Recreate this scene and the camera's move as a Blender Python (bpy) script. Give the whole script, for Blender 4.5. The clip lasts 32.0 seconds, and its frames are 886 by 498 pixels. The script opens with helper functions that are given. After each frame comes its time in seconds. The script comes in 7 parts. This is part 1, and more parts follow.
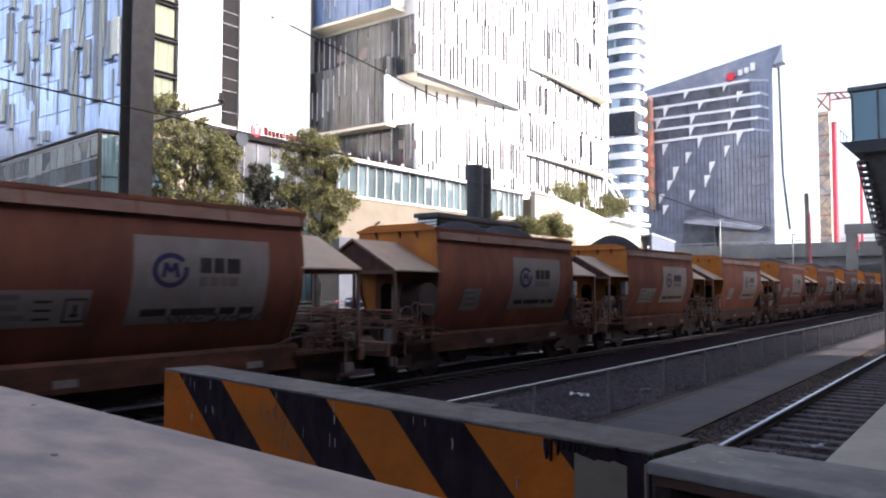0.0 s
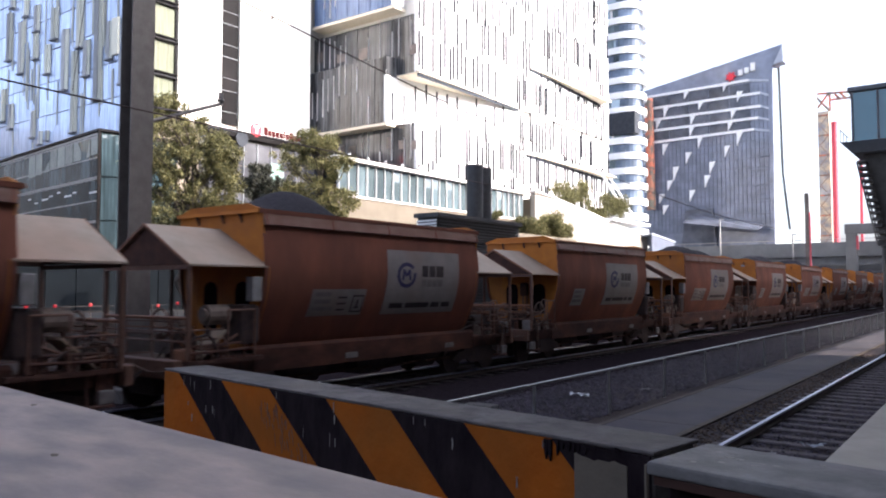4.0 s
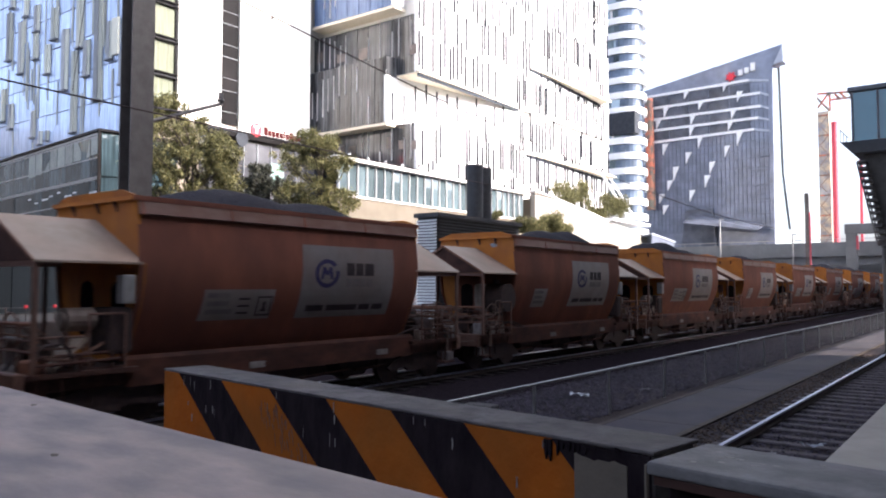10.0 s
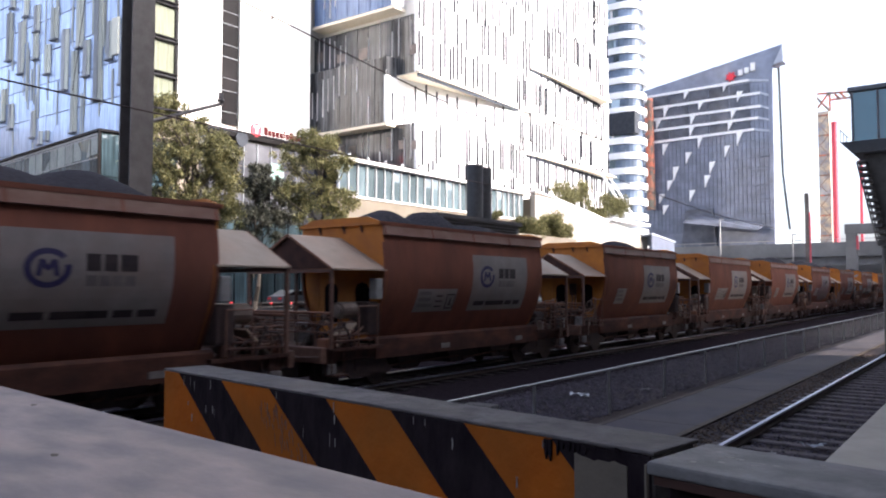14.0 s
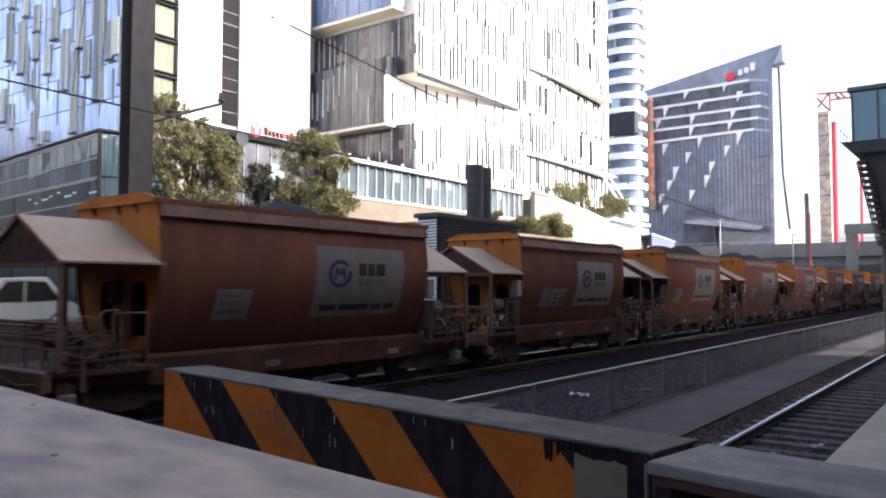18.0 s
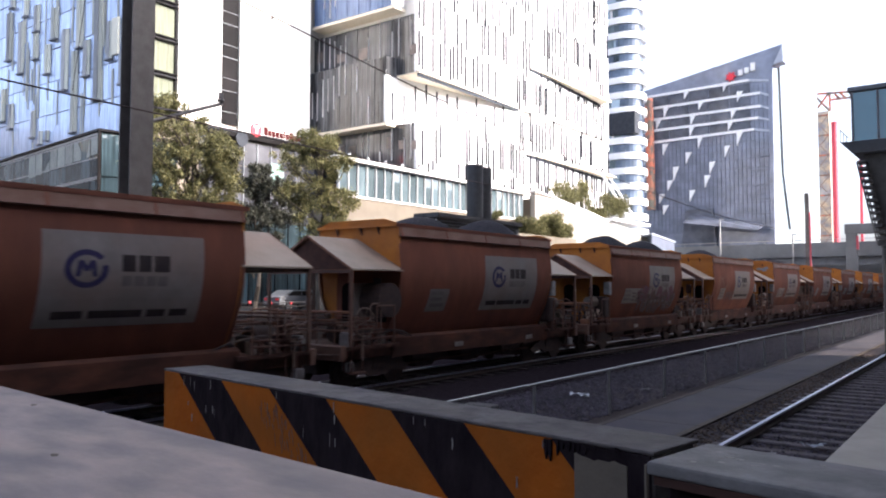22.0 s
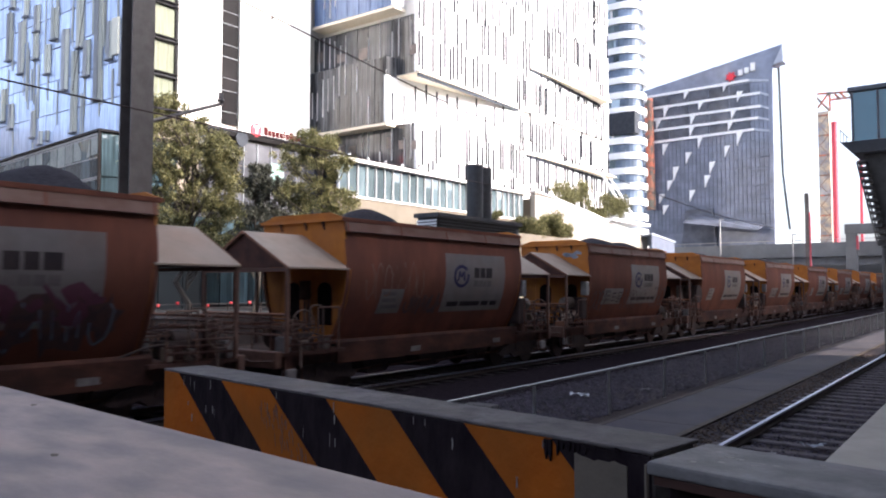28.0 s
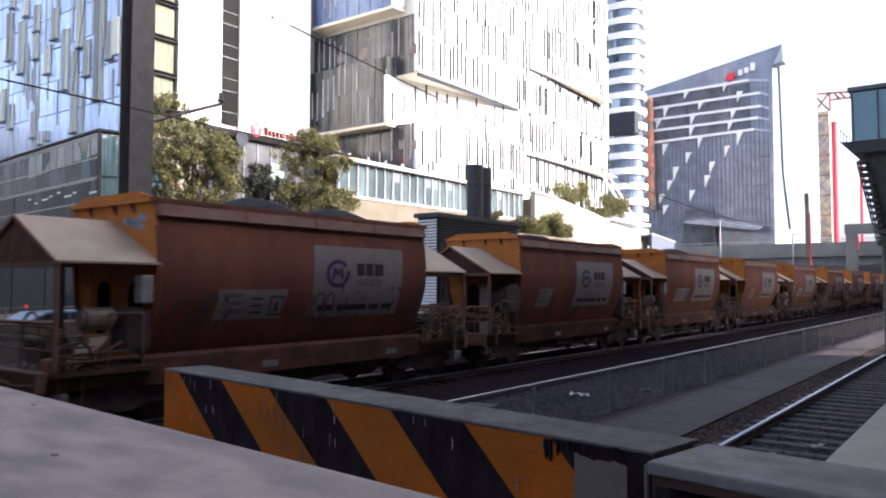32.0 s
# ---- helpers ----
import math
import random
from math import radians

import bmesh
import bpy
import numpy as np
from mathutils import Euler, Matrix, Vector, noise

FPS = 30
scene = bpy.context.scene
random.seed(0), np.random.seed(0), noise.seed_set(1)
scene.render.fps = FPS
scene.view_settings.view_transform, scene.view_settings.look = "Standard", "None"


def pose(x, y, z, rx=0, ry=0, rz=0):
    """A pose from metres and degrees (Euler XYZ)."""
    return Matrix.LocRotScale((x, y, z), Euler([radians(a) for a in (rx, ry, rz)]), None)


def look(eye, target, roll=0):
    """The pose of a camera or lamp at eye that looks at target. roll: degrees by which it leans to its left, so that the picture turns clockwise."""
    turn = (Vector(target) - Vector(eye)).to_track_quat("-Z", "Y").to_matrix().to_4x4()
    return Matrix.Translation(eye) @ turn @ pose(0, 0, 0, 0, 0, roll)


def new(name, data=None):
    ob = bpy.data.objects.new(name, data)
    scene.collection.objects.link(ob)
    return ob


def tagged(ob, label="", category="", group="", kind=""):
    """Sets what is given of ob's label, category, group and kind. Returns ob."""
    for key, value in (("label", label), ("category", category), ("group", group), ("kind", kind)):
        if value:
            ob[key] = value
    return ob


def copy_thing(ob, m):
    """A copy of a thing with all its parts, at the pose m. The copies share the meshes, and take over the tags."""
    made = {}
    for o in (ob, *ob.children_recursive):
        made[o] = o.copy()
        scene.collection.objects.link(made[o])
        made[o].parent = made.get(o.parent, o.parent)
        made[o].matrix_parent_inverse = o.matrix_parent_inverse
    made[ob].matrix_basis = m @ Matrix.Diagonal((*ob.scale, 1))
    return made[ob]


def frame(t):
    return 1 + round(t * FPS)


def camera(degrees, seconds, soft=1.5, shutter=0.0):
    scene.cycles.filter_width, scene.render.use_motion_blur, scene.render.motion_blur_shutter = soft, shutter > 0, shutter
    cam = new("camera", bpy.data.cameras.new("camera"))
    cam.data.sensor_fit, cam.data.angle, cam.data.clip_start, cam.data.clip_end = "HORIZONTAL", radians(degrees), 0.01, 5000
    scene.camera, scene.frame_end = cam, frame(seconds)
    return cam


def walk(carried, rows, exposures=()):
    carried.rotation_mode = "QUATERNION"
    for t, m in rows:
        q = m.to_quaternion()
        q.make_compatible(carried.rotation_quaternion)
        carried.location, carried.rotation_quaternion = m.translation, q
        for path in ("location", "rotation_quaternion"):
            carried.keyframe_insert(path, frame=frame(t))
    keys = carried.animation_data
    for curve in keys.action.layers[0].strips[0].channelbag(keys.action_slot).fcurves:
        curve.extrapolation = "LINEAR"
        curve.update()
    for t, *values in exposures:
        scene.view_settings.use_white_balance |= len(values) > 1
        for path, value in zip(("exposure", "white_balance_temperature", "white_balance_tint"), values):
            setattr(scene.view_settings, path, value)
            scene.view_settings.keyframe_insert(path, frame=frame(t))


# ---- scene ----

cam = camera(60.2, 32.0, soft=2.0, shutter=0.5)
EYE = (0.0, 0.0, 2.64)
AIM = (-math.sin(radians(36.4)), math.cos(radians(36.4)), 2.64 + 68 / 1352)
walk(cam, [(0.0, look(EYE, AIM)), (32.0, look(EYE, AIM))], exposures=[(0.0, 1.2, 5950, 15), (32.0, 1.2, 5950, 15)])

# ---------------------------------------------------------------- light
SUN_ELEV, SUN_AZ = radians(30), radians(72)      # azimuth from +Y towards +X
world = bpy.data.worlds.new("world")
scene.world = world
world.use_nodes = True
wn = world.node_tree.nodes
sky = wn.new("ShaderNodeTexSky")
sky.sky_type = "NISHITA"
sky.sun_disc = False
sky.sun_elevation, sky.sun_rotation = SUN_ELEV, SUN_AZ
sky.air_density, sky.dust_density, sky.ozone_density = 0.8, 5.0, 1.0
wn["Background"].inputs["Strength"].default_value = 0.125
haze = wn.new("ShaderNodeHueSaturation")       # a hazy, pale sky
haze.inputs["Saturation"].default_value, haze.inputs["Value"].default_value = 0.55, 2.1
world.node_tree.links.new(sky.outputs[0], haze.inputs["Color"])
world.node_tree.links.new(haze.outputs[0], wn["Background"].inputs["Color"])
sun_data = bpy.data.lights.new("sun", "SUN")
sun_data.energy, sun_data.angle, sun_data.color = 3.9, radians(0.5), (1.0, 0.85, 0.66)
sun = new("sun", sun_data)
sun_dir = Vector((math.sin(SUN_AZ) * math.cos(SUN_ELEV), math.cos(SUN_AZ) * math.cos(SUN_ELEV), math.sin(SUN_ELEV)))
sun.matrix_world = look(sun_dir * 200, (0, 0, 0))


# ---------------------------------------------------------------- materials
def shader(name, base, second=None, rough=0.7, metal=0.0, scale=3.0, mix=0.5, bump=0.0, bump_scale=40.0, vary=0.0,
           dirt=None, dirt_scale=0.6, dirt_amount=0.0, stretch=(1, 1, 1), spec=0.5):
    """Principled surface with a coarse and a fine variation, optional stains, relief and a shade of its own for each object."""
    m = bpy.data.materials.new(name)
    m.use_nodes = True
    nt = m.node_tree
    n, l = nt.nodes, nt.links
    bsdf = n["Principled BSDF"]
    bsdf.inputs["Roughness"].default_value = rough
    bsdf.inputs["Metallic"].default_value = metal
    bsdf.inputs["Specular IOR Level"].default_value = spec
    tc = n.new("ShaderNodeTexCoord")
    mp = n.new("ShaderNodeMapping")
    mp.inputs["Scale"].default_value = stretch
    info = n.new("ShaderNodeObjectInfo")
    add = n.new("ShaderNodeVectorMath")
    add.operation = "ADD"
    mul = n.new("ShaderNodeMath")
    mul.operation = "MULTIPLY"
    mul.inputs[1].default_value = 37.0
    l.new(info.outputs["Random"], mul.inputs[0])
    l.new(tc.outputs["Object"], add.inputs[0])
    l.new(mul.outputs[0], add.inputs[1])
    l.new(add.outputs[0], mp.inputs["Vector"])
    tex = n.new("ShaderNodeTexNoise")
    tex.inputs["Scale"].default_value = scale
    tex.inputs["Detail"].default_value = 6.0
    tex.inputs["Roughness"].default_value = 0.62
    l.new(mp.outputs[0], tex.inputs["Vector"])
    ramp = n.new("ShaderNodeValToRGB")
    second = second or tuple(c * 0.7 for c in base)
    ramp.color_ramp.elements[0].position, ramp.color_ramp.elements[1].position = 0.5 - 0.3 * mix, 0.5 + 0.3 * mix
    ramp.color_ramp.elements[0].color = (*second, 1)
    ramp.color_ramp.elements[1].color = (*base, 1)
    l.new(tex.outputs["Fac"], ramp.inputs["Fac"])
    colour = ramp.outputs["Color"]
    if dirt:
        big = n.new("ShaderNodeTexNoise")
        big.inputs["Scale"].default_value = dirt_scale
        big.inputs["Detail"].default_value = 8.0
        l.new(mp.outputs[0], big.inputs["Vector"])
        r2 = n.new("ShaderNodeMapRange")
        r2.inputs["From Min"].default_value, r2.inputs["From Max"].default_value = 0.42, 0.68
        r2.inputs["To Max"].default_value = dirt_amount
        l.new(big.outputs["Fac"], r2.inputs["Value"])
        mx = n.new("ShaderNodeMix")
        mx.data_type = "RGBA"
        l.new(r2.outputs[0], mx.inputs["Factor"])
        l.new(colour, mx.inputs["A"])
        mx.inputs["B"].default_value = (*dirt, 1)
        colour = mx.outputs["Result"]
    if vary:
        hsv = n.new("ShaderNodeHueSaturation")
        r3 = n.new("ShaderNodeMapRange")
        r3.inputs["To Min"].default_value, r3.inputs["To Max"].default_value = 1 - vary, 1 + vary
        l.new(info.outputs["Random"], r3.inputs["Value"])
        l.new(r3.outputs[0], hsv.inputs["Value"])
        l.new(colour, hsv.inputs["Color"])
        colour = hsv.outputs["Color"]
    l.new(colour, bsdf.inputs["Base Color"])
    fine = n.new("ShaderNodeTexNoise")
    fine.inputs["Scale"].default_value = bump_scale
    fine.inputs["Detail"].default_value = 4.0
    l.new(mp.outputs[0], fine.inputs["Vector"])
    rr = n.new("ShaderNodeMapRange")
    rr.inputs["To Min"].default_value, rr.inputs["To Max"].default_value = max(0.02, rough - 0.12), min(1.0, rough + 0.12)
    l.new(fine.outputs["Fac"], rr.inputs["Value"])
    l.new(rr.outputs[0], bsdf.inputs["Roughness"])
    if bump:
        b = n.new("ShaderNodeBump")
        b.inputs["Strength"].default_value = bump
        b.inputs["Distance"].default_value = 0.02
        l.new(fine.outputs["Fac"], b.inputs["Height"])
        l.new(b.outputs[0], bsdf.inputs["Normal"])
    return m


M = {}
M["wagon"] = shader("wagon_paint", (0.225, 0.086, 0.054), (0.165, 0.064, 0.044), 0.75, scale=1.6, dirt=(0.11, 0.05, 0.04),
                    dirt_scale=0.9, dirt_amount=0.6, bump=0.15, bump_scale=9, vary=0.12, stretch=(1, 1, 0.45), spec=0.12)
M["skirt"] = shader("dark_brown_skirt_paint", (0.11, 0.047, 0.032), (0.055, 0.028, 0.022), 0.8, scale=2.4, dirt=(0.03, 0.019, 0.018), dirt_scale=1.4, dirt_amount=0.7,
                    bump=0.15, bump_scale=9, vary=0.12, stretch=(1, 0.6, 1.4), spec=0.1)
M["wagon_end"] = shader("orange_end_paint", (0.49, 0.18, 0.03), (0.38, 0.135, 0.026), 0.65, scale=2.2, dirt=(0.30, 0.12, 0.05),
                        dirt_scale=1.3, dirt_amount=0.55, bump=0.1, bump_scale=12, vary=0.08, spec=0.2)
M["wagon_dark"] = shader("brown_underframe", (0.10, 0.048, 0.036), (0.055, 0.03, 0.025), 0.8, scale=4, bump=0.2, bump_scale=25, vary=0.15, spec=0.18)
M["hood"] = shader("dusty_hood_sheet", (0.34, 0.28, 0.22), (0.27, 0.21, 0.155), 0.75, scale=1.8, dirt=(0.33, 0.17, 0.10),
                   dirt_scale=0.9, dirt_amount=0.4, bump=0.1, bump_scale=15, vary=0.1)
M["rim"] = shader("worn_rim", (0.20, 0.115, 0.085), (0.15, 0.065, 0.04), 0.6, scale=3, bump=0.15, vary=0.12, stretch=(1, 0.4, 1))
M["black_iron"] = shader("black_iron", (0.042, 0.03, 0.031), (0.065, 0.043, 0.037), 0.65, scale=8, bump=0.2, bump_scale=30, spec=0.18)
M["opening"] = shader("dark_recess", (0.012, 0.009, 0.010), (0.018, 0.014, 0.014), 0.9, scale=4, spec=0.0)
M["pipe"] = shader("rusty_pipe", (0.15, 0.075, 0.05), (0.10, 0.045, 0.03), 0.6, scale=9, vary=0.1)
M["rust_trim"] = shader("rusty_orange_trim", (0.24, 0.10, 0.05), (0.17, 0.07, 0.04), 0.65, scale=7, vary=0.1)
M["tank"] = shader("grey_reservoir", (0.22, 0.175, 0.145), (0.14, 0.10, 0.08), 0.55, scale=5, bump=0.1)
M["wheel"] = shader("dusty_brown_wheel", (0.17, 0.12, 0.095), (0.11, 0.07, 0.055), 0.7, scale=9, vary=0.15, spec=0.2)
M["pale_box"] = shader("pale_plastic_box", (0.20, 0.18, 0.175), (0.12, 0.105, 0.10), 0.6, scale=5, vary=0.2, spec=0.3)
M["cabinet"] = shader("grey_cabinet", (0.28, 0.27, 0.265), (0.2, 0.19, 0.18), 0.5, scale=5)
M["sign"] = shader("white_sign_film", (0.205, 0.183, 0.176), (0.16, 0.14, 0.133), 0.55, scale=2.0, dirt=(0.19, 0.13, 0.105),
                   dirt_scale=1.1, dirt_amount=0.5, vary=0.12)
M["sign_blue"] = shader("blue_print", (0.034, 0.03, 0.088), (0.05, 0.045, 0.095), 0.6, spec=0.15)
M["sign_black"] = shader("black_print", (0.03, 0.025, 0.028), (0.055, 0.042, 0.04), 0.65, spec=0.15)
M["sign_grey"] = shader("faded_print", (0.13, 0.115, 0.115), (0.18, 0.155, 0.15), 0.65, spec=0.15)
M["tag_dark"] = shader("dark_spray", (0.05, 0.03, 0.035), (0.09, 0.045, 0.035), 0.6, scale=6)
M["tag_mauve"] = shader("mauve_spray", (0.12, 0.035, 0.06), (0.09, 0.03, 0.045), 0.6, scale=6)
M["tag_teal"] = shader("teal_spray", (0.17, 0.22, 0.26), (0.10, 0.15, 0.2), 0.6, scale=6)
M["tag_white"] = shader("chalky_spray", (0.24, 0.14, 0.10), (0.17, 0.08, 0.05), 0.7, scale=6)
M["old_paint"] = shader("old_blue_paint", (0.30, 0.33, 0.36), (0.20, 0.22, 0.26), 0.7, scale=8)
M["coal"] = shader("crushed_stone", (0.055, 0.052, 0.06), (0.018, 0.017, 0.02), 0.95, scale=22, bump=0.9, bump_scale=30, spec=0.05)
M["steel"] = shader("worn_rail_steel", (0.42, 0.44, 0.56), (0.28, 0.29, 0.36), 0.34, 1.0, scale=14)
M["rail_side"] = shader("rusty_rail_web", (0.065, 0.045, 0.037), (0.04, 0.03, 0.026), 0.8, scale=14, bump=0.2)
M["sleeper"] = shader("concrete_sleeper", (0.135, 0.115, 0.12), (0.075, 0.066, 0.066), 0.9, scale=5, bump=0.4, bump_scale=45, vary=0.15, spec=0.18)
M["dark_sleeper"] = shader("dark_main_sleeper", (0.04, 0.033, 0.033), (0.022, 0.018, 0.019), 0.9, scale=5, bump=0.4, bump_scale=45, vary=0.2, spec=0.1)
M["ballast"] = shader("ballast_bed", (0.042, 0.034, 0.042), (0.012, 0.0095, 0.012), 0.95, scale=14, mix=0.8, bump=1.0, bump_scale=26,
                      dirt=(0.11, 0.078, 0.062), dirt_scale=0.35, dirt_amount=0.45, spec=0.12)
M["shadow_ballast"] = shader("shadow_dark_ballast", (0.036, 0.027, 0.031), (0.014, 0.011, 0.013), 0.9, scale=14, mix=0.8, bump=1.0, bump_scale=26, spec=0.0)
M["stone"] = shader("ballast_stone", (0.135, 0.115, 0.14), (0.022, 0.018, 0.023), 0.95, scale=7, bump=0.3, spec=0.12)
M["brown_stone"] = shader("rust_dusted_stone", (0.15, 0.112, 0.088), (0.035, 0.027, 0.025), 0.95, scale=7, bump=0.3, spec=0.1)
M["path"] = shader("grey_path", (0.080, 0.074, 0.088), (0.060, 0.056, 0.067), 0.9, scale=1.2, dirt=(0.12, 0.105, 0.10), dirt_scale=0.5,
                   dirt_amount=0.5, bump=0.25, bump_scale=60, spec=0.18)
M["kerb"] = shader("path_edging", (0.125, 0.105, 0.092), (0.065, 0.055, 0.05), 0.95, scale=9, mix=0.7, bump=0.5, spec=0.1)
M["ground"] = shader("city_ground", (0.12, 0.115, 0.11), (0.075, 0.07, 0.068), 0.95, scale=0.7, bump=0.3, bump_scale=12)
M["asphalt"] = shader("asphalt", (0.038, 0.037, 0.038), (0.027, 0.026, 0.027), 0.95, scale=3, bump=0.3, bump_scale=80, spec=0.08)
M["galv"] = shader("galvanised_steel", (0.36, 0.355, 0.35), (0.26, 0.255, 0.25), 0.42, 0.7, scale=12)
M["wire_mesh"] = shader("fence_wire", (0.20, 0.195, 0.19), (0.12, 0.11, 0.1), 0.6, 0.4, scale=12)
M["platform"] = shader("platform_concrete", (0.46, 0.42, 0.36), (0.39, 0.35, 0.3), 0.85, scale=2.5, bump=0.2, bump_scale=70,
                       dirt=(0.32, 0.29, 0.25), dirt_scale=0.8, dirt_amount=0.5, spec=0.18)
M["concrete"] = shader("weathered_concrete", (0.19, 0.172, 0.168), (0.10, 0.09, 0.088), 0.9, scale=9, bump=0.5, bump_scale=38,
                       dirt=(0.12, 0.105, 0.09), dirt_scale=4.5, dirt_amount=0.65, spec=0.15)
M["parapet"] = shader("smooth_parapet_concrete", (0.60, 0.465, 0.395), (0.39, 0.315, 0.285), 0.75, scale=4, bump=0.12, bump_scale=60,
                      dirt=(0.24, 0.215, 0.21), dirt_scale=6.5, dirt_amount=0.7, stretch=(1, 2.2, 1), spec=0.2)
M["beam_steel"] = shader("worn_grey_beam", (0.27, 0.255, 0.245), (0.16, 0.15, 0.145), 0.75, scale=6, bump=0.3, bump_scale=45,
                         dirt=(0.15, 0.14, 0.13), dirt_scale=3.5, dirt_amount=0.55, spec=0.2)
M["yellow"] = shader("hazard_yellow", (0.50, 0.132, 0.016), (0.40, 0.10, 0.013), 0.8, scale=5, bump=0.35, bump_scale=22,
                     dirt=(0.24, 0.10, 0.025), dirt_scale=2.2, dirt_amount=0.6, spec=0.06)
M["black_paint"] = shader("hazard_black", (0.016, 0.011, 0.014), (0.029, 0.021, 0.024), 0.8, scale=6, bump=0.3, bump_scale=22,
                          dirt=(0.06, 0.047, 0.045), dirt_scale=5, dirt_amount=0.18, stretch=(2, 2, 0.8), spec=0.03)
M["grey_patch"] = shader("grey_repair", (0.20, 0.165, 0.13), (0.155, 0.13, 0.10), 0.9, scale=3, bump=0.2, spec=0.1)
M["drip"] = shader("white_paint_drip", (0.34, 0.31, 0.28), (0.16, 0.145, 0.13), 0.7, scale=20)
M["mast"] = shader("dark_mast_steel", (0.125, 0.112, 0.105), (0.085, 0.075, 0.07), 0.7, 0.0, scale=3, bump=0.1)
M["dark_clad"] = shader("dark_louvre_metal", (0.065, 0.065, 0.07), (0.05, 0.05, 0.052), 0.5, 0.3, scale=4, spec=0.25)
M["louvre"] = shader("pale_louvre_metal", (0.80, 0.80, 0.80), (0.74, 0.74, 0.74), 0.5, 0.2, scale=4)
M["white_wall"] = shader("white_render_wall", (0.82, 0.80, 0.75), (0.77, 0.75, 0.7), 0.8, scale=0.5, bump=0.05)
M["cream"] = shader("cream_stone", (0.215, 0.185, 0.145), (0.18, 0.155, 0.12), 0.85, scale=0.7, bump=0.1, dirt=(0.17, 0.145, 0.115), dirt_scale=0.2, dirt_amount=0.5, spec=0.2)
M["ramp_stone"] = shader("pale_ramp_stone", (0.42, 0.39, 0.34), (0.35, 0.325, 0.28), 0.85, scale=0.6, bump=0.1, dirt=(0.30, 0.275, 0.235), dirt_scale=0.3, dirt_amount=0.5, spec=0.2)
M["facade_white"] = shader("white_facade_panel", (0.86, 0.86, 0.85), (0.80, 0.80, 0.79), 0.4, scale=0.4)
M["fin_dark"] = shader("dark_facade_fin", (0.045, 0.05, 0.06), (0.03, 0.034, 0.042), 0.5, scale=2, spec=0.12)
M["fin_grey"] = shader("grey_facade_fin", (0.042, 0.045, 0.052), (0.03, 0.033, 0.04), 0.8, scale=2, spec=0.1)
M["inner"] = shader("brown_inner_wall", (0.24, 0.20, 0.175), (0.13, 0.115, 0.11), 0.7, scale=0.9, vary=0.5, spec=0.2)
M["soffit"] = shader("timber_soffit", (0.82, 0.74, 0.60), (0.74, 0.66, 0.52), 0.7, scale=1.5)
M["slab_white"] = shader("white_slab_edge", (0.84, 0.85, 0.86), (0.78, 0.79, 0.8), 0.5, scale=0.5)
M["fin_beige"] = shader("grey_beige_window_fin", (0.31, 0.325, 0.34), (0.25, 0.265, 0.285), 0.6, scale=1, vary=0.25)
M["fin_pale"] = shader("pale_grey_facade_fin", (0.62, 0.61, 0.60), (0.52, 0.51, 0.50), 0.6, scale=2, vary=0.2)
M["tower_line"] = shader("grey_blue_tower_line", (0.14, 0.16, 0.215), (0.12, 0.137, 0.18), 0.6, scale=1, spec=0.3)
M["tower_band"] = shader("dim_grey_blue_band", (0.42, 0.46, 0.54), (0.34, 0.38, 0.46), 0.6, scale=0.5)
M["olive_pane"] = shader("olive_painted_reflection", (0.30, 0.33, 0.29), (0.20, 0.23, 0.22), 0.3, scale=1.2, vary=0.3)
M["pale_fin"] = shader("pale_yellow_grey_panel", (0.50, 0.52, 0.46), (0.42, 0.44, 0.39), 0.6, scale=0.7, vary=0.25)
M["cream_panel"] = shader("cream_glass_panel", (0.70, 0.68, 0.55), (0.62, 0.6, 0.48), 0.4, scale=1)
M["curtain"] = shader("pale_curtain", (0.225, 0.24, 0.175), (0.075, 0.085, 0.055), 0.9, scale=2.5, stretch=(3, 3, 0.15), mix=0.9)
M["red_sign"] = shader("red_sign_face", (0.72, 0.04, 0.06), (0.6, 0.03, 0.05), 0.5)
M["red_letter"] = shader("dark_red_letter", (0.07, 0.007, 0.009), (0.055, 0.006, 0.008), 0.6, spec=0.1)
M["red_pole"] = shader("red_paint", (0.62, 0.07, 0.10), (0.5, 0.05, 0.08), 0.5, scale=2)
M["mural"] = shader("patterned_tower_skin", (0.62, 0.50, 0.34), (0.26, 0.26, 0.27), 0.8, scale=0.45, mix=0.35, dirt=(0.34, 0.37, 0.42), dirt_scale=0.2, dirt_amount=0.7)
M["orange_mural"] = shader("orange_mural", (0.62, 0.17, 0.09), (0.15, 0.12, 0.10), 0.7, scale=0.6, mix=0.25, dirt=(0.2, 0.2, 0.14), dirt_scale=0.25, dirt_amount=0.6)
M["lattice"] = shader("brown_lattice_steel", (0.22, 0.20, 0.20), (0.30, 0.2, 0.15), 0.7, scale=0.4)
M["overpass"] = shader("overpass_concrete", (0.20, 0.205, 0.21), (0.15, 0.155, 0.16), 0.9, scale=0.5, bump=0.1, dirt=(0.11, 0.11, 0.11), dirt_scale=0.3, dirt_amount=0.5)
M["grey_steel"] = shader("painted_grey_steel", (0.20, 0.21, 0.23), (0.16, 0.165, 0.18), 0.5, 0.2, scale=1.5, spec=0.2)
M["bark"] = shader("grey_bark", (0.062, 0.05, 0.04), (0.034, 0.028, 0.023), 0.95, scale=6, bump=0.6, bump_scale=20, stretch=(1, 1, 0.3))
M["red_light"] = shader("red_marker", (0.32, 0.025, 0.03), (0.25, 0.02, 0.02), 0.4)
# faint glow for the tail lamps and the red lamps on the posts
lit = M["red_light"].node_tree.nodes["Principled BSDF"].inputs
lit["Emission Color"].default_value, lit["Emission Strength"].default_value = (1.0, 0.005, 0.02, 1), 0.12
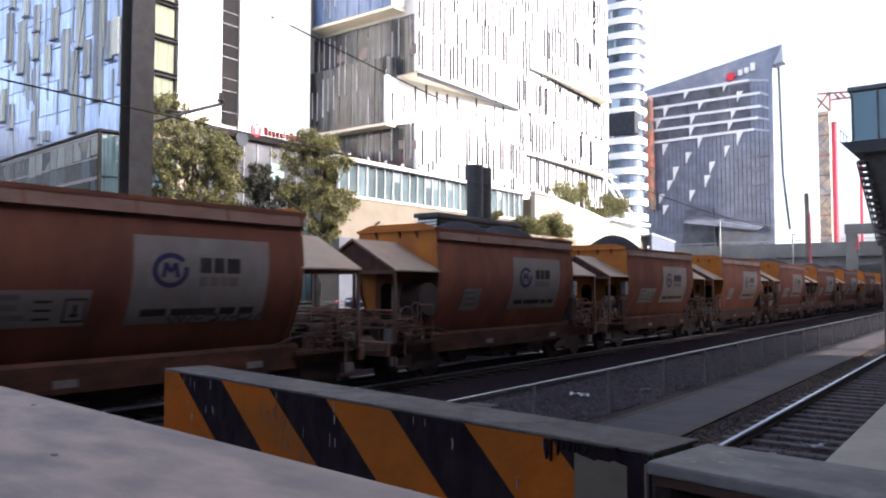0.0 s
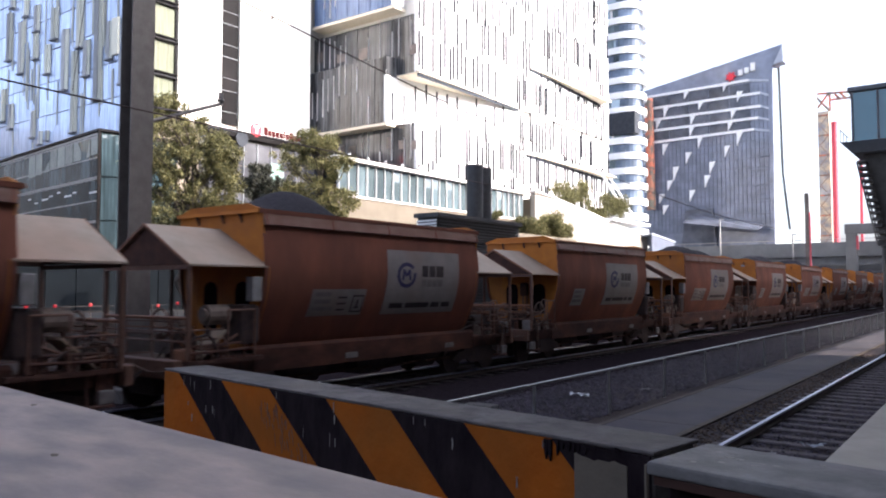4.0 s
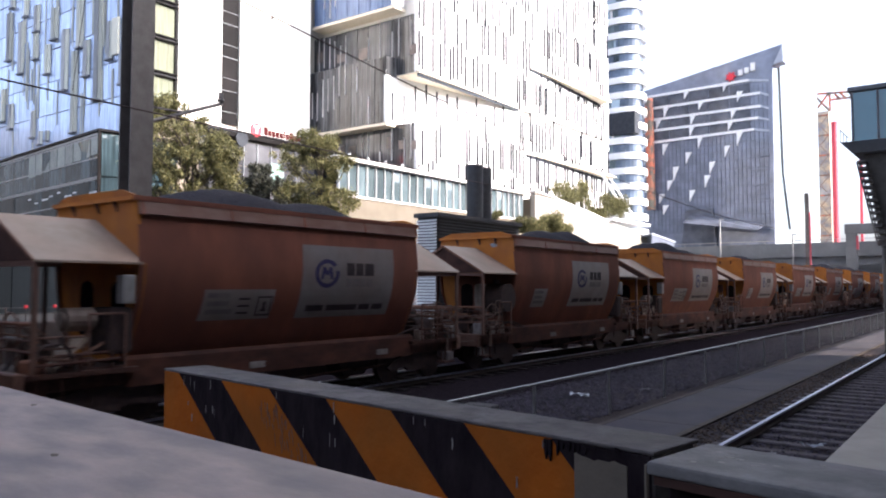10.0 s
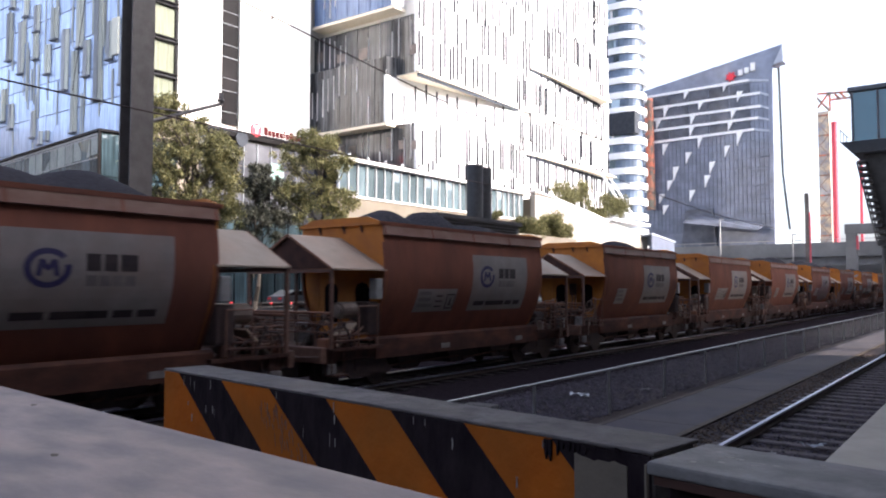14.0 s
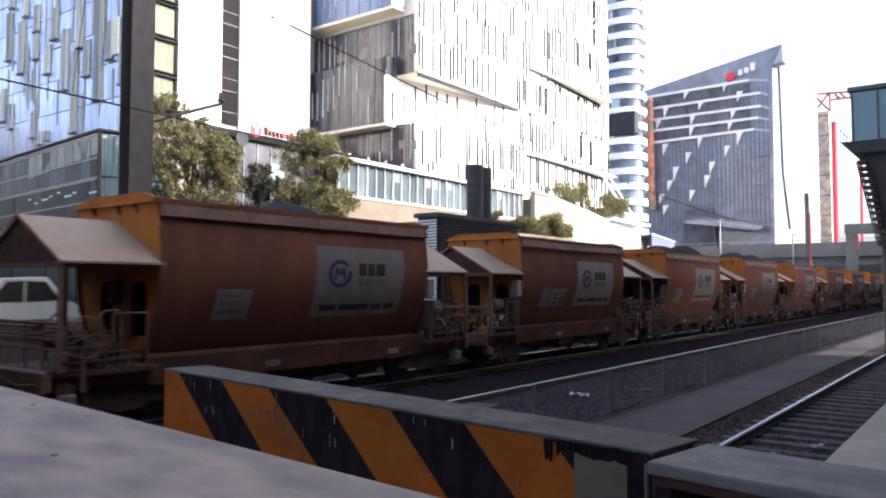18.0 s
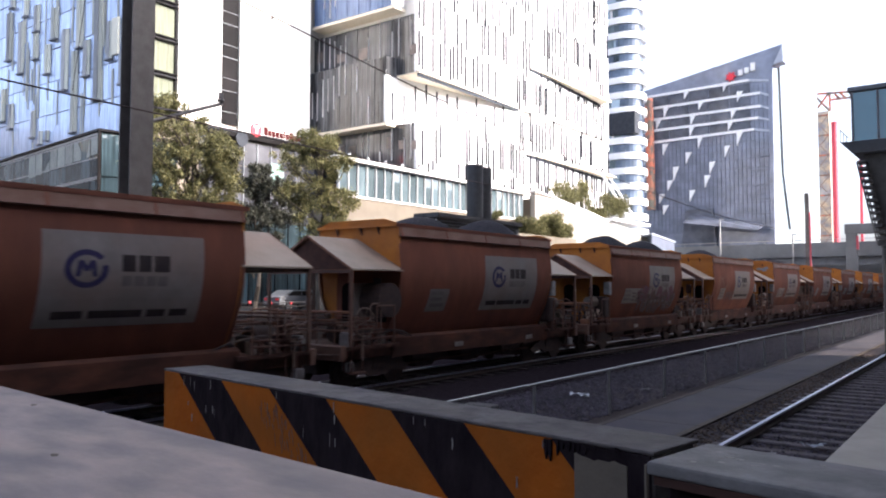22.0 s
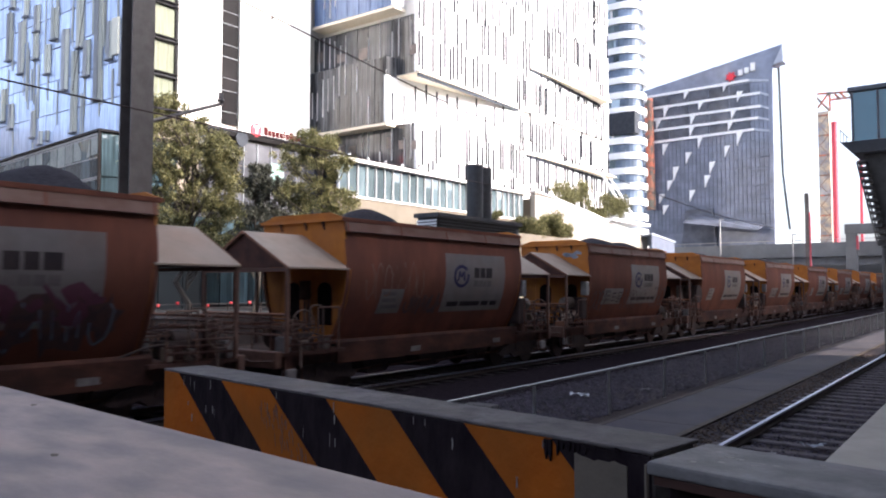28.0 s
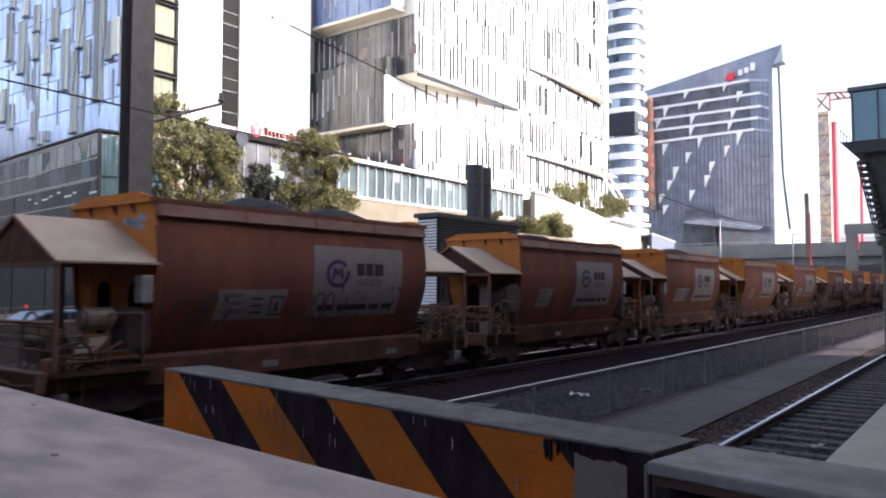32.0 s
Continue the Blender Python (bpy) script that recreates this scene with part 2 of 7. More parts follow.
M["tyre"] = shader("tyre_rubber", (0.02, 0.02, 0.02), (0.03, 0.03, 0.03), 0.85)
M["near_black"] = shader("near_black_panel", (0.0042, 0.0062, 0.0085), (0.0028, 0.0042, 0.006), 0.9, scale=1, vary=0.2, spec=0.1)
M["city_beige"] = shader("plain_beige_wall", (0.21, 0.18, 0.13), (0.17, 0.145, 0.105), 0.85, scale=0.2, bump=0.1)
M["base_shadow"] = shader("grey_blue_shadow", (0.11, 0.12, 0.145), (0.085, 0.092, 0.115), 0.7, scale=0.8, vary=0.12, spec=0.3)
M["barrier"] = shader("road_barrier_concrete", (0.065, 0.052, 0.048), (0.045, 0.037, 0.034), 0.9, scale=2, bump=0.2, dirt=(0.09, 0.06, 0.05), dirt_scale=0.5, dirt_amount=0.5, spec=0.1)
M["rail_paint"] = shader("dull_rail_paint", (0.055, 0.05, 0.05), (0.04, 0.037, 0.037), 0.8, scale=3, spec=0.1)
M["east"] = shader("unseen_wall_grey", (0.12, 0.118, 0.115), (0.09, 0.088, 0.086), 0.85, scale=0.4, bump=0.1)


def leaf_material(name, a, b):
    m = bpy.data.materials.new(name)
    m.use_nodes = True
    n, l = m.node_tree.nodes, m.node_tree.links
    bsdf = n["Principled BSDF"]
    geo = n.new("ShaderNodeNewGeometry")
    ramp = n.new("ShaderNodeValToRGB")
    ramp.color_ramp.elements[0].color, ramp.color_ramp.elements[1].color = (*a, 1), (*b, 1)
    l.new(geo.outputs["Random Per Island"], ramp.inputs["Fac"])
    l.new(ramp.outputs["Color"], bsdf.inputs["Base Color"])
    bsdf.inputs["Roughness"].default_value = 0.7
    bsdf.inputs["Specular IOR Level"].default_value = 0.15
    tr = n.new("ShaderNodeBsdfTranslucent")
    l.new(ramp.outputs["Color"], tr.inputs["Color"])
    mx = n.new("ShaderNodeMixShader")
    mx.inputs["Fac"].default_value = 0.3
    l.new(bsdf.outputs[0], mx.inputs[1])
    l.new(tr.outputs[0], mx.inputs[2])
    l.new(mx.outputs[0], n["Material Output"].inputs["Surface"])
    return m


M["leaf"] = leaf_material("olive_leaves", (0.045, 0.048, 0.026), (0.27, 0.255, 0.115))
M["leaf_light"] = leaf_material("pale_green_leaves", (0.055, 0.058, 0.03), (0.30, 0.28, 0.125))
# dark copy of the leaves, the shade on the podium tree put into colour
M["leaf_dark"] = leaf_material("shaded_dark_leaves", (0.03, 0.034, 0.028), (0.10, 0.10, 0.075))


def glass(name, tint, rough=0.04, deep=0.05, wave=0.0, metal=0.0, vary=0.0, spec=0.8, streak=0.0):
    """Window glass seen from the lit side: a deep tinted pane with a clear gloss; wave: how uneven it lies."""
    m = bpy.data.materials.new(name)
    m.use_nodes = True
    n, l = m.node_tree.nodes, m.node_tree.links
    bsdf = n["Principled BSDF"]
    bsdf.inputs["Roughness"].default_value = rough
    bsdf.inputs["IOR"].default_value = 1.5
    bsdf.inputs["Metallic"].default_value = metal
    bsdf.inputs["Specular IOR Level"].default_value = spec
    tc = n.new("ShaderNodeTexCoord")
    noi = n.new("ShaderNodeTexNoise")
    noi.inputs["Scale"].default_value = 0.35
    l.new(tc.outputs["Object"], noi.inputs["Vector"])
    ramp = n.new("ShaderNodeValToRGB")
    ramp.color_ramp.elements[0].position, ramp.color_ramp.elements[1].position = 0.35, 0.65
    ramp.color_ramp.elements[0].color = (*[c * (1 - deep) for c in tint], 1)
    ramp.color_ramp.elements[1].color = (*tint, 1)
    l.new(noi.outputs["Fac"], ramp.inputs["Fac"])
    colour = ramp.outputs["Color"]
    if vary:
        info = n.new("ShaderNodeObjectInfo")
        r3 = n.new("ShaderNodeMapRange")
        r3.inputs["To Min"].default_value, r3.inputs["To Max"].default_value = 1 - vary, 1 + vary
        hsv = n.new("ShaderNodeHueSaturation")
        l.new(info.outputs["Random"], r3.inputs["Value"])
        l.new(r3.outputs[0], hsv.inputs["Value"])
        l.new(colour, hsv.inputs["Color"])
        colour = hsv.outputs["Color"]
    # streak: upright reflections put into the pane colour
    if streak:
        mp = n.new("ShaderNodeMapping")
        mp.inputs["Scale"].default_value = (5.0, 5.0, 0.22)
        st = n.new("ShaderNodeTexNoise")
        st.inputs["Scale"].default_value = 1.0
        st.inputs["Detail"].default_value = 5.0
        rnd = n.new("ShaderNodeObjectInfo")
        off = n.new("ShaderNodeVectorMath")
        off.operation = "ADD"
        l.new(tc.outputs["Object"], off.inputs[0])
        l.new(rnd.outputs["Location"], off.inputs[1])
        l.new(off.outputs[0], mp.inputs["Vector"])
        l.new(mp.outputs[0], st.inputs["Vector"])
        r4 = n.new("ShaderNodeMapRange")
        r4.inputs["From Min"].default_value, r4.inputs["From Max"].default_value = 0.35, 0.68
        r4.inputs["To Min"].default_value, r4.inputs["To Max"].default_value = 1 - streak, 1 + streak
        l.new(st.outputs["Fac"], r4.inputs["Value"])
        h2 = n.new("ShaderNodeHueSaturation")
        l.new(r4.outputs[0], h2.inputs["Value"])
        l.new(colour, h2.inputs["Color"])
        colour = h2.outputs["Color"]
    l.new(colour, bsdf.inputs["Base Color"])
    if wave:
        w = n.new("ShaderNodeTexNoise")
        w.inputs["Scale"].default_value = 0.9
        l.new(tc.outputs["Object"], w.inputs["Vector"])
        b = n.new("ShaderNodeBump")
        b.inputs["Strength"].default_value = wave
        b.inputs["Distance"].default_value = 0.05
        l.new(w.outputs["Fac"], b.inputs["Height"])
        l.new(b.outputs[0], bsdf.inputs["Normal"])
    return m


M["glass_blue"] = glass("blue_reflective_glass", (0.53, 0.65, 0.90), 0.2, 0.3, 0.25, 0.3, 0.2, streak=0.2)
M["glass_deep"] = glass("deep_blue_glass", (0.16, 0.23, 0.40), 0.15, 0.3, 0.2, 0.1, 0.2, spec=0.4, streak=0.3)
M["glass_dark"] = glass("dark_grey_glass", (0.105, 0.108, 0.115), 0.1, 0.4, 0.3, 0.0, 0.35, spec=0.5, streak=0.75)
M["glass_podium"] = glass("green_grey_glass", (0.13, 0.17, 0.19), 0.05, 0.3, 0.6, 0.35, 0.35, spec=0.5, streak=0.4)
M["glass_low"] = glass("navy_glass", (0.045, 0.07, 0.082), 0.06, 0.5, 0.9, 0.1, 0.45, spec=0.35, streak=0.5)
M["glass_walk"] = glass("walkway_glass", (0.115, 0.155, 0.17), 0.1, 0.3, 0.1, 0.05, 0.3, spec=0.4)
# dark tower glass, lightened so the tint carries the distance haze
M["glass_hazed"] = glass("hazed_office_glass", (0.205, 0.23, 0.305), 0.12, 0.3, 0.1, 0.0, 0.2)
M["glass_row"] = glass("dark_window_row_glass", (0.105, 0.115, 0.145), 0.1, 0.4, 0.2, 0.0, 0.3, spec=0.4)
M["strip"] = glass("dark_brown_glass", (0.014, 0.012, 0.012), 0.2, 0.4, 0.1, 0.0, 0.2, spec=0.05)
M["glass_mint"] = glass("mint_green_glass", (0.28, 0.42, 0.38), 0.2, 0.3, 0.1, 0.0, 0.0, spec=0.3)
M["glass_lobby"] = glass("grey_lobby_glass", (0.085, 0.085, 0.095), 0.12, 0.5, 0.2, 0.0, 0.45, spec=0.3)
M["glass_teal"] = glass("teal_glass", (0.10, 0.30, 0.40), 0.1, 0.2, 0.05, 0.0, 0.1)
M["glass_pale"] = glass("pale_lit_glass", (0.34, 0.42, 0.47), 0.15, 0.1, 0.05, 0.3, 0.08)
M["glass_tower"] = glass("tower_window_glass", (0.15, 0.195, 0.27), 0.06, 0.5, 0.3, 0.2, 0.3, spec=0.35)


# ---------------------------------------------------------------- mesh helpers
def box(bm, x0, x1, y0, y1, z0, z1):
    v = [bm.verts.new(p) for p in ((x0, y0, z0), (x1, y0, z0), (x1, y1, z0), (x0, y1, z0),
                                   (x0, y0, z1), (x1, y0, z1), (x1, y1, z1), (x0, y1, z1))]
    for f in ((0, 3, 2, 1), (4, 5, 6, 7), (0, 1, 5, 4), (1, 2, 6, 5), (2, 3, 7, 6), (3, 0, 4, 7)):
        bm.faces.new([v[i] for i in f])
    return bm


def slab(bm, ring_a, ring_b):
    """A solid between two rings of points with the same count."""
    a, b = [bm.verts.new(p) for p in ring_a], [bm.verts.new(p) for p in ring_b]
    bm.faces.new(a[::-1])
    bm.faces.new(b)
    for i in range(len(a)):
        j = (i + 1) % len(a)
        bm.faces.new((a[i], a[j], b[j], b[i]))
    return bm


def tube(bm, pts, r=0.03, sides=6):
    """A bent round tube through the points."""
    pts = [Vector(p) for p in pts]
    prev = None
    for i, p in enumerate(pts):
        d = (pts[min(i + 1, len(pts) - 1)] - pts[max(i - 1, 0)]).normalized()
        u = Vector((1, 0, 0)) if abs(d.x) < 0.8 else Vector((0, 1, 0))
        u = (u - d * u.dot(d)).normalized()
        w = d.cross(u)
        ring = [bm.verts.new(p + (math.cos(2 * math.pi * k / sides) * u + math.sin(2 * math.pi * k / sides) * w) * r) for k in range(sides)]
        if prev:
            for k in range(sides):
                bm.faces.new((prev[k], prev[(k + 1) % sides], ring[(k + 1) % sides], ring[k]))
        else:
            bm.faces.new(ring[::-1])
        prev = ring
    bm.faces.new(prev)
    return bm


def bar(bm, p, q, r=0.03, sides=6):
    """A round bar from p to q."""
    p, q = Vector(p), Vector(q)
    d = (q - p).normalized()
    u = d.orthogonal().normalized()
    w = d.cross(u)
    ring = [(math.cos(2 * math.pi * i / sides) * u + math.sin(2 * math.pi * i / sides) * w) * r for i in range(sides)]
    return slab(bm, [p + c for c in ring], [q + c for c in ring])


def hoop(bm, c, axis, radius, r, n=16, sides=5):
    """A ring of round section about c."""
    axis = Vector(axis).normalized()
    u = axis.orthogonal().normalized()
    w = axis.cross(u)
    c = Vector(c)
    rows = []
    for i in range(n):
        a = 2 * math.pi * i / n
        d = math.cos(a) * u + math.sin(a) * w
        rows.append([bm.verts.new(c + d * (radius + r * math.cos(2 * math.pi * k / sides)) + axis * r * math.sin(2 * math.pi * k / sides))
                     for k in range(sides)])
    for i in range(n):
        for k in range(sides):
            bm.faces.new((rows[i][k], rows[(i + 1) % n][k], rows[(i + 1) % n][(k + 1) % sides], rows[i][(k + 1) % sides]))
    return bm


def mesh_of(name, bm, material, smooth=False):
    bmesh.ops.recalc_face_normals(bm, faces=bm.faces[:])
    me = bpy.data.meshes.new(name)
    bm.to_mesh(me)
    bm.free()
    me.materials.append(material)
    if smooth:
        me.polygons.foreach_set("use_smooth", [True] * len(me.polygons))
        me.set_sharp_from_angle(angle=radians(35))
    return me


def part(name, bm, material, parent, label="", smooth=False):
    ob = new(name, mesh_of(name, bm, material, smooth))
    ob.parent = parent
    if label:
        ob["label"] = label
    return ob


def piece(name, me, parent, m):
    """One more object on a shared mesh."""
    ob = new(name, me)
    ob.parent = parent
    ob.matrix_basis = m
    return ob


def thing(name, label, category, m=Matrix(), group="", kind=""):
    ob = new(name)
    ob.empty_display_size = 0.3
    ob.matrix_basis = m
    return tagged(ob, label, category, group, kind)


def solid(name, bm, material, label="", category="", kind="", group="", smooth=False):
    return tagged(new(name, mesh_of(name, bm, material, smooth)), label, category, group, kind)


def B():
    return bmesh.new()


def bevelled(bm, w=0.02, seg=2):
    bmesh.ops.recalc_face_normals(bm, faces=bm.faces[:])
    bmesh.ops.bevel(bm, geom=bm.edges[:], offset=w, segments=seg, affect="EDGES", profile=0.6)
    return bm


# ---------------------------------------------------------------- ground
def build_ground():
    bm = B()
    v = [bm.verts.new(p) for p in ((-1500, -600, -0.02), (1500, -600, -0.02), (1500, 2500, -0.02), (-1500, 2500, -0.02))]
    bm.faces.new(v)
    solid("ground", bm, M["ground"], "grey earth and paving round the railway", "ground", "structure")
    bm = B()
    box(bm, -17.2, -0.6, -20, 240, -0.5, 0.0)
    solid("ballast_bed", bm, M["ballast"], "dark crushed stone ballast under the tracks", "ballast", "structure")
    bm = B()
    box(bm, -56, -27.5, -600, 700, -0.4, 1.0)
    box(bm, -27.49, -19.5, -600, 700, -0.4, 0.45)
    solid("road", bm, M["asphalt"], "dark asphalt city road behind the railway", "road", "structure")
    path = thing("path", "smooth grey walkway strip beside the track", "path", kind="structure")
    y = 2.6
    k = 0
    while y < 120:
        bm = B()
        box(bm, -6.27, -4.82, y, y + 5.98, -0.1, 0.032)
        part("slab", bm, M["path"], path)
        for x0 in (-6.40, -4.81):
            bm = B()
            box(bm, x0, x0 + 0.12, y, y + 5.98, -0.1, 0.036)
            part("edging", bm, M["kerb"], path)
        y += 6.0
    bm = B()
    box(bm, -1.26, 4.5, 4.2, 120, 0.0, 1.2)
    plat = solid("platform", bm, M["platform"], "beige concrete station platform", "platform", "structure")
    # unseen walls close the station side to shade the tracks; the slot passes sun
    east = thing("wall_east", "unseen plain grey wall that shades the tracks", "wall", kind="structure")
    for y0, y1, z0, z1 in ((-60, 36.5, 0, 26), (36.5, 72, 0, 6.2), (36.5, 72, 8.0, 26), (72, 130, 0, 26)):
        bm = B()
        box(bm, 6, 7, y0, y1, z0, z1)
        part("wall_panel", bm, M["east"], east)
    # unseen wall added to narrow the sky; its raised piece holds the wires
    bm = B()
    box(bm, -21, 6, -8.3, -8, 0, 6)
    box(bm, -16.4, -13.2, -8.31, -7.99, 6.01, 12)
    solid("wall_south", bm, M["east"], "unseen plain grey wall added behind the parapet", "wall", "structure")
    # unseen roof slabs, added to hold sky light off the train and ballast
    for x0, y0, y1, z in ((-3.0, -6, 25, 13.5), (-8.0, 25.01, 40, 17.0), (-4.3, 40.01, 60, 17.5)):
        bm = B()
        box(bm, x0, 6, y0, y1, z, z + 0.5)
        solid("ceiling", bm, M["east"], "unseen plain grey roof slab that cuts the sky light", "ceiling", "structure")
    # unseen wall added on the left to narrow the sky
    bm = B()
    box(bm, -22, -21.4, -60, 5.5, 0, 8)
    solid("wall_west", bm, M["east"], "unseen plain grey wall added across the tracks", "wall", "structure")
    city = thing("wall_city", "plain beige building wall down the street", "wall", kind="structure")
    part("lower_wall", box(B(), -151, -150.2, -75, 24, 0, 28.6), M["dark_clad"], city, "dark lower storeys")
    part("upper_wall", box(B(), -151, -150, -75, 24, 28.61, 33), M["city_beige"], city)
    for k in range(12):
        for z in (26.0, 30.0):
            part("window_band", box(B(), -149.99, -149.9, -74 + k * 8, -68.4 + k * 8, z, z + 1.6), M["fin_dark"], city)
    # bed beside the train, its shadow put into the dark ballast colour
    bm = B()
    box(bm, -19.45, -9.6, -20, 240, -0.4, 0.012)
    solid("track_bed", bm, M["shadow_ballast"], "ballast under the main track, darkened for the train shadow", "ballast", "structure")


def rail_profile(x, y0, y1, base):
    foot = [(x - 0.07, base), (x + 0.07, base), (x + 0.07, base + 0.02), (x + 0.012, base + 0.04), (x + 0.012, base + 0.11),
            (x - 0.012, base + 0.11), (x - 0.012, base + 0.04), (x - 0.07, base + 0.02)]
    head = [(x - 0.036, base + 0.11), (x + 0.036, base + 0.11), (x + 0.036, base + 0.145), (x + 0.028, base + 0.15),
            (x - 0.028, base + 0.15), (x - 0.036, base + 0.145)]
    web = slab(B(), [(a, y0, b) for a, b in foot], [(a, y1, b) for a, b in foot])
    top = slab(B(), [(a, y0, b) for a, b in head], [(a, y1, b) for a, b in head])
    return web, top


def build_track(name, xs, label, y_first, count, step, far):
    track = thing(name, label, "railway track", kind="structure")
    for x in xs:
        web, top = rail_profile(x, y_first, far, 0.05)
        rail = part("rail", web, M["rail_side"], track)
        part("rail_head", top, M["steel"], rail, "shiny worn rail head")
    mid = sum(xs) / 2
    bm = bevelled(box(B(), -1.25, 1.25, -0.115, 0.115, -0.1, 0.048), 0.015, 1)
    me = mesh_of("sleeper", bm, M["dark_sleeper" if name == "main_track" else "sleeper"])
    for i in range(count):
        piece("sleeper", me, track, pose(mid + random.uniform(-0.02, 0.02), y_first + i * step, random.uniform(-0.006, 0.006), 0, 0, random.uniform(-0.4, 0.4)))
    return track


def build_stones():
    """Loose ballast stones, lying close together."""
    rng = np.random.default_rng(4)
    base = np.array([(1, 0, 0), (0, 1, 0), (-1, 0, 0), (0, -1, 0), (0, 0, 0.8), (0, 0, -0.8)])
    faces = np.array([(0, 1, 4), (1, 2, 4), (2, 3, 4), (3, 0, 4), (1, 0, 5), (2, 1, 5), (3, 2, 5), (0, 3, 5)])
    zones = ((-9.8, -6.75, 8, 45, 13000, 0.03, 0.055), (-4.65, -3.8, 8, 34, 2600, 0.025, 0.045), (-3.55, -1.3, 7, 34, 6500, 0.025, 0.045))
    for x0, x1, y0, y1, count, r0, r1 in zones:
        t = rng.random(count) ** 1.7
        c = np.stack([rng.uniform(x0, x1, count), y0 + (y1 - y0) * t, rng.uniform(0.0, 0.045 if x0 == -3.55 else 0.02, count)], 1)
        r = rng.uniform(r0, r1, count)
        v = base[None] * rng.uniform(0.6, 1.3, (count, 6, 1)) * r[:, None, None]
        a = rng.uniform(0, 6.28, count)
        ca, sa = np.cos(a)[:, None], np.sin(a)[:, None]
        v = np.stack([v[..., 0] * ca - v[..., 1] * sa, v[..., 0] * sa + v[..., 1] * ca, v[..., 2] * 0.8], -1) + c[:, None]
        f = faces[None] + (np.arange(count) * 6)[:, None, None]
        me = bpy.data.meshes.new("ballast_stones")
        me.from_pydata(v.reshape(-1, 3).tolist(), [], f.reshape(-1, 3).tolist())
        me.materials.append(M["brown_stone" if x0 == -4.65 else "stone"])
        tagged(new("ballast_stones", me), "loose dark grey crushed ballast stones", "gravel", kind="stuff")


# ---------------------------------------------------------------- chain-link fence
def build_fence():
    x, step, y0 = -6.72, 3.15, 14.95 - 2 * 3.15
    fence = thing("chain_link_fence", "low galvanised chain-link fence beside the walkway", "fence")
    rng = random.Random(3)
    bm = bar(B(), (0, 0, 0), (0, 0, 0.94), 0.028, 8)
    post = mesh_of("post", bm, M["galv"])
    bm = bar(B(), (0, 0, 0.94), (0, step, 0.94), 0.026, 8)
    rail = mesh_of("top_rail", bm, M["galv"])
    bm = B()
    pitch, h, r = 0.09, 0.88, 0.0019
    n = int(step / pitch)
    for i in range(-int(h / pitch) - 1, n + 1):
        for sgn in (1, -1):
            ya = i * pitch
            yb = ya + h
            za, zb = (0.04, 0.04 + h) if sgn > 0 else (0.04 + h, 0.04)
            lo, hi = max(ya, 0), min(yb, step)
            if hi - lo < 0.02:
                continue
            f = lambda yy: za + (zb - za) * (yy - ya) / h
            bar(bm, (sgn * 0.003, lo, f(lo)), (sgn * 0.003, hi, f(hi)), r, 3)
    mesh = mesh_of("wire_mesh", bm, M["wire_mesh"])
    for i in range(30):
        piece("post", post, fence, pose(x, y0 + i * step, 0, rng.uniform(-1, 1), rng.uniform(-1, 1), 0))
        piece("top_rail", rail, fence, pose(x, y0 + i * step, 0))
        if i < 16:
            tagged(piece("wire_mesh", mesh, fence, pose(x, y0 + i * step, 0)), kind="stuff")
    bm = bevelled(box(B(), -0.35, 0.35, -0.2, 0.2, 0, 0.12), 0.02, 1)
    ob = solid("cable_pit_lid", bm, M["concrete"], "small concrete pit cover beside the fence", "pit cover")
    ob.matrix_basis = pose(-9.25, 13.9, 0.0, 0, 0, 5)
    for px_, py_, a, big, mt in ((-8.3, 16.7, 20, 1.0, "slab_white"), (-7.5, 18.9, 70, 0.6, "cabinet"), (-2.59, 13.48, 35, 0.9, "old_paint"), (-3.0, 12.6, 80, 0.5, "cabinet")):
        bm = B()
        rr = random.Random(int(py_ * 10))
        grid = [[bm.verts.new((i * 0.09 - 0.2, j * 0.07 - 0.1, 0.05 + rr.uniform(0, 0.09))) for j in range(4)] for i in range(6)]
        for i in range(5):
            for j in range(3):
                if rr.random() < 0.85:
                    bm.faces.new((grid[i][j], grid[i + 1][j], grid[i + 1][j + 1], grid[i][j + 1]))
        ob = solid("litter", bm, M[mt], "crumpled pale plastic litter on the ballast", "litter")
        mod = ob.modifiers.new("thick", "SOLIDIFY")
        mod.thickness = 0.004
        ob.matrix_basis = pose(px_, py_, 0.04 if px_ > -4 else 0, 0, 0, a) @ Matrix.Scale(big, 4)


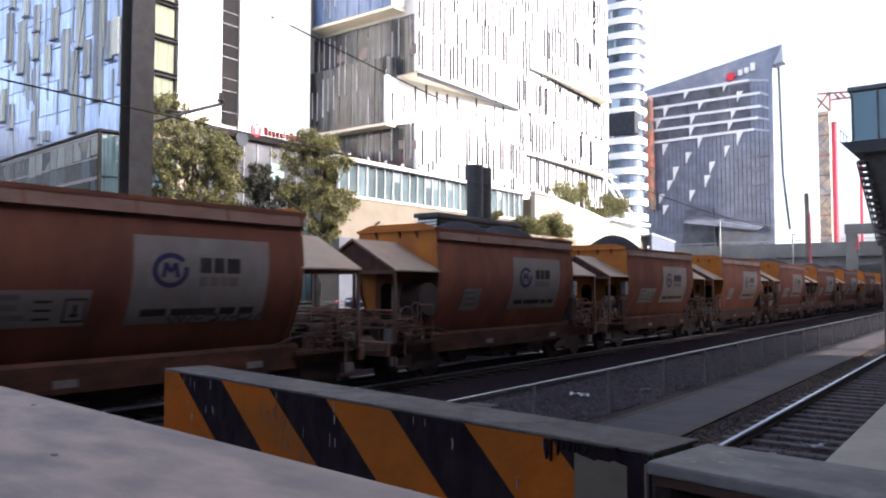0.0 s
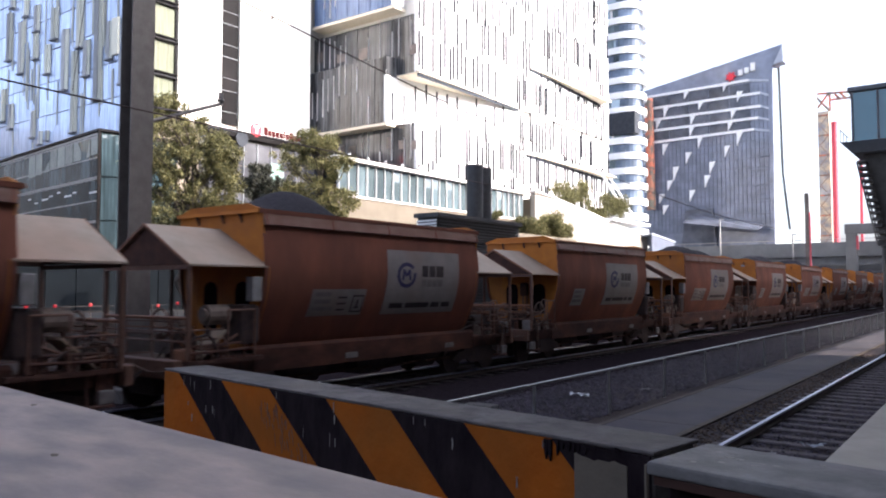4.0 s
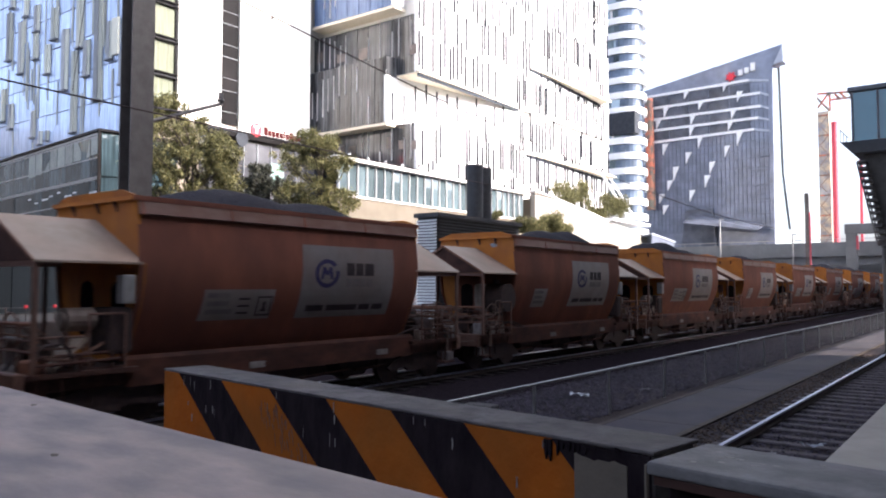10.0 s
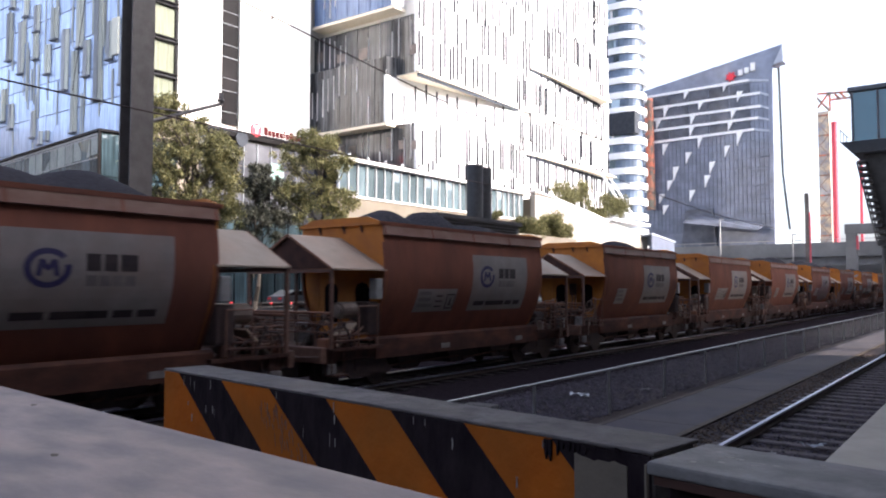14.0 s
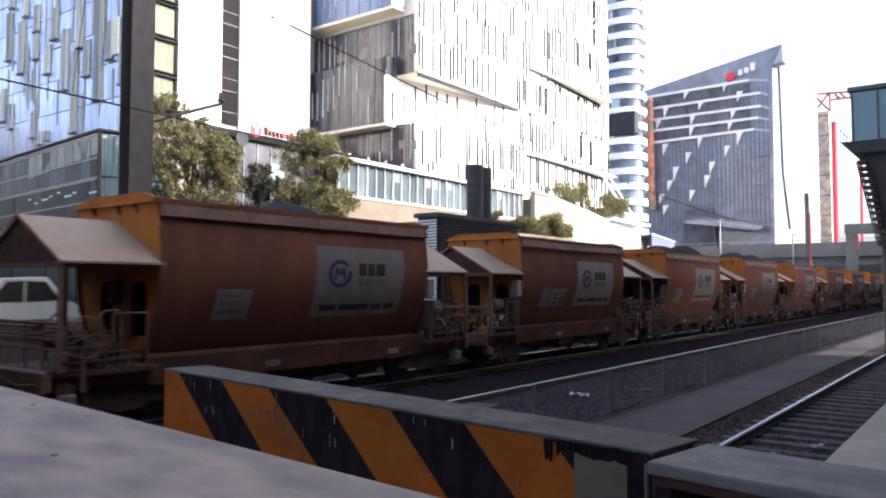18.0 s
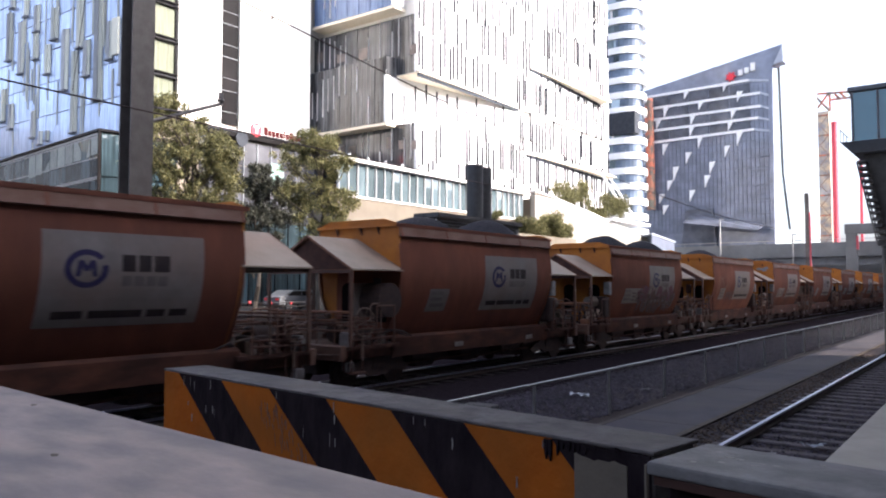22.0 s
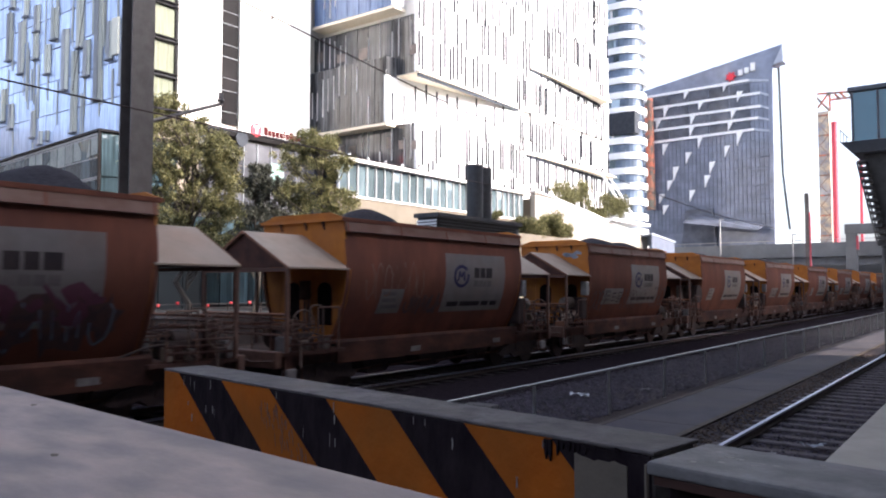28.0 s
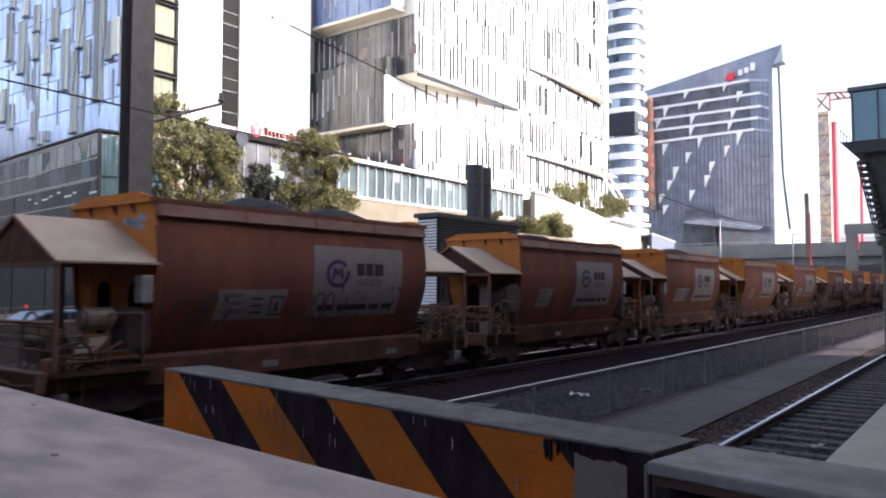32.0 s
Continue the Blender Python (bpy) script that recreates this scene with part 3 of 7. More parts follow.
# ---------------------------------------------------------------- foreground walls
def build_foreground():
    # parapet the camera looks over
    par = thing("parapet", "smooth grey concrete parapet coping with dark stains", "wall")
    bm = bevelled(box(B(), -3.4, 2.2, -0.5, 0.0, -0.12, 0.0), 0.012, 3)
    cop = part("coping", bm, M["parapet"], par)
    bm = box(B(), -3.4, 2.2, -0.42, -0.06, -2.44, -0.122)
    part("wall_body", bm, M["concrete"], par)
    rng = random.Random(3)
    for k in range(26):
        x, y, q = rng.uniform(-2.6, 1.2), rng.uniform(-0.44, -0.03), rng.uniform(0.002, 0.007)
        ring = [(x + q * rng.uniform(0.6, 1.8) * math.cos(a), y + q * rng.uniform(0.4, 1.0) * math.sin(a)) for a in (0, 0.9, 1.8, 2.7, 3.6, 4.5, 5.4)]
        part("dark_stain", slab(B(), [(a, b, -0.002) for a, b in ring], [(a, b, 0.0006) for a, b in ring]), M["grey_patch"], cop, "small dark stain")
    par.matrix_basis = pose(-0.43, 0.600, 2.44, 0, 0, -6.27)
    # striped end wall of the siding
    bar_w = thing("striped_barrier", "concrete end wall with worn yellow and black diagonal stripes", "barrier",
                  pose(-4.07, 2.72, 0, 0, 0, -9.17))
    part("wall_body", bevelled(box(B(), 0, 3.26, 0.0, 0.25, 0, 2.144), 0.006, 1), M["concrete"], bar_w)
    part("coping", bevelled(box(B(), -0.006, 3.265, -0.006, 0.27, 2.145, 2.157), 0.005, 2), M["concrete"], bar_w, "weathered grey top")
    # painted stripes: place along the top, lean
    edges = ((0.0, 1.35), (0.19, 1.38), (0.687, 1.33), (1.164, 1.34), (1.632, 1.21), (2.077, 1.14), (2.489, 1.09), (2.889, 1.0), (3.254, 1.0))
    ztop, drop = 2.143, 1.3
    for i, ((a, la), (b, lb)) in enumerate(zip(edges, edges[1:])):
        corners = ((a, ztop), (b, ztop), (b + lb * drop, ztop - drop), (a + la * drop if i else a, ztop - drop))
        ring = [(min(max(u, 0.002), 3.252), z) for u, z in corners]
        if b + lb * drop > 3.252:
            hit = ztop - (3.252 - b) / lb
            ring = [ring[0], ring[1], (3.252, hit), (3.252, ztop - drop), ring[3]]
        if a + la * drop > 3.252 and i:
            hit = ztop - (3.252 - a) / la
            ring = [ring[0], ring[1], (3.252, ztop - max(0.0, 3.252 - b) / lb), (3.252, hit)] if b < 3.25 else [ring[0], (3.252, ztop), (3.252, hit)]
        bm = slab(B(), [(u, -0.004 - 0.002 * (i % 2), z) for u, z in ring], [(u, 0.001, z) for u, z in ring])
        part("yellow_stripe" if i % 2 == 0 else "black_stripe", bm, M["yellow" if i % 2 == 0 else "black_paint"], bar_w)
    part("black_end", box(B(), 3.177, 3.2535, -0.010, -0.0065, 0.8, 2.142), M["black_paint"], bar_w, "black painted end")
    rng = random.Random(11)
    ring = [(2.984, 1.2), (3.176, 1.2), (3.176, 2.1)]
    ring += [(3.165 - k * 0.0185, 2.108 + rng.uniform(-0.012, 0.004)) for k in range(9)] + [(2.984, 2.113)]
    bm = slab(B(), [(u, -0.0125, z) for u, z in ring], [(u, -0.007, z) for u, z in ring])
    part("repair_patch", bm, M["grey_patch"], bar_w, "plain grey patch")
    # black runs creeping down over the yellow beside the patch
    for k in range(18):
        u = 2.86 + k * 0.017 + rng.uniform(-0.01, 0.01)
        ln, wd = rng.uniform(0.015, 0.06) * (1.4 - k * 0.1), rng.uniform(0.002, 0.008)
        ring = [(u - wd, 2.142), (u + wd, 2.142), (u + wd * 0.8, 2.142 - ln * 0.6), (u + wd * 0.2, 2.142 - ln), (u - wd * 0.7, 2.142 - ln * 0.7)]
        part("paint_run", slab(B(), [(a, -0.0134, b) for a, b in ring], [(a, -0.003, b) for a, b in ring]), M["black_paint"], bar_w, "black paint run")
    # blistered paint with open cracks on one yellow stripe
    for k in range(64):
        z = rng.uniform(1.80, 2.06)
        u = 1.164 + 1.33 * (ztop - z) - rng.uniform(0.03, 0.27)
        ln, wd, sk = rng.uniform(0.01, 0.035), rng.uniform(0.001, 0.0026), rng.uniform(0.0, 0.016)
        ring = [(u, z + ln), (u + wd * 2.2, z + ln * 0.5), (u + sk + wd, z - ln), (u + sk - wd, z - ln * 0.9), (u - wd, z + ln * 0.3)]
        part("paint_crack", slab(B(), [(a, -0.0052, b) for a, b in ring], [(a, -0.001, b) for a, b in ring]), M["rust_trim"], bar_w, "open crack in blistered paint")
    for k in range(20):
        u = rng.choice((rng.uniform(0.25, 0.65), rng.uniform(0.2, 3.1)))
        z = 2.135 - rng.choice((0, 0, 0.02, 0.06, 0.14))
        ln = rng.uniform(0.012, 0.06)
        a, b = rng.uniform(0.0008, 0.002), rng.uniform(0.0008, 0.0025)
        ring = [(u - a, z), (u + a, z), (u + b, z - ln * 0.7), (u + b * 0.4, z - ln), (u - b, z - ln * 0.8)]
        bm = slab(B(), [(x, -0.0068, q) for x, q in ring], [(x, -0.003, q) for x, q in ring])
        part("drip", bm, M["drip"], bar_w)
    for u, z in ((1.70, 2.08), (1.705, 1.98), (2.43, 2.08), (0.36, 1.93), (0.60, 2.0), (3.10, 2.09), (3.14, 2.10)):
        ring = [(u - 0.003, z), (u + 0.002, z + 0.003), (u + 0.004, z - 0.02), (u + 0.001, z - 0.042), (u - 0.003, z - 0.03)]
        part("bird_dropping", slab(B(), [(x, -0.0072, q) for x, q in ring], [(x, -0.003, q) for x, q in ring]), M["drip"], bar_w, "pale streak")
    # steel post and cross beam beyond the end wall
    beam = thing("buffer_beam", "grey steel-faced concrete beam on a dark post", "beam", pose(-0.768, 1.93, 0, 0, 0, -9.5))
    part("beam_top", bevelled(box(B(), 0.0, 2.6, 0.0, 0.335, 2.155, 2.19), 0.008, 2), M["beam_steel"], beam)
    part("beam_face", box(B(), 0.02, 2.6, 0.004, 0.04, 2.132, 2.154), M["wagon_dark"], beam, "rust-brown beam face")
    part("post", bevelled(box(B(), 0.03, 0.15, 0.05, 0.2, 0, 2.154), 0.01, 1), M["black_paint"], beam, "black steel post")
    part("edge_strip", bar(B(), (-0.006, 0.012, 1.6), (-0.006, 0.012, 2.178), 0.006, 6), M["grey_patch"], beam, "pale chipped edge")
    rng = random.Random(6)
    for k in range(22):
        c = Vector((rng.uniform(0.06, 0.9), rng.uniform(0.03, 0.3), 2.1905))
        ring = [(c.x + math.cos(a) * rng.uniform(0.006, 0.018), c.y + math.sin(a) * rng.uniform(0.004, 0.012)) for a in (0, 0.9, 1.8, 2.7, 3.6, 4.5, 5.4)]
        part("paint_spot", slab(B(), [(x, y, 2.188) for x, y in ring], [(x, y, 2.1904) for x, y in ring]), M["drip"], beam, "pale paint spot")


# ---------------------------------------------------------------- hopper wagons
SECTION = ((0.86, 1.12), (1.05, 1.46), (1.32, 2.07), (1.43, 2.5), (1.46, 2.87), (1.43, 3.3), (1.37, 3.76))
KNOTS = SECTION
SECTION = []
for i in range(len(KNOTS) - 1):
    a, b, c, d = KNOTS[max(i - 1, 0)], KNOTS[i], KNOTS[i + 1], KNOTS[min(i + 2, len(KNOTS) - 1)]
    for k in range(3):
        t = k / 3
        SECTION.append(tuple(0.5 * (2 * b[q] + (c[q] - a[q]) * t + (2 * a[q] - 5 * b[q] + 4 * c[q] - d[q]) * t * t
                                    + (3 * b[q] - a[q] - 3 * c[q] + d[q]) * t ** 3) for q in (0, 1)))
SECTION.append(KNOTS[-1])
HALF = 3.92          # half length of the hopper body
REACH = 6.35        # half of the length over couplers


def side_x(z):
    for (x0, z0), (x1, z1) in zip(SECTION, SECTION[1:]):
        if z <= z1:
            return x0 + (x1 - x0) * (z - z0) / (z1 - z0)
    return SECTION[-1][0]


def side_patch(bm, y0, y1, z0, z1, lift=0.006, skew=0.0, n=4):
    """A thin sheet laid on the bulging side of a wagon."""
    front, back = [], []
    for i in range(n + 1):
        z = z0 + (z1 - z0) * i / n
        s = skew * (z1 - z) / max(z1 - z0, 1e-6)
        for lst, off in ((front, lift), (back, 0.001)):
            lst.append([bm.verts.new((side_x(z) + off, y + s, z)) for y in (y0, y1)])
    for i in range(n):
        bm.faces.new((front[i][0], front[i][1], front[i + 1][1], front[i + 1][0]))
        bm.faces.new((front[i][0], front[i + 1][0], back[i + 1][0], back[i][0]))
        bm.faces.new((front[i][1], back[i][1], back[i + 1][1], front[i + 1][1]))
    bm.faces.new((front[-1][0], front[-1][1], back[-1][1], back[-1][0]))
    bm.faces.new((front[0][0], back[0][0], back[0][1], front[0][1]))
    return bm


def letter_bar(bm, y, z, w, h, lift=0.011):
    side_patch(bm, y, y + w, z, z + h, lift, 0, 2)


HEAPS = {0: ((-2.6, 0.5, 1.6),), 1: ((-1.0, 0.60, 1.6), (1.6, 0.62, 1.8)), 2: ((-2.1, 0.8, 2.0),), 3: ((0.5, 0.12, 3),), 4: ((-1.0, 0.66, 3.4), (1.3, 0.56, 2.7)),
         5: ((0.2, 0.60, 2.6), (1.9, 0.66, 2.3)), 6: ((-2.4, 0.64, 1.3), (-0.5, 0.74, 1.4), (1.8, 0.5, 2.0)), 7: ((0.2, 0.55, 1.4),),
         8: ((-1.0, 0.22, 2.5), (1.8, 0.18, 2.2)), 9: ((2.0, 0.72, 1.9), (-1.4, 0.58, 1.7)), 10: ((-1.6, 0.72, 1.9), (2.5, 0.7, 1.5)), 11: ((-1.8, 0.62, 1.3),),
         12: ((-0.6, 0.55, 2.0), (1.8, 0.5, 2.0)), 13: ((-1.0, 0.4, 2.8),), 14: ((0.6, 0.5, 2.4),)}


def heap(seed):
    rng = random.Random(seed)
    humps = HEAPS.get(seed) or ((rng.uniform(-2.6, -1.0), rng.uniform(0.2, 0.6), 2.3), (rng.uniform(0.6, 2.6), rng.uniform(0.1, 0.55), 2.3))
    bm = B()
    ny, nx = 30, 10
    rows = []
    for i in range(ny + 1):
        y = -HALF + 0.1 + (2 * HALF - 0.2) * i / ny
        row = []
        for j in range(nx + 1):
            x = -1.33 + 2.66 * j / nx
            top = 0.0
            for c, h, wide_ in humps:
                top = max(top, h * (0.5 + 0.5 * math.cos(math.pi * min(1.0, abs(y - c) / wide_))))
            z = 3.74 + (top + 0.16) * (1 - (x / 1.36) ** 2) + noise.noise((x * 2, y * 2, seed)) * 0.05
            row.append(bm.verts.new((x, y, z)))
        rows.append(row)
    for i in range(ny):
        for j in range(nx):
            bm.faces.new((rows[i][j], rows[i][j + 1], rows[i + 1][j + 1], rows[i + 1][j]))
    return mesh_of("stone_load", bm, M["coal"], True)


def wagon_end(w, sg, kind):
    """Hood, posts, platform and gear on the end at sg * y. kind: brake (handwheel) or air (reservoir)."""
    ye, yo = sg * (HALF - 0.08), sg * 5.74
    # end plate above the hood, arched on top
    top = [(-1.37, 4.06), (-0.95, 4.19), (0.95, 4.19), (1.37, 4.06)]
    low = [(1.43, 3.0), (1.43, 2.87), (-1.43, 2.87), (-1.43, 3.0)]
    ring = [(x, z) for x, z in top] + low
    ya = lambda z: sg * (HALF - 0.08 + 0.14 * max(0.0, (z - 2.87)) / 1.2)
    bm = slab(B(), [(x, ya(z), z) for x, z in ring], [(x, ya(z) - sg * 0.05, z) for x, z in ring])
    plate = part("end_plate", bm, M["wagon_end"], w, "orange painted end plate")
    bm = box(B(), -1.39, 1.39, sg * (HALF + 0.04), sg * (HALF + 0.13), 3.98, 4.05)
    part("end_flange", bm, M["wagon_end"], plate)
    for x in (-0.7, 0.15, 0.75):
        bm = slab(B(), [(x - 0.03, sg * (HALF + 0.02), 3.78), (x - 0.03, sg * (HALF + 0.13), 3.985), (x - 0.03, sg * (HALF + 0.02), 3.985)],
                  [(x + 0.03, sg * (HALF + 0.02), 3.78), (x + 0.03, sg * (HALF + 0.13), 3.985), (x + 0.03, sg * (HALF + 0.02), 3.985)])
        part("gusset", bm, M["wagon_dark"], plate)
    # end wall below the hood with two arched openings
    prof = [(x, z) for x, z in SECTION if z < 2.9]
    ring = [(x, z) for x, z in prof] + [(1.43, 2.868)] + [(-1.43, 2.868)] + [(-x, z) for x, z in prof[::-1]]
    bm = slab(B(), [(x, ye, z) for x, z in ring], [(x, ye - sg * 0.05, z) for x, z in ring])
    wall = part("end_wall", bm, M["wagon" if kind == "brake_drum" else "wagon_end"], w, "orange-brown end wall with dark openings")
    bm = slab(B(), [(x, ye + sg * 0.012, z) for x, z in ((-1.40, 2.86), (-0.82, 2.86), (-0.86, 1.5), (-1.12, 1.5), (-1.34, 2.1))],
              [(x, ye + sg * 0.001, z) for x, z in ((-1.40, 2.86), (-0.82, 2.86), (-0.86, 1.5), (-1.12, 1.5), (-1.34, 2.1))])
    part("wing_plate", bm, M["wagon_end"], wall, "orange painted wing plate")
    for cx in (0.66, -0.42):
        pts = [(cx - 0.24, 1.55), (cx + 0.24, 1.55), (cx + 0.24, 2.40), (cx + 0.17, 2.52), (cx, 2.57), (cx - 0.17, 2.52), (cx - 0.24, 2.40)]
        bm = slab(B(), [(x, ye + sg * 0.004, z) for x, z in pts], [(x, ye - sg * 0.01, z) for x, z in pts])
        part("opening", bm, M["opening"], wall, "dark arched opening")
    # gabled hood
    for s2 in (1, -1):
        bm = slab(B(), [(s2 * 1.47, ye, 2.84), (0, ye, 3.66), (0, ye, 3.70), (s2 * 1.47, ye, 2.88)],
                  [(s2 * 1.47, yo, 2.84), (0, yo, 3.66), (0, yo, 3.70), (s2 * 1.47, yo, 2.88)])
        part("hood_panel", bm, M["hood"], w, "dusty pale hood sheet")
    bm = slab(B(), [(-1.40, yo - sg * 0.06, 2.87), (1.40, yo - sg * 0.06, 2.87), (0, yo - sg * 0.06, 3.65)],
              [(-1.40, yo - sg * 0.10, 2.87), (1.40, yo - sg * 0.10, 2.87), (0, yo - sg * 0.10, 3.65)])
    part("gable", bm, M["wagon_dark"], w, "dark brown gable plate")
    bm = B()
    box(bm, -1.44, 1.44, yo - sg * 0.07, yo, 2.78, 2.86)
    part("hood_beam", bm, M["pipe"], w)
    for s2 in (1, -1):
        bm = slab(B(), [(s2 * 1.475, yo + sg * 0.012, 2.83), (0, yo + sg * 0.012, 3.645), (0, yo + sg * 0.012, 3.71), (s2 * 1.475, yo + sg * 0.012, 2.89)],
                  [(s2 * 1.475, yo + sg * 0.001, 2.83), (0, yo + sg * 0.001, 3.645), (0, yo + sg * 0.001, 3.71), (s2 * 1.475, yo + sg * 0.001, 2.89)])
        part("barge_board", bm, M["rust_trim"], w)
    for s2 in (1, -1):
        bm = box(B(), s2 * 1.38, s2 * 1.45, yo - sg * 0.09, yo - sg * 0.02, 1.06, 2.84)
        part("post", bm, M["pipe"], w)
        bm = box(B(), s2 * 1.36, s2 * 1.43, yo - sg * 1.62, yo - sg * 1.56, 1.06, 2.84)
        if s2 < 0:
            part("post", bm, M["wagon_dark"], w)
        else:
            bm.free()
    # platform and end sill
    bm = box(B(), -1.36, 1.36, ye, sg * 5.9, 0.98, 1.06)
    part("deck", bm, M["wagon_dark"], w)
    bm = bevelled(box(B(), -1.38, 1.38, sg * 5.78, sg * 5.96, 0.74, 1.10), 0.02, 1)
    part("end_sill", bm, M["pipe"], w, "rusty brown end sill")
    bm = B()
    bar(bm, (-1.38, yo - sg * 0.05, 1.86), (1.38, yo - sg * 0.05, 1.86), 0.035)
    part("cross_rail", bm, M["rust_trim"], w, "orange-brown cross rail")
    bm = B()
    for z in (1.45, 1.63):
        bar(bm, (1.28, yo - sg * 0.05, z), (1.28, yo - sg * 0.95, z), 0.02)
    bar(bm, (1.42, yo - sg * 0.95, 1.06), (1.42, yo - sg * 0.95, 2.0), 0.02)
    bar(bm, (1.42, yo - sg * 0.95, 2.0), (1.42, yo - sg * 1.6, 2.0), 0.02)
    bar(bm, (1.42, yo - sg * 1.6, 2.0), (1.42, yo - sg * 1.6, 1.06), 0.02)
    part("handrail", bm, M["pipe"], w)
    bm = B()
    for z in (1.42, 1.6):
        bar(bm, (-1.35, yo - sg * 0.05, z), (1.35, yo - sg * 0.05, z), 0.018)
    for x in (-0.6, 0.3, 0.9):
        bar(bm, (x, yo - sg * 0.05, 1.06), (x, yo - sg * 0.05, 1.86), 0.018)
    part("end_railing", bm, M["pipe"], w)
    # coupler and hose
    bm = bevelled(box(B(), -0.14, 0.14, sg * 5.9, sg * 6.33, 0.72, 0.98), 0.03, 1)
    part("coupler", bm, M["black_iron"], w)
    bm = B()
    pts = [(0.45, sg * 5.95, 0.92), (0.45, sg * 6.12, 0.80), (0.42, sg * 6.25, 0.62), (0.36, sg * 6.33, 0.60)]
    tube(bm, pts, 0.03)
    part("brake_hose", bm, M["black_iron"], w)
    rng = random.Random(kind + str(sg))
    for k in range(5):
        x, y = rng.uniform(0.2, 1.3), rng.uniform(4.5, 5.7)
        bm = B()
        p = Vector((x, sg * y, 1.06))
        d = Vector((rng.uniform(-0.1, 0.1), sg * rng.uniform(-0.14, 0.05), 0.17))
        line = [p]
        for q in range(6):
            p = p + d
            line.append(p)
            d = Vector((d.x + rng.uniform(-0.04, 0.04), d.y * 1.2 + sg * rng.uniform(-0.03, 0.03), d.z - 0.058))
        tube(bm, line, 0.022)
        part("hose", bm, M["black_iron"], w, "black rubber hose")
    bm = B()
    for z, x in ((1.2, 1.36), (1.32, 1.3)):
        bar(bm, (x, yo - sg * 0.1, z), (x, ye + sg * 0.35, z + 0.03), 0.028)
    for y in (4.35, 4.9, 5.5):
        bar(bm, (1.36, sg * y, 1.06), (1.36, sg * y, 1.34), 0.022)
    part("air_pipe", bm, M["wagon_dark"], w, "rusty air pipes")
    for k in range(4):
        x, y, h = rng.uniform(0.3, 1.25), rng.uniform(4.2, 5.5), rng.uniform(0.12, 0.34)
        part("valve_box", bevelled(box(B(), x - 0.1, x + 0.1, sg * y - 0.11, sg * y + 0.11, 1.06, 1.06 + h), 0.025, 1), M["wagon_dark" if k % 2 else "black_iron"], w)
    part("step", box(B(), 1.16, 1.42, sg * 5.35 - 0.22, sg * 5.35 + 0.22, 0.42, 0.46), M["wagon_dark"], w)
    bm = B()
    for dy in (-0.2, 0.2):
        bar(bm, (1.3, sg * 5.35 + dy, 0.44), (1.3, sg * 5.35 + dy, 1.0), 0.016)
    part("step_hanger", bm, M["wagon_dark"], w)
    # pipe runs across the end, stacked behind the railing
    for k in range(4):
        z, y = 1.42 + k * 0.115, yo - sg * (0.16 + 0.11 * (k % 2))
        x0, x1 = -1.30 + rng.uniform(0, 0.4), 1.30 - rng.uniform(0, 0.5)
        part("pipe_run", tube(B(), [(x0, y, z - 0.14), (x0, y, z), (0.5 * (x0 + x1), y, z + rng.uniform(-0.02, 0.02)), (x1, y, z), (x1, y - sg * 0.12, z - 0.1)], rng.choice((0.016, 0.022, 0.03))), M["pipe" if k % 2 else "rust_trim"], w, "tan steel pipe")
    for k in range(3):
        x, z = rng.uniform(0.1, 1.2), 1.5 + 0.13 * k
        part("pipe_joint", bevelled(box(B(), x - 0.06, x + 0.06, yo - sg * 0.30, yo - sg * 0.14, z - 0.06, z + 0.06), 0.025, 1), M["wheel"], w)
    x = rng.uniform(0.9, 1.2)
    part("hung_box", bevelled(box(B(), x, x + 0.2, sg * 5.5 - 0.14, sg * 5.5 + 0.14, 0.46, 0.70), 0.04, 2), M["pale_box"], w, "pale box hung under the deck")
    part("box_strap", box(B(), x + 0.08, x + 0.12, sg * 5.5 - 0.15, sg * 5.5 + 0.15, 0.45, 0.98), M["wagon_dark"], w)
    part("uncoupling_lever", tube(B(), [(1.3, sg * 5.99, 0.9), (0.7, sg * 6.02, 0.86), (0.3, sg * 6.05, 0.95), (0.1, sg * 6.1, 0.98)], 0.018), M["wheel"], w, "bare steel uncoupling lever")
    if kind.startswith("brake"):
        part("air_tank", bevelled(bar(B(), (0.55, sg * 4.72, 1.36), (0.55, sg * 5.42, 1.36), 0.26, 14), 0.04, 1), M["black_iron"], w, "black air tank", True)
        part("container", bevelled(box(B(), 1.08, 1.36, sg * 5.60 - 0.13, sg * 5.60 + 0.13, 1.061, 1.40), 0.04, 2), M["pale_box"], w, "pale plastic container")
        part("lever_frame", tube(B(), [(1.40, sg * 4.62, 1.08), (1.40, sg * 4.62, 1.98), (1.40, sg * 4.70, 2.05), (1.40, sg * 4.92, 2.05), (1.40, sg * 5.0, 1.98), (1.40, sg * 5.0, 1.55)], 0.02), M["wheel"], w, "bent steel handle frame")
        part("chain_guide", bar(B(), (1.40, sg * 5.28, 1.3), (1.40, sg * 5.28, 0.72), 0.03), M["wheel"], w)
    else:
        bm = slab(B(), [(0.75, sg * 5.35, 1.09), (0.75, sg * 4.75, 1.62), (0.75, sg * 4.72, 1.58), (0.75, sg * 5.32, 1.05)],
                  [(1.3, sg * 5.35, 1.09), (1.3, sg * 4.75, 1.62), (1.3, sg * 4.72, 1.58), (1.3, sg * 5.32, 1.05)])
        part("slanted_plate", bm, M["hood"], w, "slanted pale cover plate")
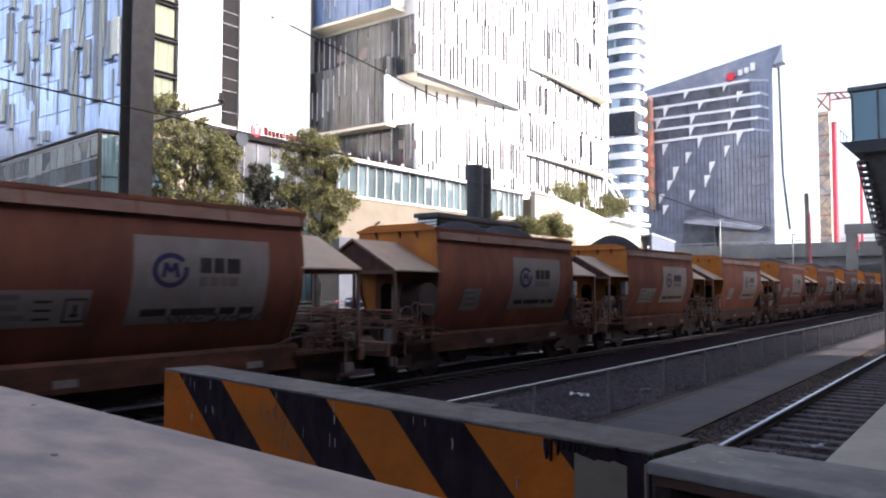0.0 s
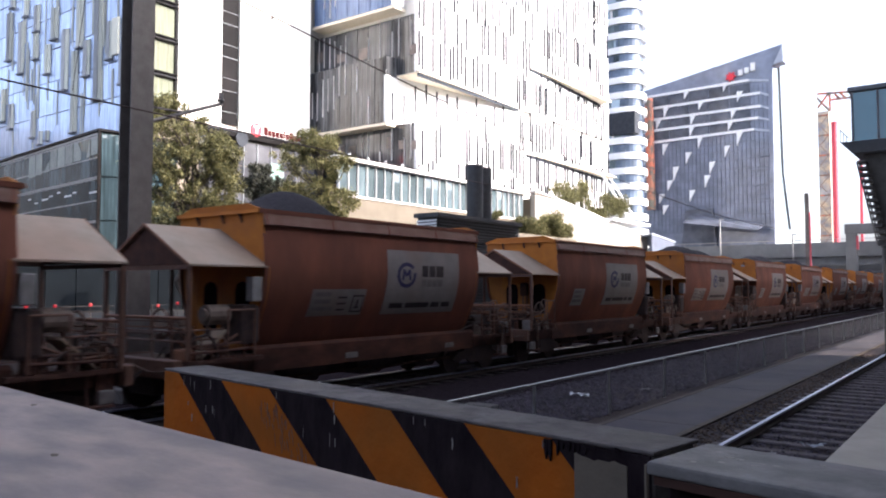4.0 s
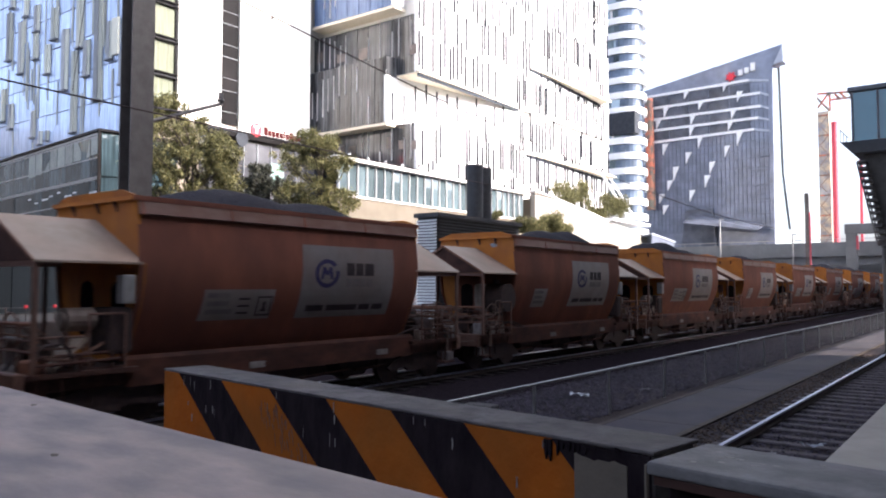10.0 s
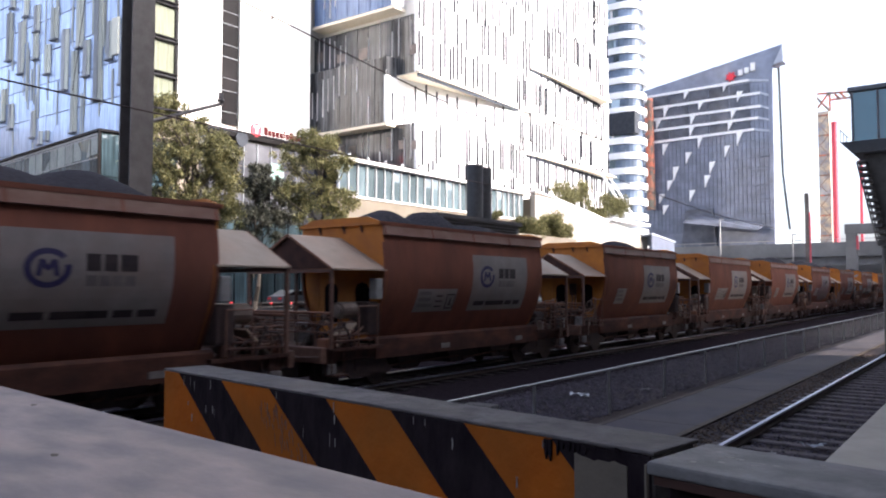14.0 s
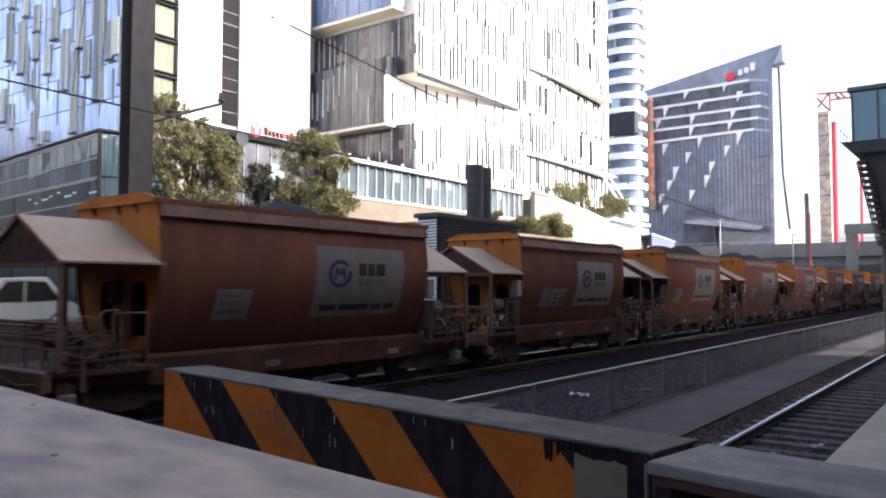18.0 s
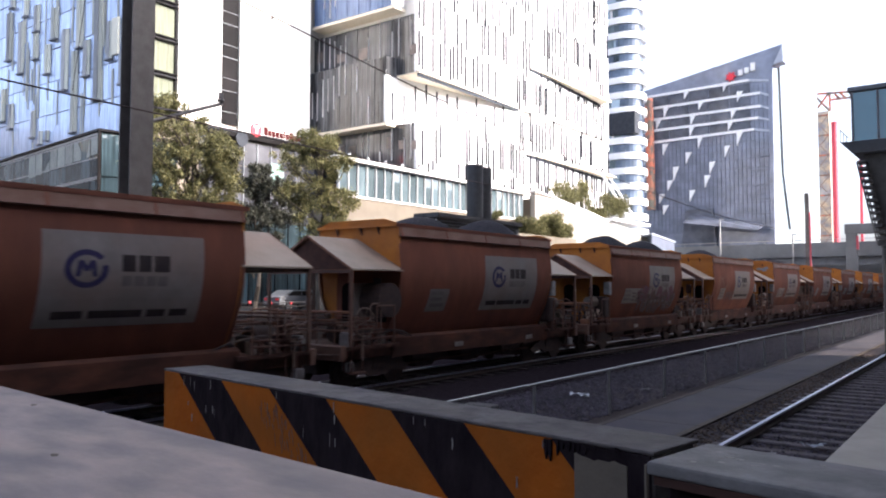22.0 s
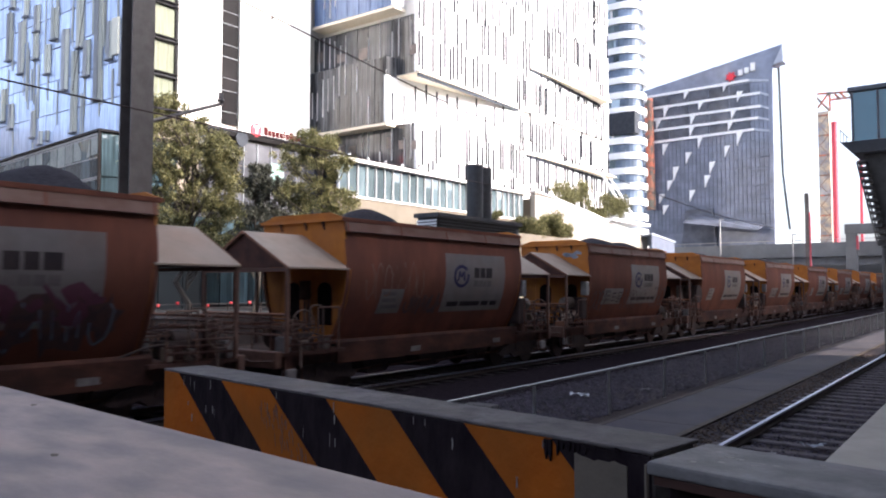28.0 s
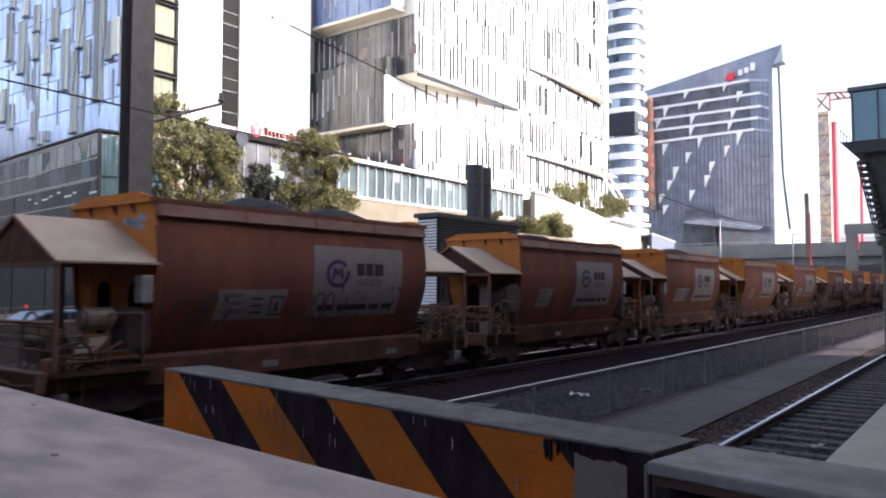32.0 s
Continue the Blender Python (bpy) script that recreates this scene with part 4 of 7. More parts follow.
        part("hose_frame", tube(B(), [(1.34, sg * 5.64, 1.06), (1.34, sg * 5.60, 1.38), (1.34, sg * 5.5, 1.50), (1.34, sg * 5.2, 1.54), (1.34, sg * 5.08, 1.44), (1.34, sg * 4.95, 1.06)], 0.028), M["black_iron"], w, "black bent hose frame")
        part("frame_leg", bar(B(), (1.34, sg * 5.35, 1.06), (1.34, sg * 5.35, 1.53), 0.022), M["wheel"], w)
        part("hose_cap", bar(B(), (1.34, sg * 5.2, 1.54), (1.34, sg * 5.2, 1.64), 0.05, 8), M["black_iron"], w)
        part("floor_box", bevelled(box(B(), 0.95, 1.3, sg * 5.55 - 0.15, sg * 5.55 + 0.15, 1.061, 1.28), 0.03, 1), M["rust_trim"], w)
    if kind.startswith("brake"):
        c = Vector((1.47, sg * 5.28, 1.62))
        bm = hoop(B(), c, (1, 0, 0), 0.34, 0.017, 24)
        wheel = part("handwheel", bm, M["wheel"], w, "dusty spoked brake handwheel")
        for i in range(6):
            a = math.pi * i / 3 + 0.3
            part("spoke", bar(B(), c, c + Vector((0, math.cos(a) * 0.35, math.sin(a) * 0.34)), 0.012, 5), M["wheel"], wheel)
        part("hub", bar(B(), c + Vector((0.03, 0, 0)), c + Vector((-0.25, 0, 0)), 0.05, 8), M["pipe"], wheel)
        bm = bevelled(box(B(), 1.02, 1.2, sg * 5.17, sg * 5.39, 1.06, 1.75), 0.02, 1)
        part("brake_stand", bm, M["wagon_dark"], w)
        bm = bevelled(box(B(), 0.4, 0.85, sg * 4.5, sg * 5.1, 1.06, 1.42), 0.06, 2)
        part("brake_cylinder", bm, M["black_iron"], w)
        for y, h in ((4.75, 0.22), (4.25, 0.28)):
            part("valve_block", bevelled(box(B(), 1.05, 1.25, sg * y, sg * (y + 0.2), 1.06, 1.06 + h), 0.02, 1), M["tank"], w, "pale valve block")
        bm = B()
        for x, z in ((0.6, 1.5), (0.1, 1.62), (-0.5, 1.48)):
            bar(bm, (x, ye, z), (x + 0.1, yo - sg * 0.1, z + 0.04), 0.022)
        part("pipework", bm, M["pipe"], w)
        if kind == "brake_drum":
            bm = bar(B(), (0.75, sg * 4.28, 2.13), (1.42, sg * 4.28, 2.13), 0.43, 20)
            part("drum", bm, M["black_iron"], w, "black brake drum")
            bm = bevelled(box(B(), 0.35, 0.74, sg * 4.0, sg * 4.6, 1.7, 2.55), 0.1, 2)
            part("drum_housing", bm, M["tank"], w, "dusty grey motor housing")
            part("vent_cap", bar(B(), (1.0, sg * 4.3, 2.5), (1.0, sg * 4.3, 2.68), 0.1, 10), M["black_iron"], w)
        else:
            for x in (0.08, 0.22):
                part("riser_pipe", bar(B(), (x, ye + sg * 0.09, 1.06), (x, ye + sg * 0.09, 2.6), 0.035), M["pipe"], w)
            part("valve", bevelled(box(B(), 0.02, 0.28, ye + sg * 0.05, ye + sg * 0.25, 2.15, 2.6), 0.04, 1), M["wagon_dark"], w)
    else:
        bm = bar(B(), (0.95, sg * 4.5, 1.90), (0.95, sg * 5.0, 1.90), 0.2, 14)
        bar(bm, (0.95, sg * 4.44, 1.90), (0.95, sg * 5.06, 1.90), 0.13, 14)
        part("reservoir", bm, M["tank"], w, "dusty grey air reservoir")
        bm = B()
        for y in (4.58, 4.92):
            bar(bm, (0.8, sg * y, 1.06), (0.95, sg * y, 1.76), 0.025)
            bar(bm, (1.1, sg * y, 1.06), (0.95, sg * y, 1.76), 0.025)
        part("reservoir_stand", bm, M["pipe"], w)
        bm = bevelled(box(B(), 1.22, 1.46, sg * 3.98, sg * 4.22, 2.16, 2.66), 0.02, 1)
        part("control_box", bm, M["cabinet"], w, "pale grey control box")
        bm = bevelled(box(B(), 0.7, 1.36, sg * 3.95, sg * 4.4, 1.3, 2.1), 0.08, 2)
        part("brake_valve", bm, M["black_iron"], w)
        bm = B()
        bar(bm, (1.2, sg * 4.4, 1.5), (1.3, sg * 5.0, 1.25), 0.03)
        bar(bm, (1.3, sg * 5.0, 1.25), (1.3, sg * 5.5, 1.3), 0.03)
        part("pipework", bm, M["pipe"], w)
        bm = B()
        pts = [(0.9, sg * 5.62, 1.06), (0.9, sg * 5.60, 1.5), (0.9, sg * 5.5, 1.66), (0.9, sg * 5.32, 1.66), (0.9, sg * 5.2, 1.52), (0.9, sg * 5.15, 1.2), (0.9, sg * 5.02, 1.06)]
        tube(bm, pts, 0.045)
        part("gooseneck_hose", bm, M["black_iron"], w, "black curved hose")
        part("air_panel", bevelled(box(B(), 0.0, 0.5, sg * 5.45, sg * 5.5, 1.15, 1.62), 0.02, 1), M["cabinet"], w, "pale square panel")
        part("panel_frame", hoop(B(), (0.25, sg * 5.51, 1.72), (0, 1, 0), 0.3, 0.025, 12), M["pipe"], w)


def bogie(w, yc):
    fr = B()
    for sx in (1, -1):
        pts = [(-1.2, 0.42), (-0.95, 0.58), (-0.35, 0.72), (0.35, 0.72), (0.95, 0.58), (1.2, 0.42), (1.05, 0.34), (0.5, 0.40), (0.3, 0.28), (-0.3, 0.28), (-0.5, 0.40), (-1.05, 0.34)]
        slab(fr, [(sx * 0.98, yc + a, b) for a, b in pts], [(sx * 1.08, yc + a, b) for a, b in pts])
    box(fr, -1.1, 1.1, yc - 0.2, yc + 0.2, 0.45, 0.75)
    b = part("bogie", fr, M["black_iron"], w, "black cast bogie")
    sets = []
    for dy in (-0.875, 0.875):
        bm = bar(B(), (-1.02, 0, 0), (1.02, 0, 0), 0.07, 8)
        for sx in (1, -1):
            bar(bm, (sx * 0.73, 0, 0), (sx * 0.83, 0, 0), 0.425, 20)
            bar(bm, (sx * 0.70, 0, 0), (sx * 0.73, 0, 0), 0.45, 20)
            bar(bm, (sx * 0.83, 0, 0), (sx * 0.84, 0, 0), 0.3, 12)
        ws = part("wheelset", bm, M["black_iron"], b)
        ws.matrix_basis = pose(0, yc + dy, 0.43)
        sets.append(ws)
    return sets


def make_wagon(kinds, wide):
    w = thing("hopper_wagon", "rust-orange hopper wagon loaded with crushed stone, white sign on its side", "wagon", group="wagons of the stone train")
    # hopper side sheets, one a side
    for s2 in (1, -1):
        bm = B()
        rows = [[bm.verts.new((s2 * (x - t), sg * HALF, z)) for x, z in SECTION] for t in (0.0, 0.03) for sg in (-1, 1)]
        for a, b in ((0, 1), (3, 2)):
            for i in range(len(SECTION) - 1):
                bm.faces.new((rows[a][i], rows[b][i], rows[b][i + 1], rows[a][i + 1]))
        for a, b in ((0, 2), (1, 3)):
            for i in range(len(SECTION) - 1):
                bm.faces.new((rows[a][i], rows[a][i + 1], rows[b][i + 1], rows[b][i]))
        side = part("side_sheet", bm, M["wagon"], w, "rust-brown painted side", True)
        bm = slab(B(), [(s2 * 1.32, -HALF - 0.1, 3.97), (s2 * 1.41, -HALF - 0.1, 3.97), (s2 * 1.41, -HALF - 0.1, 4.06), (s2 * 1.32, -HALF - 0.1, 4.06)],
                  [(s2 * 1.32, HALF + 0.1, 3.97), (s2 * 1.41, HALF + 0.1, 3.97), (s2 * 1.41, HALF + 0.1, 4.06), (s2 * 1.32, HALF + 0.1, 4.06)])
        part("top_chord", bm, M["wagon"], w)
        bm = slab(B(), [(s2 * 1.37, -HALF, 3.968), (s2 * 1.40, -HALF, 3.968), (s2 * 1.455, -HALF, 3.74), (s2 * 1.36, -HALF, 3.72)],
                  [(s2 * 1.37, HALF, 3.968), (s2 * 1.40, HALF, 3.968), (s2 * 1.455, HALF, 3.74), (s2 * 1.36, HALF, 3.72)])
        part("top_flange", bm, M["rim"], w, "pale worn flange under the rim")
        for k in range(5):
            y = -HALF + 0.03 + k * (2 * HALF - 0.12) / 4
            bm = slab(B(), [(s2 * 1.40, y, 3.97), (s2 * 1.47, y, 3.73), (s2 * 1.37, y, 3.72)], [(s2 * 1.40, y + 0.05, 3.97), (s2 * 1.47, y + 0.05, 3.73), (s2 * 1.37, y + 0.05, 3.72)])
            part("flange_rib", bm, M["wagon"], w)
        bm = bevelled(box(B(), s2 * 1.06, s2 * 1.20, -5.9, 5.9, 0.74, 1.08), 0.015, 1)
        sill = part("side_sill", bm, M["wagon_dark"], w)
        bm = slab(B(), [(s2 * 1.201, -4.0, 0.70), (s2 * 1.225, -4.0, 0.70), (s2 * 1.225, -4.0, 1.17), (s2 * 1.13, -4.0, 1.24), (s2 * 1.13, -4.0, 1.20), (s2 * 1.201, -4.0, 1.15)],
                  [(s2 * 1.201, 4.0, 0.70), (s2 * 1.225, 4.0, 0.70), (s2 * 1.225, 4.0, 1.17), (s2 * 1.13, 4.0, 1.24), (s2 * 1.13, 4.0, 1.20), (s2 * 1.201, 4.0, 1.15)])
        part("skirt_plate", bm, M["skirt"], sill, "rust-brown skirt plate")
    for sg, kind in zip((-1, 1), kinds):
        wagon_end(w, sg, kind)
    part("centre_sill", bevelled(box(B(), -0.42, 0.42, -5.75, 5.75, 0.36, 0.98), 0.03, 1), M["black_iron"], w)
    for k in range(4):
        y = -3.0 + k * 2.0
        part("brake_rod", bar(B(), (0.95, y - 0.9, 0.42 + 0.05 * (k % 2)), (0.95, y + 0.9, 0.50), 0.03), M["wagon_dark"], w)
    # discharge hoppers
    for y in (-2.2, 0.0, 2.2):
        bm = slab(B(), [(-1.05, y - 0.95, 1.1), (1.05, y - 0.95, 1.1), (1.05, y + 0.95, 1.1), (-1.05, y + 0.95, 1.1)],
                  [(-0.85, y - 0.35, 0.32), (0.85, y - 0.35, 0.32), (0.85, y + 0.35, 0.32), (-0.85, y + 0.35, 0.32)])
        part("discharge_chute", bm, M["black_iron"], w)
    for y in (-1.3, 2.6):
        bm = box(B(), 1.226, 1.236, y, y + 0.40, 0.80, 0.93)
        part("data_plate", bm, M["pale_box"], w, "small pale data plate")
    # printed panels on the near side
    y0, y1 = -0.07, 2.95
    bm = side_patch(B(), y0, y1, 1.78, 3.37, 0.006, -0.03, 10)
    sign = part("sign_panel", bm, M["sign"], w, "large dusty white company sign")
    c_y, c_z = 0.66, 2.75
    ringv = B()
    n = 28
    for ra, rb in ((0.215, 0.305),):
        prev = None
        first = None
        for i in range(n + 1):
            a = 2 * math.pi * i / n
            pts = []
            for r in (ra, rb):
                z = c_z + r * math.sin(a) * 1.05
                y = c_y + r * math.cos(a) * 1.25
                pts.append(ringv.verts.new((side_x(z) + 0.012, y, z)))
            if prev and not (2 <= i % n <= 3):
                ringv.faces.new((prev[0], prev[1], pts[1], pts[0]))
            prev = pts
    part("round_emblem", ringv, M["sign_blue"], sign, "blue round emblem")
    bm = B()
    for (ya, za), (yb, zb) in (((-0.15, -0.13), (-0.10, 0.14)), ((-0.10, 0.14), (0.0, -0.04)), ((0.0, -0.04), (0.10, 0.14)), ((0.10, 0.14), (0.15, -0.13))):
        q = [(c_y + ya - 0.045, c_z + za), (c_y + ya + 0.045, c_z + za), (c_y + yb + 0.045, c_z + zb), (c_y + yb - 0.045, c_z + zb)]
        bm.faces.new([bm.verts.new((side_x(z) + 0.013, y, z)) for y, z in q])
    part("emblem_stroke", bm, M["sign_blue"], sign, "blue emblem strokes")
    for y, wd in ((1.29, 0.25), (1.60, 0.24), (1.90, 0.31)):
        bm = B()
        letter_bar(bm, y, 2.71, wd, 0.29)
        part("print_bar", bm, M["sign_black"], sign, "dark print bar")
    for k in range(4):
        bm = B()
        letter_bar(bm, 1.30 + k * 0.23, 2.46, 0.19, 0.18)
        part("print_bar", bm, M["sign_grey"], sign, "faded print bar")
    y = 0.16
    for ln in (0.52, 0.98, 0.36, 0.36):
        bm = B()
        letter_bar(bm, y, 1.92, ln, 0.13)
        part("print_bar", bm, M["sign_black"], sign, "dark print bar")
        y += ln + 0.1
    bm = B()
    letter_bar(bm, 1.2, 1.8, 0.01, 1.55, 0.008)
    part("seam", bm, M["sign_grey"], sign)
    if wide:
        p0, p1 = -2.52, -0.78
    else:
        p0, p1 = -2.64, -1.78
    bm = side_patch(B(), p0, p1, 1.80, 2.40, 0.006, -0.05, 6)
    plac = part("data_panel", bm, M["sign"], w, "white data placard")
    for k in range(3):
        bm = B()
        letter_bar(bm, p0 + 0.08, 2.24 - k * 0.16, 0.5 if k < 2 else 0.62, 0.09)
        part("print_bar", bm, M["sign_grey"], plac, "faded print bar")
    if wide:
        for k in range(3):
            bm = B()
            letter_bar(bm, p0 + 0.82, 2.19 - k * 0.14, 0.28, 0.04)
            part("print_bar", bm, M["sign_black"], plac, "dark print bar")
        bm = B()
        q0, q1 = p1 - 0.44, p1 - 0.06
        for a, b, c, d in ((q0, 1.86, q1 - q0, 0.035), (q0, 2.225, q1 - q0, 0.035), (q0, 1.86, 0.03, 0.4), (q1 - 0.03, 1.86, 0.03, 0.4), (q0 + 0.12, 1.95, 0.14, 0.05), (q0 + 0.16, 2.0, 0.06, 0.15)):
            letter_bar(bm, a, b, c, d)
        part("pictogram", bm, M["sign_black"], plac, "black framed pictogram")
    for yc in (-4.35, 4.35):
        bogie(w, yc)
    return w


def tag_paint(w, strokes, material, label, lift=0.016):
    """Sprayed strokes on the near side, each a swept band."""
    for pts, width in strokes:
        bm = B()
        prev = None
        for k, (y, z) in enumerate(pts):
            a, b = pts[max(k - 1, 0)], pts[min(k + 1, len(pts) - 1)]
            d = Vector((b[0] - a[0], b[1] - a[1]))
            if d.length < 1e-4:
                continue
            nrm = Vector((-d.y, d.x)).normalized() * width / 2
            row = [bm.verts.new((side_x(z + q * nrm.y) + lift, y + q * nrm.x, z + q * nrm.y)) for q in (1, -1)]
            if prev:
                bm.faces.new((prev[0], prev[1], row[1], row[0]))
            prev = row
        part("spray_stroke", bm, material, w, label)


def scribble(rng, y, z, n, w, h, width):
    """A run of loose letter-like strokes, each with loops, hooks and straight slashes."""
    out = []
    for i in range(n):
        y0 = y + i * w
        kind = rng.random()
        pts = []
        if kind < 0.45:
            a0, turns = rng.uniform(0, 6.28), rng.uniform(0.5, 0.95)
            for k in range(10):
                a = a0 + turns * 6.28 * k / 9
                rr = rng.uniform(0.8, 1.1)
                pts.append((y0 + math.cos(a) * w * 0.45 * rr, z + math.sin(a) * h * 0.45 * rr))
        elif kind < 0.8:
            x = y0 - w * 0.4
            up = 1
            for k in range(rng.randint(3, 5)):
                pts.append((x, z + up * h * rng.uniform(0.25, 0.5)))
                x += w * rng.uniform(0.12, 0.3)
                up = -up
        else:
            pts = [(y0 - w * 0.3, z - h * 0.5), (y0, z + h * rng.uniform(0.3, 0.6)), (y0 + w * 0.2, z - h * 0.2), (y0 + w * 0.55, z + h * 0.1)]
        pts = [(a, max(1.2, b)) for a, b in pts]
        out.append((pts, width * rng.uniform(0.7, 1.2)))
    return out


WAGONS = []
WHEELS = []
LEN = 12.7
TRACK_X = -12.2 - 1.44


def build_train():
    protos = [make_wagon(("air", "brake_pipe"), True), make_wagon(("brake_drum", "air"), False), None, make_wagon(("brake_pipe", "air"), False)]
    protos[2] = copy_thing(protos[0], Matrix())
    for n in range(22):
        src = protos[n % 4]
        w = src if n < 4 else copy_thing(src, Matrix())
        WAGONS.append(w)
    for n, w in enumerate(WAGONS):
        piece("stone_load", heap(n), w, Matrix())["label"] = "dark grey heap of crushed stone"
        rng = random.Random(n * 7 + 5)
        if n == 10:
            tag_paint(w, scribble(rng, -0.9, 2.15, 10, 0.42, 0.5, 0.3), M["tag_mauve"], "mauve spray-painted cloud", 0.014)
            tag_paint(w, scribble(rng, -0.7, 1.82, 10, 0.42, 0.85, 0.36), M["tag_dark"], "dark spray-painted lettering shapes", 0.018)
            tag_paint(w, scribble(rng, -0.6, 1.82, 9, 0.45, 0.8, 0.035), M["tag_teal"], "pale teal spray outline", 0.022)
        if n == 11:
            tag_paint(w, scribble(rng, -3.1, 2.6, 7, 0.32, 1.0, 0.035), M["tag_white"], "chalky pale scrawl")
            tag_paint(w, scribble(rng, -1.55, 2.0, 6, 0.25, 0.5, 0.08), M["tag_dark"], "dark spray-painted scrawl")
        if n == 12:
            tag_paint(w, scribble(rng, -3.3, 1.95, 4, 0.32, 0.8, 0.08), M["tag_dark"], "dark spray-painted scrawl")
            tag_paint(w, scribble(rng, -0.5, 2.0, 7, 0.34, 0.8, 0.07), M["tag_dark"], "dark spray-painted scrawl")
            tag_paint(w, scribble(rng, 2.6, 2.05, 5, 0.28, 0.9, 0.08), M["tag_dark"], "dark spray-painted scrawl")
        if n in (5, 12):
            bm = B()
            for k in range(6 if n == 12 else 1):
                y = -HALF + 0.04
                x, z = rng.uniform(0.3, 1.1), rng.uniform(3.55, 3.8)
                ring = [(x + rng.uniform(0.10, 0.2) * math.cos(a), z + rng.uniform(0.04, 0.1) * math.sin(a)) for a in (0, 0.8, 1.6, 2.4, 3.2, 4.0, 4.8, 5.6)]
                yy = lambda q: -(HALF - 0.08 + 0.14 * max(0.0, q - 2.87) / 1.2) - 0.004
                bm.faces.new([bm.verts.new((a, yy(b), b)) for a, b in ring])
            part("paint_patch", bm, M["old_paint"], w, "pale blue-grey patch of old paint")
        if n == 0:
            tag_paint(w, scribble(rng, 0.9, 1.86, 6, 0.4, 0.16, 0.05), M["tag_dark"], "dark spray-painted scrawl")
    WAGONS[12]["label"] = WAGONS[11]["label"] = WAGONS[10]["label"] = "rust-orange loaded hopper wagon with graffiti on its side"


# ---------------------------------------------------------------- overhead line
def build_overhead():
    mast = thing("overhead_mast", "dark steel overhead-line mast behind the train", "mast", pose(-16.5, 10.13, 0))
    ring = [(-0.24, -0.29), (-0.20, -0.29), (-0.20, -0.03), (0.20, -0.03), (0.20, -0.29), (0.24, -0.29),
            (0.24, 0.29), (0.20, 0.29), (0.20, 0.03), (-0.20, 0.03), (-0.20, 0.29), (-0.24, 0.29)]
    part("column", slab(B(), [(x, y, 0) for x, y in ring], [(x, y, 13.5) for x, y in ring]), M["mast"], mast)
    bm = bevelled(box(B(), -0.5, 0.5, -0.5, 0.5, 0, 0.35), 0.03, 1)
    part("footing", bm, M["concrete"], mast)
    bm = B()
    bar(bm, (0, 0.28, 6.60), (0, 2.45, 7.48), 0.05)
    bar(bm, (0, 0.28, 7.0), (0, 1.3, 7.02), 0.03)
    part("arm", bm, M["mast"], mast)
    bm = bar(B(), (0, 2.40, 7.42), (0, 2.40, 7.75), 0.06, 8)
    hoop(bm, (0, 2.40, 7.55), (0, 0, 1), 0.07, 0.03, 10)
    part("insulator", bm, M["mast"], mast)
    bm = B()
    box(bm, -0.08, 0.08, -0.34, -0.28, 11.1, 11.3)
    part("bracket", bm, M["mast"], mast)

    def wire(a, b, sag, r=0.012):
        bm = B()
        a, b = Vector(a), Vector(b)
        pts = []
        for i in range(25):
            t = i / 24
            p = a.lerp(b, t)
            p.z -= sag * 4 * t * (1 - t)
            pts.append(p)
        prev = None
        for p in pts:
            ring = [bm.verts.new(p + Vector((math.cos(k * math.pi / 2) * r, 0, math.sin(k * math.pi / 2) * r))) for k in range(4)]
            if prev:
                for k in range(4):
                    bm.faces.new((prev[k], prev[(k + 1) % 4], ring[(k + 1) % 4], ring[k]))
            prev = ring
        solid("overhead_wire", bm, M["black_iron"], "thin black overhead wire", "wire")
    return wire


# ---------------------------------------------------------------- plants
def crown_mesh(name, blobs, count, size, material, seed):
    """Many small leaf blades gathered in uneven clumps: blobs are (x, y, z, radius)."""
    rng = np.random.default_rng(seed)
    blobs = np.array(blobs)
    w = blobs[:, 3] ** 2
    pick = rng.choice(len(blobs), count, p=w / w.sum())
    d = rng.normal(size=(count, 3))
    d /= np.linalg.norm(d, axis=1)[:, None]
    c = blobs[pick, :3] + d * (blobs[pick, 3] * rng.random(count) ** 0.45)[:, None]
    c += rng.normal(size=(count, 3)) * 0.06
    u = rng.normal(size=(count, 3))
    u[:, 2] -= 0.5
    u /= np.linalg.norm(u, axis=1)[:, None]
    v = np.cross(u, rng.normal(size=(count, 3)))
    v /= np.linalg.norm(v, axis=1)[:, None]
    s = size * rng.uniform(0.6, 1.5, count)[:, None]
    quad = np.stack([c - u * s, c + v * s * 0.34, c + u * s, c - v * s * 0.34], 1)
    faces = np.arange(count * 4).reshape(-1, 4)
    me = bpy.data.meshes.new(name)
    me.from_pydata(quad.reshape(-1, 3).tolist(), [], faces.tolist())
    me.materials.append(material)
    return me


def limb(bm, a, b, r0, r1, seed, n=5):
    rng = random.Random(seed)
    a, b = Vector(a), Vector(b)
    pts = [a.lerp(b, i / n) + Vector((rng.uniform(-1, 1), rng.uniform(-1, 1), 0)) * (0.06 * (b - a).length if 0 < i < n else 0) for i in range(n + 1)]
    prev = None
    for i, p in enumerate(pts):
        r = r0 + (r1 - r0) * i / n
        d = ((pts[min(i + 1, n)] - pts[max(i - 1, 0)])).normalized()
        u = d.orthogonal().normalized()
        w = d.cross(u)
        ring = [bm.verts.new(p + (math.cos(k * math.pi / 3) * u + math.sin(k * math.pi / 3) * w) * r) for k in range(6)]
        if prev:
            for k in range(6):
                bm.faces.new((prev[k], prev[(k + 1) % 6], ring[(k + 1) % 6], ring[k]))
        prev = ring
    return bm


